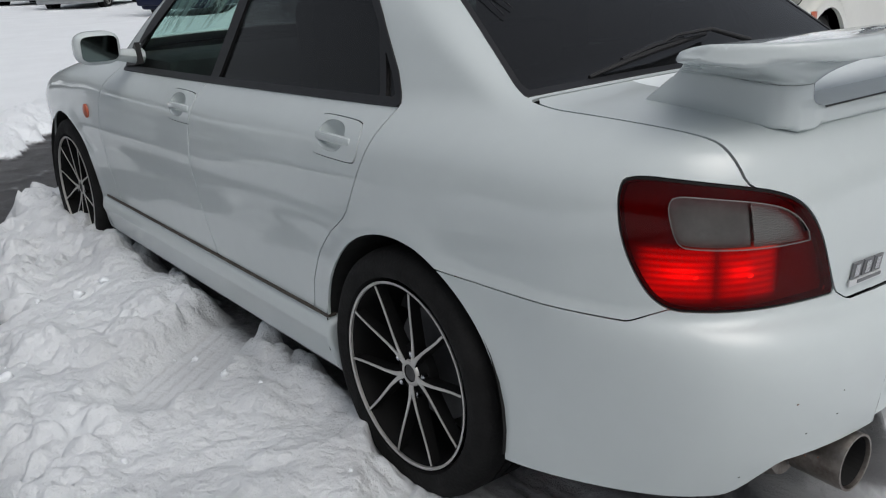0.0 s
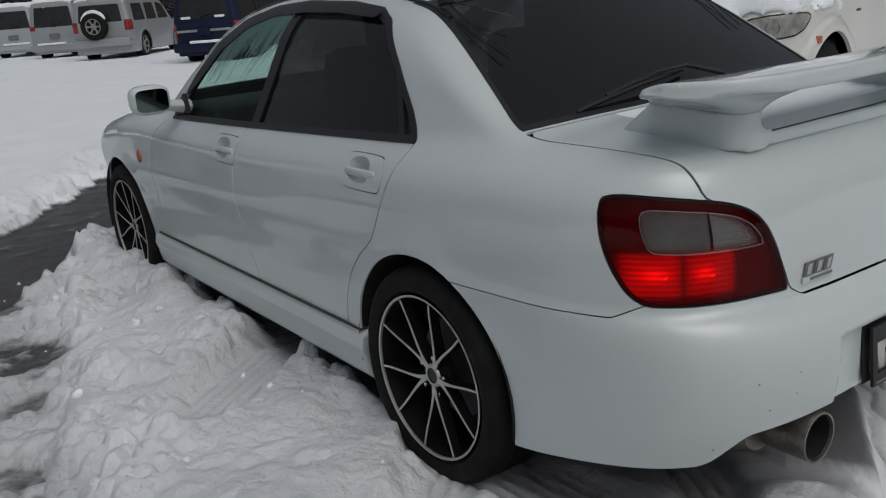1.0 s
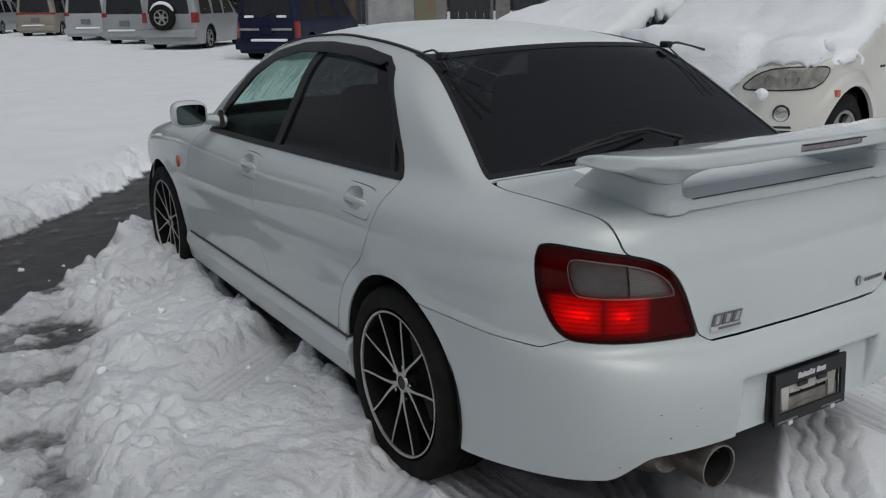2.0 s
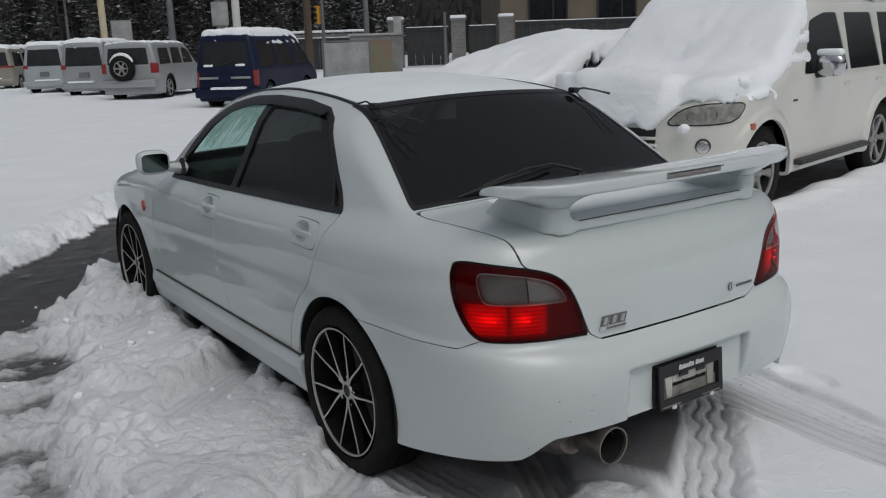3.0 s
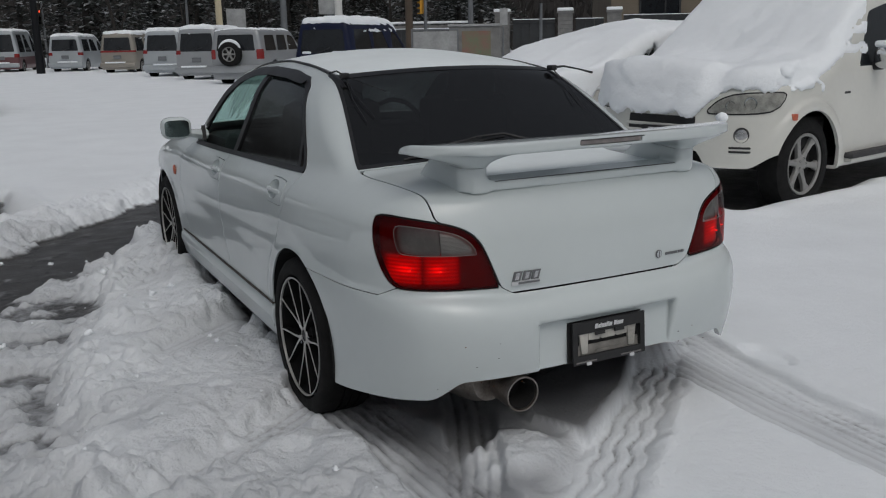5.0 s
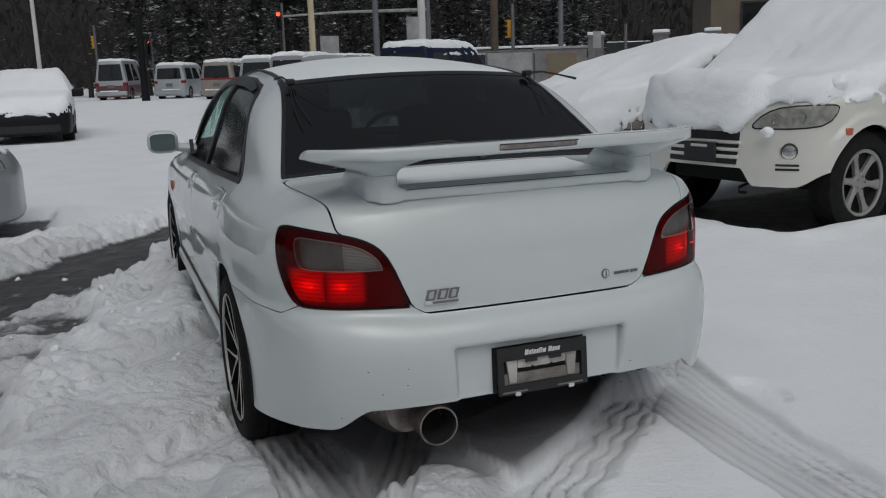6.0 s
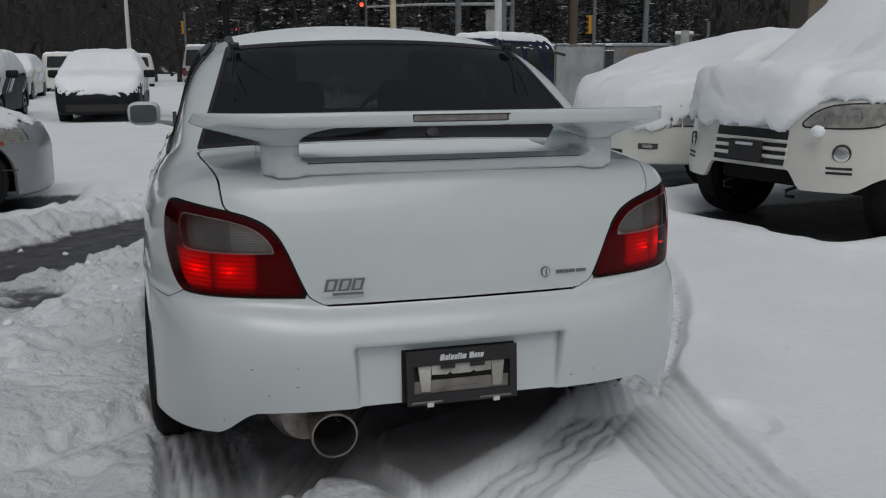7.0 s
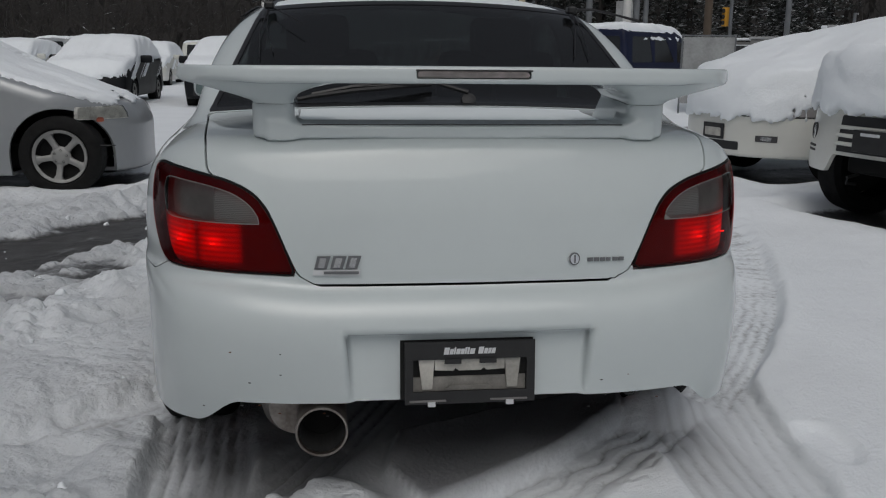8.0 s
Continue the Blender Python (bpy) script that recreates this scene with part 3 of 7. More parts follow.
NEEDLES = snowy("snowy_needles", (0.018, 0.023, 0.020), 0.15, 1.5, True)
WOODS = snowy("bare_woods", (0.024, 0.021, 0.019), 0.06, 0.8)
BARK = snowy("snowy_bark", (0.030, 0.026, 0.023), 0.16)
CONCRETE = mat("grey_block", (0.20, 0.20, 0.195), 0.9, noise_scale=3, amount=0.35, bump=0.4, bump_scale=30)
FENCE = mat("dark_steel_fence", (0.020, 0.023, 0.026), 0.6, noise_scale=3, amount=0.3)
STUCCO = mat("tan_wall", (0.155, 0.130, 0.100), 0.9, noise_scale=0.7, amount=0.18, bump=0.2, bump_scale=20)
GALV = mat("galvanised_panel", (0.36, 0.37, 0.37), 0.55, 0.2, noise_scale=2.5, amount=0.45)
POLE_GREY = mat("grey_pole", (0.16, 0.17, 0.18), 0.6, 0.3, noise_scale=2, amount=0.3)
POLE_WHITE = mat("white_pole", (0.62, 0.62, 0.60), 0.6, noise_scale=2, amount=0.2)
POLE_CREAM = mat("cream_pole", (0.55, 0.48, 0.33), 0.6, noise_scale=2, amount=0.2)
WOOD = mat("wooden_pole", (0.10, 0.075, 0.055), 0.9, noise_scale=2, amount=0.4)
SIGNAL = mat("yellow_signal_housing", (0.60, 0.30, 0.03), 0.5, noise_scale=4, amount=0.2)
LIT_SIGNAL = glow("lit_red_signal", (1.0, 0.06, 0.02), 4.0)
MURAL = mat("green_painted_panel", (0.10, 0.16, 0.09), 0.7, noise_scale=2.2, color2=(0.22, 0.10, 0.09))

# ---- the white saloon: x to its right, y forwards, its tail near y = 0 ----
REAR_AXLE, FRONT_AXLE, HUB_Z, ARCH_R = 0.99, 3.58, 0.312, 0.357
w_plan = curve([(-0.2, 0.30), (0.02, 0.60), (0.12, 0.700), (0.22, 0.748), (0.35, 0.782), (0.55, 0.815), (0.8, 0.838), (1.0, 0.846), (1.4, 0.842),
                (2.2, 0.842), (3.0, 0.842), (3.5, 0.844), (3.9, 0.82), (4.2, 0.75), (4.4, 0.62), (4.6, 0.3)], 0.06)
w_tuck = curve([(0.05, 0.12), (0.16, 0.04), (0.25, 0.014), (0.40, 0.010), (0.52, 0.005), (0.60, 0.0), (0.72, 0.0), (0.80, 0.006), (0.87, 0.020), (0.93, 0.046), (0.98, 0.085), (1.05, 0.17), (1.3, 0.6)], 0.03)
z_deck = curve([(-0.1, 0.94), (0.18, 0.975), (0.35, 1.000), (0.55, 1.010), (0.8, 1.018), (1.1, 1.005), (2.0, 0.965), (2.9, 0.955), (3.2, 0.965), (3.6, 0.92), (4.0, 0.845), (4.3, 0.72), (4.5, 0.55)], 0.06)
y_tail = curve([(0.2, 0.19), (0.55, 0.150), (0.66, 0.141), (0.78, 0.143), (0.87, 0.160), (0.94, 0.190), (1.0, 0.21), (1.1, 0.24)], 0.025)
y_round = curve([(0, 0), (0.25, 0.006), (0.42, 0.016), (0.56, 0.040), (0.66, 0.085), (0.74, 0.17), (0.80, 0.30), (0.86, 0.46)], 0.04)
y_bumper = curve([(0.15, 0.17), (0.26, 0.125), (0.34, 0.100), (0.42, 0.084), (0.48, 0.075), (0.52, 0.073), (0.55, 0.077), (0.575, 0.086), (0.592, 0.097), (0.606, 0.111), (0.618, 0.129), (0.628, 0.150), (0.65, 0.22), (0.75, 0.6)], 0.013)
z_roof = curve([(0.5, 1.13), (0.9, 1.265), (1.2, 1.352), (1.5, 1.392), (1.9, 1.415), (2.25, 1.400), (2.5, 1.365), (2.8, 1.27), (3.2, 1.07)], 0.07)
w_cabin = curve([(0.2, -0.20), (0.5, -0.110), (0.7, -0.052), (0.9, -0.018), (1.1, 0.0), (1.6, 0.006), (2.3, 0.004), (2.7, -0.006), (3.0, -0.03), (3.4, -0.08)], 0.07)


def saloon(x, y, z):
    ax = np.sqrt(x * x + 1e-5)
    side = ax - w_plan(y) + w_tuck(z)
    for yw in (REAR_AXLE, FRONT_AXLE):
        r = np.hypot(y - yw, z - HUB_Z)
        side = side - 0.0055 * np.exp(-((r - 0.36) / 0.040) ** 2) * step(0.30, 0.50, z)
    # shallow crease along the doors
    side = side - 0.003 * np.exp(-((z - 0.655) / 0.05) ** 2) * (1 / (1 + np.exp(-(y - 1.25) * 18))) + 0.003 * np.exp(-((z - 0.575) / 0.05) ** 2) * (1 / (1 + np.exp(-(y - 1.25) * 18)))
    top = (z - z_deck(y) + 0.055 * (ax / 0.8) ** 2.4)
    tail = (y_tail(z) + y_round(ax) - y) * 0.96
    nose = y - 4.40 + 0.5 * np.maximum(ax - 0.25, 0) ** 2 * 1.6 + 0.6 * np.maximum(z - 0.55, 0) ** 2
    low = smax(smax(side, top, 0.10), smax(tail, nose, 0.02), 0.055)
    low = smax(low, 0.13 - z, 0.02)
    bump = smax(ax - w_plan(y) - 0.004, (y_bumper(z - 0.022 * step(0.34, 0.62, ax)) + 0.97 * y_round(ax) + 0.008 * step(0.46, 0.70, ax) * step(0.40, 0.60, z) - y) * 0.55, 0.06)
    bump = smax(smax(bump, z - 0.650, 0.03), smax(0.13 - z, y - 0.9, 0.02), 0.02)
    recess = np.maximum(np.maximum(ax - 0.283 - 0.10 * (z - 0.43), np.abs(z - 0.36) - 0.160), np.maximum(y - 0.116, -y - 0.2))
    bump = smax(bump, -recess, 0.018)
    low = smin(low, bump, 0.020)
    cab = ax - (0.752 - 0.335 * (z - 0.955) + w_cabin(y))
    roof = z - z_roof(y) + 0.060 * (ax / 0.55) ** 2.2
    back = (0.652 + 1.62 * (z - 0.99) + 0.075 * (ax / 0.62) ** 2 - y) / 1.904
    shield = (y - 3.30 + 1.85 * (z - 0.94) + 0.16 * (ax / 0.65) ** 2) / 2.1
    cab = smax(smax(cab * 0.95, roof, 0.12), smax(back, shield, 0.02), 0.045)
    cab = smax(cab, 0.88 - z, 0.02)
    return smin(low, cab, 0.045)


def u_of(x, y):
    return np.abs(x) + (y - 0.17) + 0.024 * step(0.34, 0.20, y)


LAMP = loop([(0.414, 0.651), (0.416, 0.652), (0.418, 0.655), (0.440, 0.712), (0.468, 0.770), (0.497, 0.812), (0.540, 0.847), (0.600, 0.869), (0.668, 0.882), (0.80, 0.898), (0.945, 0.905), (0.985, 0.885), (0.978, 0.79), (0.920, 0.700), (0.860, 0.660), (0.790, 0.658), (0.617, 0.657), (0.416, 0.650)], 2)
LAMP_LENS = loop([(0.507, 0.773), (0.509, 0.775), (0.524, 0.803), (0.577, 0.838), (0.655, 0.856), (0.74, 0.866), (0.835, 0.873), (0.858, 0.868), (0.864, 0.845), (0.850, 0.800), (0.838, 0.783), (0.815, 0.777), (0.65, 0.773), (0.508, 0.772)], 2)
GLASS_SIDE = [(1.058, 0.952), (1.105, 1.03), (1.22, 1.16), (1.345, 1.272), (1.43, 1.305), (1.62, 1.328), (1.88, 1.338), (2.12, 1.328), (2.32, 1.288), (2.50, 1.206), (2.70, 1.068), (2.90, 0.915), (2.90, 0.897), (2.13, 0.918)]
lid_edge = curve([(0.612, 0.322), (0.626, 0.350), (0.640, 0.383), (0.653, 0.402), (0.712, 0.428), (0.770, 0.451), (0.812, 0.471), (0.847, 0.500), (0.869, 0.550), (0.880, 0.598), (0.886, 0.606), (0.93, 0.612), (1.05, 0.622)], 0.007)


def f_lamp(x, y, z):
    return np.where((y < 0.75) & (z > 0.55), inside(u_of(x, y), z, LAMP), -1.0)


def f_lens(x, y, z):
    return np.where((y < 0.75) & (z > 0.55), inside(u_of(x, y), z, LAMP_LENS), -1.0)


def f_lid(x, y, z):
    front = 0.722 - 0.075 * (1 - (np.abs(x) / 0.66) ** 2) - y
    e = lid_edge(z) + 0.10 * np.maximum(y - 0.28, 0) - np.abs(x)
    return np.minimum(np.minimum(e, (z - 0.629)), np.minimum(front, 1.075 - z))


def f_bumper(x, y, z):
    line = 0.632 + 0.03 * np.clip((0.36 - y) / 0.06, 0, 1)
    return np.minimum(line - z, 0.9 - y)


def f_glass_back(x, y, z):
    s = (z - 0.995) / 0.345
    half = 0.662 - 0.135 * s
    g = np.minimum(half - np.abs(x), np.minimum((y - 0.665 - 0.06 * (np.abs(x) / 0.62) ** 2) * 0.62, 1.338 - 0.022 * (np.abs(x) / 0.5) ** 2 - z))
    return np.where((y < 1.4) & (y > 0.5) & (z > 0.96), g, -1.0)


def f_side_glass(x, y, z):
    return np.where((np.abs(x) > 0.45) & (z > 0.85), inside(y, z, np.array(GLASS_SIDE)), -1.0)


def f_arch(x, y, z):
    g = -np.ones_like(y)
    for yw in (REAR_AXLE, FRONT_AXLE):
        r = np.where(z > HUB_Z, np.hypot(y - yw, z - HUB_Z), np.abs(y - yw))
        g = np.maximum(g, ARCH_R - r)
    return np.where(np.abs(x) > 0.45, g, -1.0)


rear_edge = curve([(0.30, 1.43), (0.36, 1.420), (0.45, 1.405), (0.55, 1.352), (0.62, 1.280), (0.67, 1.205), (0.72, 1.178), (0.82, 1.130), (0.90, 1.092), (0.96, 1.062)], 0.015)
mid_edge = curve([(0.30, 2.02), (0.40, 2.07), (0.52, 2.135), (0.65, 2.165), (0.80, 2.155), (0.93, 2.115)], 0.02)
front_edge = curve([(0.30, 2.93), (0.38, 2.98), (0.48, 3.05), (0.62, 3.085), (0.80, 3.045), (0.92, 2.93)], 0.02)


def f_rear_door(x, y, z):
    g = np.minimum(np.minimum(y - rear_edge(z), mid_edge(z) - y), np.minimum(z - 0.362, 0.955 - z))
    return np.where(np.abs(x) > 0.45, g, -1.0)


def f_front_door(x, y, z):
    g = np.minimum(np.minimum(y - mid_edge(z), front_edge(z) - y), np.minimum(z - 0.362, 0.955 - z))
    return np.where(np.abs(x) > 0.45, g, -1.0)


def f_bottom(x, y, z):
    ax = np.abs(x)
    zb = np.where(y < 0.65, np.interp(y, [0.1, 0.2, 0.62], [0.292, 0.286, 0.240]), 0.20)
    lift = np.clip((0.655 - ax) / 0.11, 0, 1)
    lift = lift * lift * (3 - 2 * lift)
    return z - np.where(y < 0.6, zb + (0.352 - zb) * lift, zb)


car = thing("saloon_car", "white four-door saloon car standing in churned snow, tail lamps lit", "car")
S = nets(saloon, (-0.93, -0.02, 0.10), (0.93, 4.50, 1.46), 0.0155)
S = clip(S, f_bottom(*S[0].T))
S = clip(S, -f_arch(*S[0].T))
lampS, S = split(S, f_lamp, 0.002)
lidS, S = split(S, f_lid, 0.0055)
backS, S = split(S, f_glass_back, 0.0)
sideS, S = split(S, f_side_glass, 0.0)
bumpS, S = split(S, f_bumper, 0.003)
rdoorS, S = split(S, f_rear_door, 0.0045)
fdoorS, S = split(S, f_front_door, 0.0045)
shieldS, S = split(S, lambda x, y, z: np.where((y > 2.40) & (z > 0.99), np.minimum(np.minimum(y - 2.44 - 0.28 * (np.abs(x) / 0.6) ** 2 * 0, (0.70 - 0.30 * (z - 0.95) - np.abs(x))), z - 1.0), -1.0), 0.0)

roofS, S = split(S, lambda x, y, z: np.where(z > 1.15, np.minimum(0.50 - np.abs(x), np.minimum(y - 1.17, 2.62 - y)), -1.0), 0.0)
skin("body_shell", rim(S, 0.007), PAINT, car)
skin("roof_panel", roofS, PAINT_DULL, car, "white roof, paler and duller than the body")
skin("bumper", rim(bumpS, 0.022), PAINT, car, "white painted rear bumper with a plate recess")
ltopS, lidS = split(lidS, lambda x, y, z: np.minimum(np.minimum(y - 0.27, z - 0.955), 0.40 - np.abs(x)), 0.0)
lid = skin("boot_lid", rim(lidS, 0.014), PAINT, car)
skin("lid_top", ltopS, PAINT_DULL, car, "boot top, paler and duller than the body")
for sgn, word in ((-1, "left"), (1, "right")):
    half = lambda Q: clip(Q, sgn * Q[0][:, 0])
    for nm, Q in (("rear_door", rdoorS), ("front_door", fdoorS)):
        Q = half(Q)
        hy, hz = (1.262, 0.868) if nm == "rear_door" else (2.240, 0.842)
        plateline = loop([(hy - 0.112, hz - 0.020), (hy - 0.108, hz - 0.052), (hy - 0.070, hz - 0.056), (hy + 0.070, hz - 0.056), (hy + 0.104, hz - 0.050), (hy + 0.106, hz + 0.010), (hy + 0.098, hz + 0.040), (hy + 0.060, hz + 0.044), (hy - 0.070, hz + 0.044), (hy - 0.106, hz + 0.038)], 2)
        cup = loop([(hy - 0.045, hz - 0.040), (hy + 0.078, hz - 0.040), (hy + 0.080, hz + 0.034), (hy - 0.045, hz + 0.034)], 3)
        field = lambda x, y, z, o=plateline: inside(y, z, o)
        surround, Q = split(Q, field, 0.0025)
        fcup = lambda x, y, z, o=cup: inside(y, z, o)
        bowl, surround = split(surround, fcup, 0.0)
        door = skin(nm, rim(Q, 0.008), PAINT, car)
        handle = skin("handle_surround", rim(push(surround, 0.002), 0.012), PAINT, door)
        d = inside(bowl[0][:, 1], bowl[0][:, 2], cup)
        sunk = 0.030 * np.clip(d / 0.022, 0, 1) ** 0.6
        NN = bowl[1] / np.linalg.norm(bowl[1], axis=1)[:, None]
        skin("handle_cup", (bowl[0] - NN * sunk[:, None], None, bowl[2]), PAINT, door)
        xh = float(np.abs(bowl[0][:, 0]).mean())
        bm = boxed((sgn * (xh + 0.004), hy + 0.006, hz - 0.008), (0.009, 0.082, 0.0115), 0.008)
        part("handle_bar", bm, PAINT, door, smooth=True)
        if nm == "front_door":
            part("lock", spun([(-0.002, 0.0), (-0.002, 0.008), (0.004, 0.008), (0.004, 0.0)], 16), BLACK, door).location = (sgn * (xh + 0.004), hy - 0.09, hz - 0.03)
    # windows of one side
    G = half(sideS)
    edge = lambda x, y, z: inside(y, z, np.array(GLASS_SIDE)) - 0.020
    Gi, trim = split(G, edge, 0.0)
    post = lambda x, y, z: 0.030 - np.abs(y - (2.075 - 0.42 * (z - 0.92)))
    bpost, Gi = split(Gi, post, 0.0)
    qpost, Gi = split(Gi, lambda x, y, z: 0.013 - np.abs(y - (1.135 + 0.40 * (z - 0.95))) - 0 * x, 0.0)
    skin("window_trim", rim(push(trim, 0.004), 0.012), TRIM, car, "black window surround")
    skin("door_post", rim(push(bpost, 0.003), 0.01), TRIM, car, "black door post")
    skin("door_post", rim(push(qpost, 0.002), 0.01), TRIM, car)
    front, rest = split(Gi, lambda x, y, z: y - (2.075 - 0.42 * (z - 0.92)), 0.0)
    pane = skin("front_window", push(front, -0.006), GLASS_GREEN, car, "green tinted front door window")
    pane.visible_shadow = False
    skin("rear_window_side", push(rest, -0.006), GLASS_DARK, car, "dark tinted rear door window")
    # rain visor over both side windows
    top = [(1.40, 1.296), (1.50, 1.316), (1.62, 1.333), (1.88, 1.344), (2.12, 1.334), (2.33, 1.294), (2.52, 1.210), (2.72, 1.070), (2.80, 1.005),
           (2.77, 1.003), (2.66, 1.056), (2.47, 1.180), (2.28, 1.260), (2.10, 1.297), (1.88, 1.307), (1.64, 1.301), (1.50, 1.289), (1.42, 1.282)]
    allS = nets(lambda x, y, z: saloon(x, y, z) - 0.012, (sgn * 0.66 - 0.22, 1.15, 0.92), (sgn * 0.66 + 0.22, 2.95, 1.42), 0.013, 2)
    vis = clip(allS, np.where(sgn * allS[0][:, 0] > 0.40, inside(allS[0][:, 1], allS[0][:, 2], np.array(top)), -1))
    skin("rain_visor", slab(vis, 0.004), TRIM, car, "smoked plastic rain visor")
    # tail lamp
    L = half(lampS)
    lens, red = split(L, f_lens, 0.0)
    lamp = thing("tail_lamp", "", "")
    lamp.parent = car
    redin, seal = split(red, lambda x, y, z: f_lamp(x, y, z) - 0.0055, 0.0)
    skin("lamp_seal", rim(push(seal, -0.001), 0.012), SEAL, lamp)
    skin("red_lens", push(redin, 0.0015), LENS_RED, lamp, "deep red lamp lens")
    lensi, lens_rim = split(lens, lambda x, y, z: f_lens(x, y, z) - 0.0020, 0.0)
    skin("lens_border", push(lens_rim, 0.002), LAMP_GREY, lamp)
    skin("clear_lens", push(lensi, 0.0015), GLASS_CLEAR, lamp, "smoky clear lamp lens with fine ribs")
    inner = push(L, -0.036)
    skin("lamp_housing", inner, LAMP_INSIDE, lamp)
    back_in, back_out = split(lens, lambda x, y, z: 0.600 - np.abs(x), 0.003)
    skin("lens_ribs", push(back_in, -0.014), LAMP_RIBS, lamp, "ribbed clear reflector")
    skin("lamp_bowl", push(back_out, -0.020), LAMP_BOWL, lamp, "smooth silver reflector bowl")
    # glowing reflector behind the red lens, and its two filaments
    q = push(L, -0.028)
    for g_ in (lambda v: u_of(v[:, 0], v[:, 1]) - 0.44, lambda v: 0.96 - u_of(v[:, 0], v[:, 1]), lambda v: v[:, 2] - 0.655, lambda v: 0.778 - v[:, 2]):
        q = clip(q, g_(q[0]))
    skin("brake_reflector", q, LIT_RED, lamp, "glowing ribbed reflector")
    for xx, zz in ((0.600, 0.720), (0.684, 0.722)):
        ys = np.linspace(0.05, 0.5, 600)
        y0 = float(ys[np.argmax(saloon(np.full(600, xx), ys, np.full(600, zz)) < 0)])
        part("filament", boxed((sgn * xx, y0 + 0.012, zz), (0.006, 0.002, 0.0022), 0.0010), LIT_BULB, lamp, "glowing filament")
    # door mirror
    cx, cy, cz = sgn * 0.908, 2.735, 1.003
    house = lambda x, y, z: ((np.abs(x - cx) / 0.080) ** 3.2 + (np.abs(z - cz) / 0.060) ** 3.2 + (np.abs(y - cy - 0.015) / np.where(y > cy, 0.085, 0.040)) ** 2.6) ** (1 / 3) - 1
    hs = nets(house, (cx - 0.12, cy - 0.05, cz - 0.09), (cx + 0.12, cy + 0.13, cz + 0.09), 0.008, 3)
    cupm, shell = split(hs, lambda x, y, z: cy - 0.004 - y, 0.0)
    mirror = thing("door_mirror", "", "")
    mirror.parent = car
    swing = Matrix.Translation((cx, cy, cz)) @ Matrix.Rotation(radians(-3 if sgn < 0 else 3), 4, "Z") @ Matrix.Translation((-cx, -cy, -cz))
    mirror.matrix_basis = swing
    skin("mirror_housing", shell, PAINT, mirror)
    skin("mirror_bezel", cupm, PAINT, mirror)
    face = loop([(cx - 0.064, cz), (cx - 0.064, cz - 0.043), (cx, cz - 0.046), (cx + 0.064, cz - 0.043), (cx + 0.064, cz), (cx + 0.064, cz + 0.043), (cx, cz + 0.046), (cx - 0.064, cz + 0.043)], 2)
    part("mirror_glass", plate([(px, pz) for px, pz in face], 0.006, pose(0, cy - 0.0275, 0, 90, 0, 0)), MIRROR, mirror, "door mirror glass")
    bm = tube(bmesh.new(), [(sgn * 0.74, 2.78, 0.955), (sgn * 0.80, 2.77, 0.965), (sgn * 0.86, 2.75, 0.975)], [0.04, 0.032, 0.026], 10, 0.8)
    part("mirror_arm", bm, PAINT, mirror, smooth=True).matrix_basis = swing.inverted()
    bm = plate([(2.73, 0.932), (2.88, 0.915), (2.75, 1.010)], 0.02, Matrix(((0, 0, 1, sgn * 0.748), (1, 0, 0, 0), (0, 1, 0, 0), (0, 0, 0, 1))))
    part("mirror_foot", bm, TRIM, mirror).matrix_basis = swing.inverted()
    # side repeater
    part("side_marker", spun([(0.0, 0.0), (0.0, 0.030), (0.006, 0.029), (0.010, 0.020), (0.012, 0.0)], 20), AMBER, car, "round amber side repeater").matrix_basis = Matrix.Translation((sgn * 0.8435, 3.221, 0.712)) @ Matrix.Diagonal((sgn, 1, 1, 1))
    # sill skirt
    def skirt(x, y, z, sgn=sgn):
        prof = np.interp(z, [0.14, 0.17, 0.20, 0.30, 0.335, 0.36, 0.40], [0.75, 0.79, 0.815, 0.846, 0.842, 0.820, 0.76])
        o = sgn * x - prof
        return smax(smax(o * 0.9, 0.70 - sgn * x, 0.01), smax(np.maximum(1.325 + 0.10 * (0.36 - z) - y, y - 3.21 + 0.10 * (0.36 - z)), np.maximum(0.168 - z, z - 0.357), 0.015), 0.012)
    sk = nets(skirt, (min(sgn * 0.66, sgn * 0.9), 1.25, 0.13), (max(sgn * 0.66, sgn * 0.9), 3.28, 0.39), 0.014)
    skin("side_skirt", sk, PAINT, car)
    part("sill_seam", boxed((sgn * 0.824, 2.24, 0.3600), (0.014, 0.90, 0.0035)), DIRT, car, "brown dirt along the sill")
    # black gutter strip along the roof edge
    pts = []
    for i in range(26):
        yy = 1.17 + 1.42 * i / 25
        xx = np.interp(yy, [1.17, 1.3, 1.6, 2.0, 2.4, 2.6], [0.528, 0.520, 0.508, 0.500, 0.512, 0.540])
        zz = np.linspace(1.0, 1.5, 400)
        val = saloon(np.full(400, xx), np.full(400, yy), zz)
        pts.append((sgn * xx, yy, float(zz[np.argmax(val > 0)]) + 0.001))
    part("gutter_strip", tube(bmesh.new(), pts, 0.011, 8, 0.45), TRIM, car, "black roof gutter strip", True)
    # wheel-house liners
    for yw in (REAR_AXLE, FRONT_AXLE):
        bm = spun([(0, 0.02), (0, 0.363), (0.315, 0.363)], 40)
        bmesh.ops.delete(bm, geom=[v for v in bm.verts if v.co.z < -0.10], context="VERTS")
        ob = part("wheel_liner", bm, VOID, car)
        ob.matrix_basis = Matrix.Translation((sgn * 0.52, yw, HUB_Z)) @ Matrix.Diagonal((sgn, 1, 1, 1))

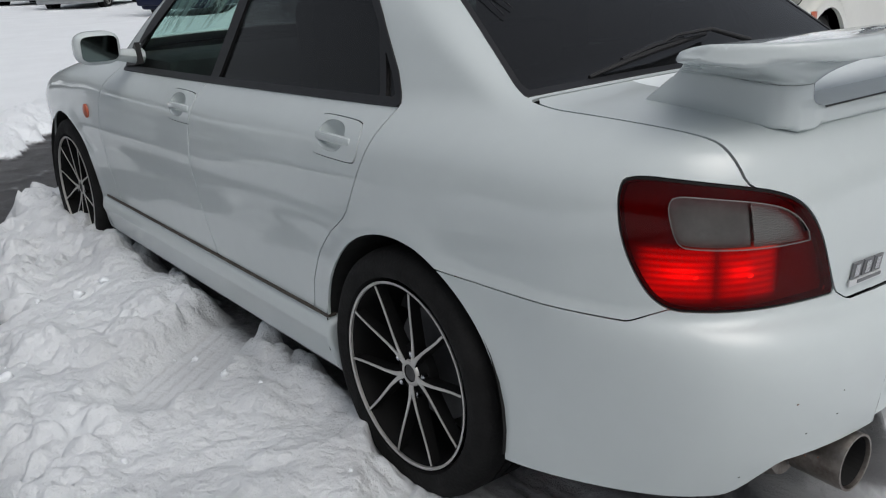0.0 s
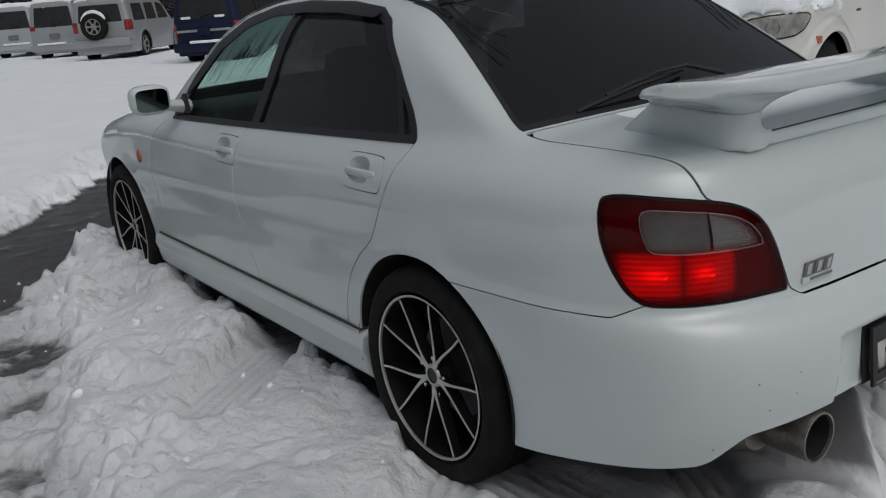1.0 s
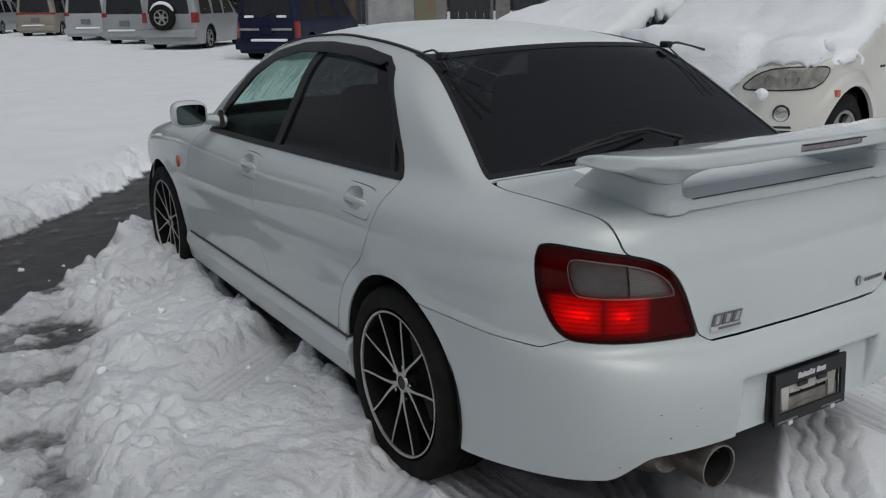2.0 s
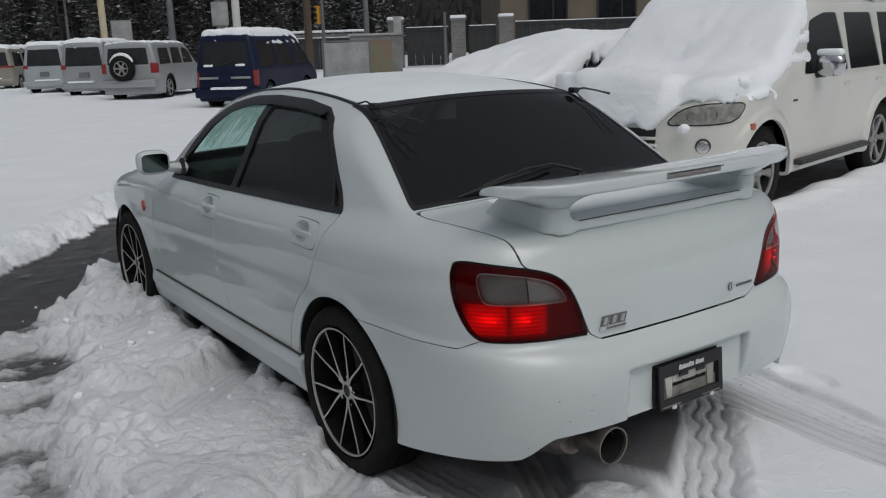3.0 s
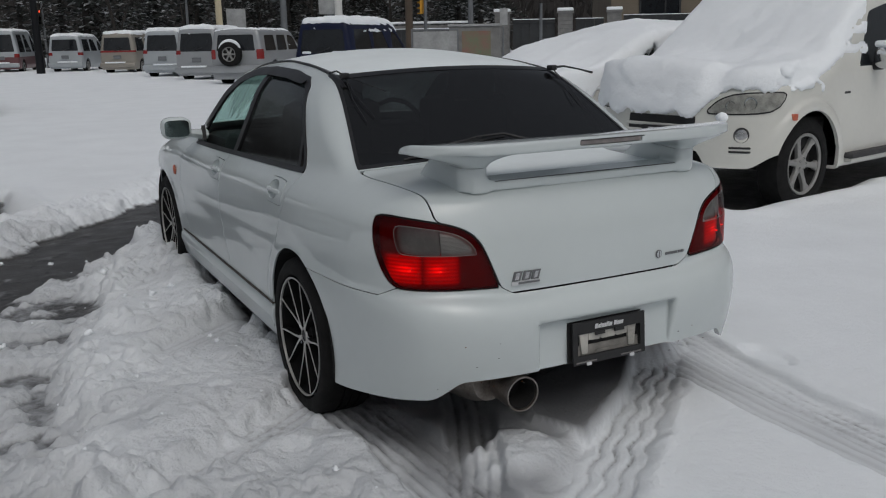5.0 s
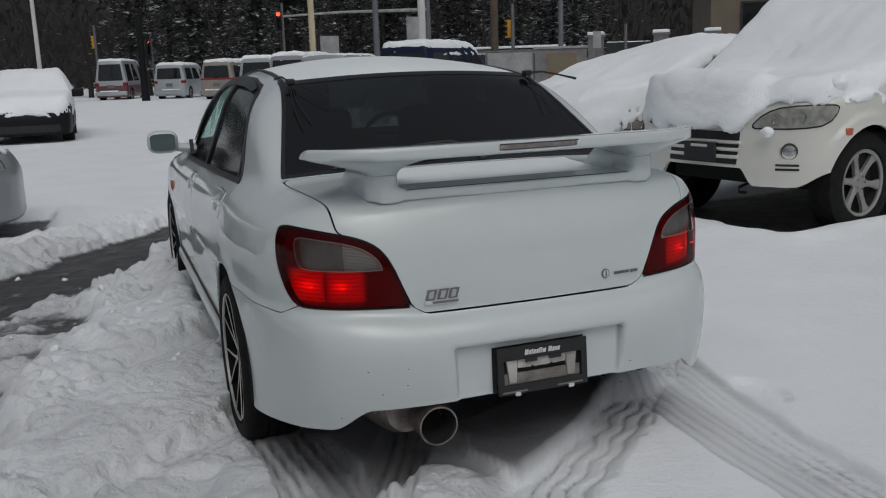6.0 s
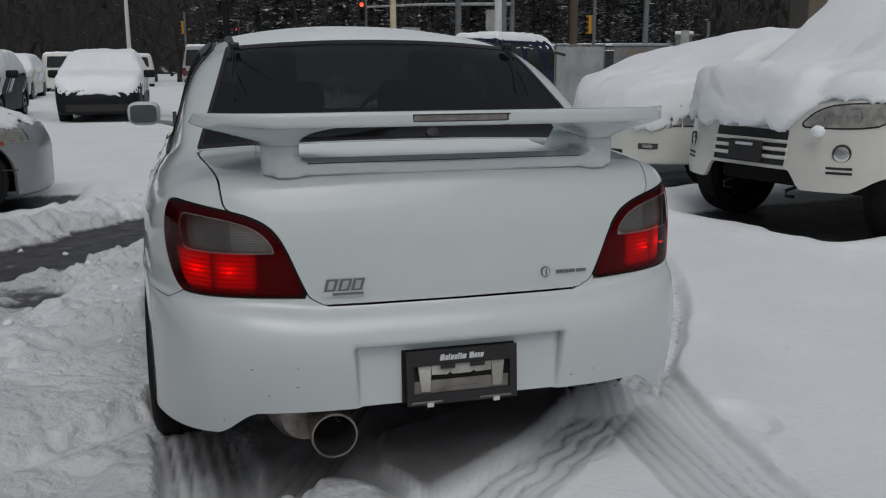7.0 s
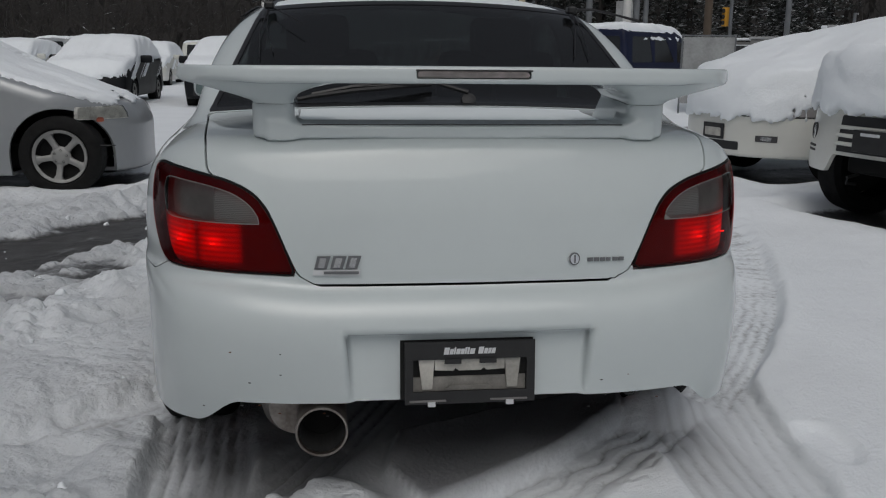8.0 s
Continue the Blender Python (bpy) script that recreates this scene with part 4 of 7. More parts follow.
# rear window: black border, glass, heater-dark tint
bg, bt = split(backS, lambda x, y, z: f_glass_back(x, y, z) - 0.014, 0.0)
skin("rear_window_seal", rim(push(bt, 0.002), 0.012), TRIM, car)
skin("rear_window", push(bg, 0.0), GLASS_DARK, car, "dark tinted wet rear window")
ws = skin("windscreen", push(shieldS, 0.0), GLASS_GREEN, car, "green tinted windscreen")
ws.visible_shadow = False
rightS = clip(sideS, sideS[0][:, 0])
for Q, m_ in ((shieldS, MELT), (clip(rightS, rightS[0][:, 1] - 2.12), MELT_SIDE)):
    skin("melting_snow", push(Q, 0.006), m_, car, "thin streaks of melting snow on the glass")
part("underbody", boxed((0, 2.55, 0.30), (0.50, 1.6, 0.09), 0.02), VOID, car)
part("boot_floor", boxed((0, 0.62, 0.42), (0.50, 0.40, 0.02), 0.01), VOID, car)
part("underbody", boxed((0, 2.28, 0.26), (0.76, 0.88, 0.07), 0.02), VOID, car)
part("cabin_floor", boxed((0, 2.0, 0.42), (0.70, 1.3, 0.02)), VOID, car)
part("parcel_shelf", boxed((0, 1.05, 0.945), (0.60, 0.24, 0.012)), SEAT, car)
# seats and wheel inside
for sx in (-0.36, 0.36):
    bm = boxed((sx, 2.05, 0.62), (0.25, 0.25, 0.09), 0.05)
    block(bm, (sx, 1.78, 0.88), (0.24, 0.07, 0.30), 0.05, None)
    block(bm, (sx, 1.70, 1.23), (0.12, 0.05, 0.08), 0.035)
    part("front_seat", bm, SEAT, car, smooth=True)
bm = boxed((0, 1.30, 0.62), (0.58, 0.24, 0.09), 0.05)
block(bm, (0, 1.16, 0.82), (0.58, 0.08, 0.20), 0.05)
for sx in (-0.33, 0.33):
    block(bm, (sx, 1.10, 1.06), (0.11, 0.05, 0.06), 0.03)
part("rear_seat", bm, SEAT, car, smooth=True)
part("dashboard", boxed((0, 2.95, 0.86), (0.66, 0.22, 0.08), 0.05), DARK_GREY, car, smooth=True)
ring = [(0.36 + 0.18 * math.cos(a), 2.62 + 0.05 * math.sin(a), 0.93 + 0.17 * math.sin(a)) for a in np.linspace(0, 2 * math.pi, 25)]
part("steering_wheel", tube(bmesh.new(), ring, 0.014, 8), BLACK, car, smooth=True)


# boot wing: blade on two pedestals that rise from a low base
te = curve([(0, 0.098), (0.35, 0.108), (0.50, 0.128), (0.60, 0.175), (0.655, 0.245), (0.70, 0.33)], 0.02)
le = curve([(0, 0.300), (0.4, 0.325), (0.55, 0.355), (0.66, 0.345), (0.70, 0.33)], 0.02)


def wing_blade(x, y, z):
    ax = np.sqrt(x * x + 1e-6)
    a, b = te(ax), le(ax)
    t = np.clip((y - a) / np.maximum(b - a, 0.01), 0, 1)
    thick = (0.0205 - 0.006 * t) * (1 - 0.50 * step(0.46, 0.68, ax))
    mid = 1.1375 - 0.003 * (ax / 0.66) ** 2 - 0.016 * t * t - thick
    out = np.maximum(np.maximum(a - y, y - b), ax - 0.672)
    return smax(np.abs(z - mid) - thick, out, 0.014)


def wing_seam(x, y, z):
    return z - 1.045 - 0.066 * np.clip(y - 0.22, 0, 0.4)


def wing_leg(x, y, z):
    ax = np.sqrt(x * x + 1e-6)
    back = 0.206 + 0.9 * y_round(ax)
    front = 0.552 - 1.28 * (z - 0.994)
    foot = smax(smax(np.abs(ax - 0.452) - 0.050, back - y, 0.045), smax((y - front) * 0.6, 0.966 - z, 0.008), 0.008)
    lip = 0.996 + 0.004 * step(0.218, 0.224, y) + 0.05 * np.maximum(y - 0.23, 0)
    strip = smax(smax(ax - 0.46, np.maximum(z - lip, 0.966 - z), 0.005), smax(0.209 + 0.9 * y_round(ax) - y, y - 0.32, 0.008), 0.006)
    return smax(smin(foot, strip, 0.022), wing_seam(x, y, z), 0.004)


def wing_neck(x, y, z):
    ax = np.sqrt(x * x + 1e-6)
    back = 0.206 + 0.9 * y_round(ax) - 1.1 * np.maximum(z - 1.045, 0)
    front = 0.552 - 1.28 * (z - 0.994) - 0.5 * np.maximum(ax - 0.50, 0)
    rise = np.clip((z - 1.052) / 0.048, 0, 1.1)
    half = np.where(ax > 0.45, 0.049 + 0.165 * rise ** 1.15, 0.047 + 0.085 * rise ** 2)
    return smax(smax((np.abs(ax - 0.450) - half) * 0.6, back - y, 0.03), smax((y - front) * 0.6, np.maximum(z - 1.100, -wing_seam(x, y, z) - 0.002), 0.004), 0.004)


def wing(x, y, z):
    ax = np.sqrt(x * x + 1e-6)
    a, b = te(ax), le(ax)
    t = np.clip((y - a) / np.maximum(b - a, 0.01), 0, 1)
    both = smin(wing_blade(x, y, z), wing_neck(x, y, z), 0.035)
    both = smax(smax(both, z - 1.1375 + 0.003 * (ax / 0.66) ** 2 + 0.016 * t * t, 0.006), (a - y) * 0.8, 0.008)
    return np.minimum(both, wing_leg(x, y, z))


W = nets(wing, (-0.70, 0.06, 0.92), (0.70, 0.64, 1.16), 0.0085)
W = clip(W, saloon(*W[0].T) + 0.004)
spoiler = thing("boot_wing", "", "")
spoiler.parent = car
seam = wing_seam
up, dn = split(W, seam, 0.0016)
bar = lambda x, y, z: np.where(y < 0.15, np.minimum(0.128 - np.abs(x), 0.0085 - np.abs(z - 1.118)), -1.0)
barS, up = split(up, bar, 0.003)
skin("wing_blade", rim(up, 0.01), PAINT, spoiler)
skin("wing_base", rim(dn, 0.01), PAINT, spoiler)
skin("high_brake_lamp", rim(push(barS, -0.003), 0.006), mat("unlit_brake_lens", (0.30, 0.27, 0.26), 0.2, noise_scale=40, amount=0.4), spoiler, "unlit clear high brake lamp")
part("brake_lamp_border", tube(bmesh.new(), [(-0.131, 0.0955, 1.127), (0.131, 0.0955, 1.127)], 0.002, 6), BLACK, spoiler)
part("wing_groove", boxed((0, 0.2215, 0.9985), (0.385, 0.0022, 0.0012)), DARK_GREY, spoiler, "dark line along the wing base")

# number plate frame on its bracket
pf = thing("plate_frame", "", "")
pf.parent = car
tilt = pose(0, 0.094, 0.424, 90 - 4, 0, 0)


def plate_piece(name, outlines, thick, material, lift=0.0, label=""):
    bm = bmesh.new()
    for o in outlines:
        plate(o, thick, tilt @ pose(0, 0, lift), bm)
    return part(name, bm, material, pf, label)


def rect(x0, y0, x1, y1):
    return [(x0, y0), (x1, y0), (x1, y1), (x0, y1)]


plate_piece("frame", [rect(-0.156, 0.034, 0.156, 0.076), rect(-0.156, -0.044, -0.136, 0.0338), rect(0.136, -0.044, 0.156, 0.0338), rect(-0.156, -0.074, 0.156, -0.0442)], 0.008, BLACK, 0.006, "black plastic plate frame")
plate_piece("bracket", [[(-0.124, 0.046), (-0.114, -0.040), (-0.090, -0.040), (-0.084, 0.046)], [(0.084, 0.046), (0.090, -0.040), (0.114, -0.040), (0.124, 0.046)], [(-0.0838, 0.006), (-0.040, 0.004), (-0.034, 0.010), (-0.026, 0.004), (0.026, 0.004), (0.034, 0.010), (0.040, 0.004), (0.0838, 0.006), (0.0838, 0.034), (-0.0838, 0.034)]], 0.009, CREAM_PLASTIC, -0.003, "aged white plate bracket")
plate_piece("bracket_slat", [rect(-0.136, -0.050, 0.136, -0.012)], 0.005, BRACKET_GREY, -0.010)
plate_piece("frame_tongue", [[(-0.062, -0.0438), (0.062, -0.0438), (0.046, -0.032), (-0.046, -0.032)]], 0.004, BRACKET_GREY, -0.004)
plate_piece("backing", [rect(-0.165, -0.068, 0.156, 0.078)], 0.003, VOID, -0.0165)
for k, (x0, x1, tall) in enumerate(((-0.064, -0.052, 1), (-0.0505, -0.042, 0), (-0.0405, -0.0365, 1), (-0.035, -0.026, 0), (-0.0245, -0.016, 0), (-0.0145, -0.010, 1), (-0.0085, -0.004, 1), (-0.0025, 0.009, 0),
                                    (0.018, 0.030, 1), (0.0315, 0.040, 0), (0.0415, 0.048, 0), (0.0495, 0.058, 0))):
    top_ = 0.063 if tall else 0.0595
    plate_piece("print_bar", [[(x0, 0.0465), (x1, 0.0465), (x1 + 0.003, top_), (x0 + 0.003, top_)]], 0.001, DECAL_LIGHT, 0.0074, "pale worn print on the frame" if k == 0 else "")
for r in (rect(-0.145, -0.0685, -0.058, -0.0635), rect(0.048, -0.0685, 0.138, -0.0635)):
    plate_piece("print_line", [r], 0.001, LAMP_GREY, 0.0074)
for r in (rect(-0.102, -0.079, -0.084, -0.068), rect(0.086, -0.079, 0.104, -0.068)):
    plate_piece("screw_cap", [r], 0.006, DECAL_LIGHT, 0.011)
for r in (rect(-0.062, 0.024, -0.022, 0.036), rect(0.022, 0.024, 0.062, 0.036)):
    plate_piece("frame_clip", [r], 0.006, BLACK, 0.010)

# exhaust: fat tip and the pipe behind it
ex = thing("exhaust", "", "")
ex.parent = car
m = pose(-0.352, 0.10, 0.284, 0, 0, 0)
part("tip", spun([(0.0, 0.057), (0.0, 0.062), (0.015, 0.0625), (0.13, 0.060), (0.16, 0.062), (0.17, 0.050), (0.35, 0.050), (0.35, 0.045), (0.02, 0.054), (0.0, 0.057)], 40, "Y"), STEEL, ex, "heat-stained steel tip", True).matrix_basis = m
part("tip_inside", spun([(0.008, 0.0535), (0.10, 0.048), (0.10, 0.0)], 32, "Y"), SOOT, ex, "sooty inside").matrix_basis = m
part("silencer", spun([(0.16, 0.0), (0.16, 0.070), (0.22, 0.088), (0.30, 0.095), (0.60, 0.095), (0.60, 0.0)], 32, "Y"), STEEL, ex, "", True).matrix_basis = pose(-0.40, 0.06, 0.315, -4, 0, 4)
part("tow_hook", tube(bmesh.new(), [(0.44 + 0.018 * math.cos(a), 0.22, 0.325 + 0.018 * math.sin(a)) for a in np.linspace(0, 6.28, 13)], 0.007, 6), BLACK, car)

# badges, as plain shapes in their colours
bw = thing("boot_badge", "", "")
bw.parent = car


def tail_y(x, z):
    ys = np.linspace(0.0, 0.5, 1000)
    return float(ys[np.argmax(saloon(np.full(1000, x), ys, np.full(1000, z)) < 0)])


def badge(name, shapes, cx, cz, material, lift=0.004, thick=0.004):
    bm = bmesh.new()
    yy = tail_y(cx, cz)
    for o in shapes:
        plate(o, thick, pose(cx, yy - lift, cz, 90, 0, math.degrees(math.atan((tail_y(cx + 0.03, cz) - tail_y(cx - 0.03, cz)) / 0.06))), bm)
    return part(name, bm, material, bw)


MARKS = ((-0.052, -0.019), (-0.015, 0.018), (0.020, 0.052))
for x0, x1 in MARKS:
    badge("badge_mark", [[(x0, 0.014), (x1 - 0.004, 0.014), (x1 + 0.006, 0.045), (x0 + 0.008, 0.045)]], -0.311, 0.655, DECAL, 0.006)
    badge("badge_mark", [[(x0 + 0.008, 0.018), (x1 - 0.010, 0.018), (x1 - 0.004, 0.041), (x0 + 0.014, 0.041)]], -0.311, 0.655, LAMP_SILVER, 0.0075, 0.001)
badge("badge_bar", [rect(-0.055, -0.001, 0.055, 0.012)], -0.311, 0.655, DECAL_LIGHT, 0.006)
badge("badge_bar", [rect(-0.030, 0.002, 0.052, 0.009)], -0.311, 0.655, DECAL, 0.0072, 0.001)
badge("badge_disc", [[(0.0135 * math.cos(a), 0.0155 * math.sin(a)) for a in np.linspace(0, 2 * math.pi, 24, endpoint=False)]], 0.258, 0.684, DECAL, 0.0055)
badge("badge_disc", [[(0.0105 * math.cos(a), 0.0125 * math.sin(a)) for a in np.linspace(0, 2 * math.pi, 24, endpoint=False)]], 0.258, 0.684, CHROME, 0.0068, 0.001)
badge("badge_disc", [rect(-0.0015, -0.010, 0.0025, 0.010)], 0.258, 0.684, DECAL, 0.0078, 0.001)
for k in range(6):
    badge("badge_bar", [rect(-0.046 + 0.0158 * k, -0.0045, -0.046 + 0.0158 * k + (0.0125 if k != 3 else 0.010), 0.0045)], 0.3375, 0.681, DECAL, 0.0055)

# rear wiper at rest, and thin roof-mounted aerial arms
wp = thing("rear_wiper", "", "")
wp.parent = car


def on_glass(x, s, lift=0.0):
    z = 0.985 + 0.345 * s
    return (x, 0.652 + 1.62 * (z - 0.99) + 0.075 * (x / 0.62) ** 2 - 0.527 * lift, z + 0.85 * lift)


part("pivot", spun([(0.0, 0.0), (0.0, 0.024), (0.022, 0.021), (0.030, 0.0)], 20, "Z"), BLACK, wp, smooth=True).matrix_basis = Matrix.Translation(on_glass(0.08, 0.115)) @ pose(0, 0, 0, 58, 0, 0)
part("arm", tube(bmesh.new(), [on_glass(0.08, 0.13, 0.03), on_glass(-0.04, 0.20, 0.042), on_glass(-0.16, 0.20, 0.035), on_glass(-0.25, 0.165, 0.028)], [0.010, 0.008, 0.006, 0.005], 8, 0.7), BLACK, wp, smooth=True)
part("claw", tube(bmesh.new(), [on_glass(-0.13, 0.200, 0.024), on_glass(-0.25, 0.168, 0.030), on_glass(-0.37, 0.126, 0.022)], [0.005, 0.007, 0.005], 6), TRIM, wp)
part("blade", tube(bmesh.new(), [on_glass(-0.02, 0.225, 0.014), on_glass(-0.15, 0.185, 0.020), on_glass(-0.25, 0.155, 0.022), on_glass(-0.36, 0.12, 0.018), on_glass(-0.48, 0.075, 0.010)], [0.004, 0.006, 0.006, 0.006, 0.004], 6, 1.3), BLACK, wp)
for sgn in (-1, 1):
    a = on_glass(sgn * 0.512, 0.93, 0.012)
    bm = boxed(a, (0.016, 0.022, 0.012), 0.006)
    if sgn < 0:
        tube(bm, [a, (a[0] - 0.03, a[1] + 0.01, a[2] + 0.020), (a[0] - 0.055, a[1] + 0.03, a[2] + 0.012)], 0.004, 6)
        tube(bm, [a, on_glass(-0.515, 0.72, 0.012), on_glass(-0.49, 0.50, 0.008)], 0.0018, 5)
        tube(bm, [a, on_glass(-0.535, 0.66, 0.012), on_glass(-0.53, 0.45, 0.008)], 0.0018, 5)
        tube(bm, [a, on_glass(-0.46, 0.80, 0.03), on_glass(-0.40, 0.70, 0.035)], 0.0018, 5)
    else:
        tube(bm, [a, (a[0] + 0.08, a[1] + 0.02, a[2] + 0.004), (a[0] + 0.17, a[1] + 0.03, a[2] - 0.012), (a[0] + 0.26, a[1] + 0.04, a[2] - 0.032)], [0.007, 0.005, 0.004, 0.006], 6)
        tube(bm, [a, on_glass(0.50, 0.74, 0.012), on_glass(0.46, 0.48, 0.008)], 0.0018, 5)
        tube(bm, [a, on_glass(0.52, 0.70, 0.012), on_glass(0.51, 0.47, 0.008)], 0.0018, 5)
    part("window_aerial", bm, TRIM, car, "thin black aerial arms at the rear window")
for px, py, s_ in ((-0.836, 0.772, 0.006), (-0.8345, 0.755, 0.005), (-0.832, 0.735, 0.004), (-0.834, 0.795, 0.005)):
    bm = bmesh.new()
    bmesh.ops.create_icosphere(bm, subdivisions=1, radius=s_)
    part("rust_spot", bm, RUST, car).location = (px, py, 0.6335)


rng = random.Random(21)
for k in range(16):
    px = rng.choice((-1, -1, -1, 1)) * rng.uniform(0.30, 0.66)
    pz = rng.uniform(0.335, 0.50) if k > 6 else rng.uniform(0.315, 0.335)
    bm = bmesh.new()
    bmesh.ops.create_icosphere(bm, subdivisions=1, radius=1.0)
    for v in bm.verts:
        v.co = Vector((v.co.x * rng.uniform(0.002, 0.006), v.co.y * 0.0012, v.co.z * 0.0018))
    part("paint_chip", bm, RUST if k % 3 == 0 else DARK_GREY, car).location = (px, tail_y(px, pz), pz)


# ---- wheels ----
def tyre_mesh(R, rimr, w):
    pr = [(-w * 0.40, rimr), (-w * 0.49, rimr + 0.012), (-w * 0.52, (R + rimr) / 2), (-w * 0.49, R - 0.022), (-w * 0.43, R - 0.006), (-w * 0.33, R)]
    for i in range(4):
        x0 = -w * 0.33 + i * w * 0.66 / 4
        pr += [(x0 + w * 0.025, R), (x0 + w * 0.03, R - 0.007), (x0 + w * 0.055, R - 0.007), (x0 + w * 0.06, R)] if i else []
    pr += [(w * 0.33, R), (w * 0.43, R - 0.006), (w * 0.49, R - 0.022), (w * 0.52, (R + rimr) / 2), (w * 0.49, rimr + 0.012), (w * 0.40, rimr)]
    return spun(pr, 72)


def spoke_wheel(parent, m, R=0.318, rimr=0.243, w=0.215, n=10):
    """Black ten-spoke alloy with cut silver faces; its outer side towards -x."""
    wh = thing("wheel", "", "")
    wh.parent = parent
    wh.matrix_basis = m
    part("tyre", tyre_mesh(R, rimr - 0.004, w), RUBBER, wh, "", True)
    part("rim_barrel", spun([(-w * 0.46, rimr - 0.004), (-w * 0.40, rimr - 0.016), (w * 0.05, rimr - 0.03), (w * 0.40, rimr - 0.02)], 64), RIM_BLACK, wh, "", True)
    part("brake_disc", spun([(0.0, 0.0), (0.0, 0.145), (0.02, 0.145), (0.02, 0.0)], 40), DARK_GREY, wh)
    part("rim_lip", spun([(-w * 0.485, rimr - 0.003), (-w * 0.493, rimr - 0.006), (-w * 0.48, rimr - 0.0100), (-w * 0.45, rimr - 0.010)], 72), RIM_CUT, wh, "silver cut rim lip", True)
    xh = -w * 0.36
    part("hub", spun([(xh + 0.03, 0.0), (xh + 0.03, 0.075), (xh + 0.012, 0.066), (xh + 0.008, 0.050), (xh + 0.003, 0.030), (xh + 0.004, 0.0)], 40), RIM_BLACK, wh, "", True)
    part("hub_ring", spun([(xh - 0.004, 0.023), (xh - 0.005, 0.025), (xh - 0.004, 0.032), (xh + 0.001, 0.035)], 40), RIM_CUT, wh)
    part("centre_cap", spun([(xh + 0.002, 0.0), (xh - 0.001, 0.012), (xh - 0.002, 0.020), (xh + 0.002, 0.024)], 32), DARK_GREY, wh, "", True)
    for i in range(n):
        body, face = bmesh.new(), bmesh.new()
        a = 2 * math.pi * i / n
        bend = (0.30 if i % 2 else -0.30)
        prev, prevf = None, None
        for j in range(7):
            t = j / 6
            r = 0.030 + (rimr - 0.013 - 0.030) * t
            hw = 0.0042 - 0.0006 * t + 0.0050 * (1 - t) ** 5
            ang = a + bend * (1 - t) ** 2.4
            x = xh - 0.003 - 0.020 * t
            c, s = math.cos(ang), math.sin(ang)
            row = []
            for (dw, dx) in ((-hw, 0), (hw, 0), (hw * 1.5, 0.024 + 0.012 * (1 - t)), (-hw * 1.5, 0.024 + 0.012 * (1 - t))):
                row.append(body.verts.new((x + dx, r * c - dw * s, r * s + dw * c)))
            fr = [face.verts.new((x - 0.0022, r * c - dw * s, r * s + dw * c)) for dw in (-hw * 0.82, hw * 0.82)] + \
                 [face.verts.new((x + 0.001, r * c - dw * s, r * s + dw * c)) for dw in (hw * 0.82, -hw * 0.82)]
            for (rw, pv, bm) in ((row, prev, body), (fr, prevf, face)):
                if pv:
                    for k in range(4):
                        bm.faces.new((pv[k], pv[(k + 1) % 4], rw[(k + 1) % 4], rw[k]))
            prev, prevf = row, fr
        spoke = part("spoke", body, RIM_BLACK, wh, "", True)
        skin_face = part("spoke_face", face, RIM_CUT, wh)
    for i in range(5):
        a = 2 * math.pi * (i + 0.5) / 5
        part("wheel_nut", spun([(xh + 0.004, 0.0), (xh - 0.004, 0.008), (xh + 0.02, 0.009)], 8), CHROME, wh).location = (0, 0.0545 * math.cos(a), 0.0545 * math.sin(a))
    return wh


wheel = spoke_wheel(car, pose(-0.738, REAR_AXLE, HUB_Z, 64, 0, 0))
for (sx, yw, rx) in ((-1, FRONT_AXLE, 12), (1, REAR_AXLE, 50), (1, FRONT_AXLE, 10)):
    copy_thing(wheel, pose(sx * 0.738, yw, HUB_Z, rx, 0, 0 if sx < 0 else 180))


# ---- snowy ground ----
def seg_dist(x, y, pts):
    """Distance from a line of points, the way along it and the side (left positive)."""
    best, along, side = np.full(x.shape, 1e9), np.zeros(x.shape), np.zeros(x.shape)
    run = 0.0
    for (x0, y0), (x1, y1) in zip(pts, pts[1:]):
        dx, dy = x1 - x0, y1 - y0
        ln = math.hypot(dx, dy)
        t = np.clip(((x - x0) * dx + (y - y0) * dy) / ln ** 2, 0, 1)
        d = np.hypot(x - x0 - t * dx, y - y0 - t * dy)
        m = d < best
        best = np.where(m, d, best)
        along = np.where(m, run + t * ln, along)
        side = np.where(m, (dx * (y - y0) - dy * (x - x0)) / ln, side)
        run += ln
    return best, along, side


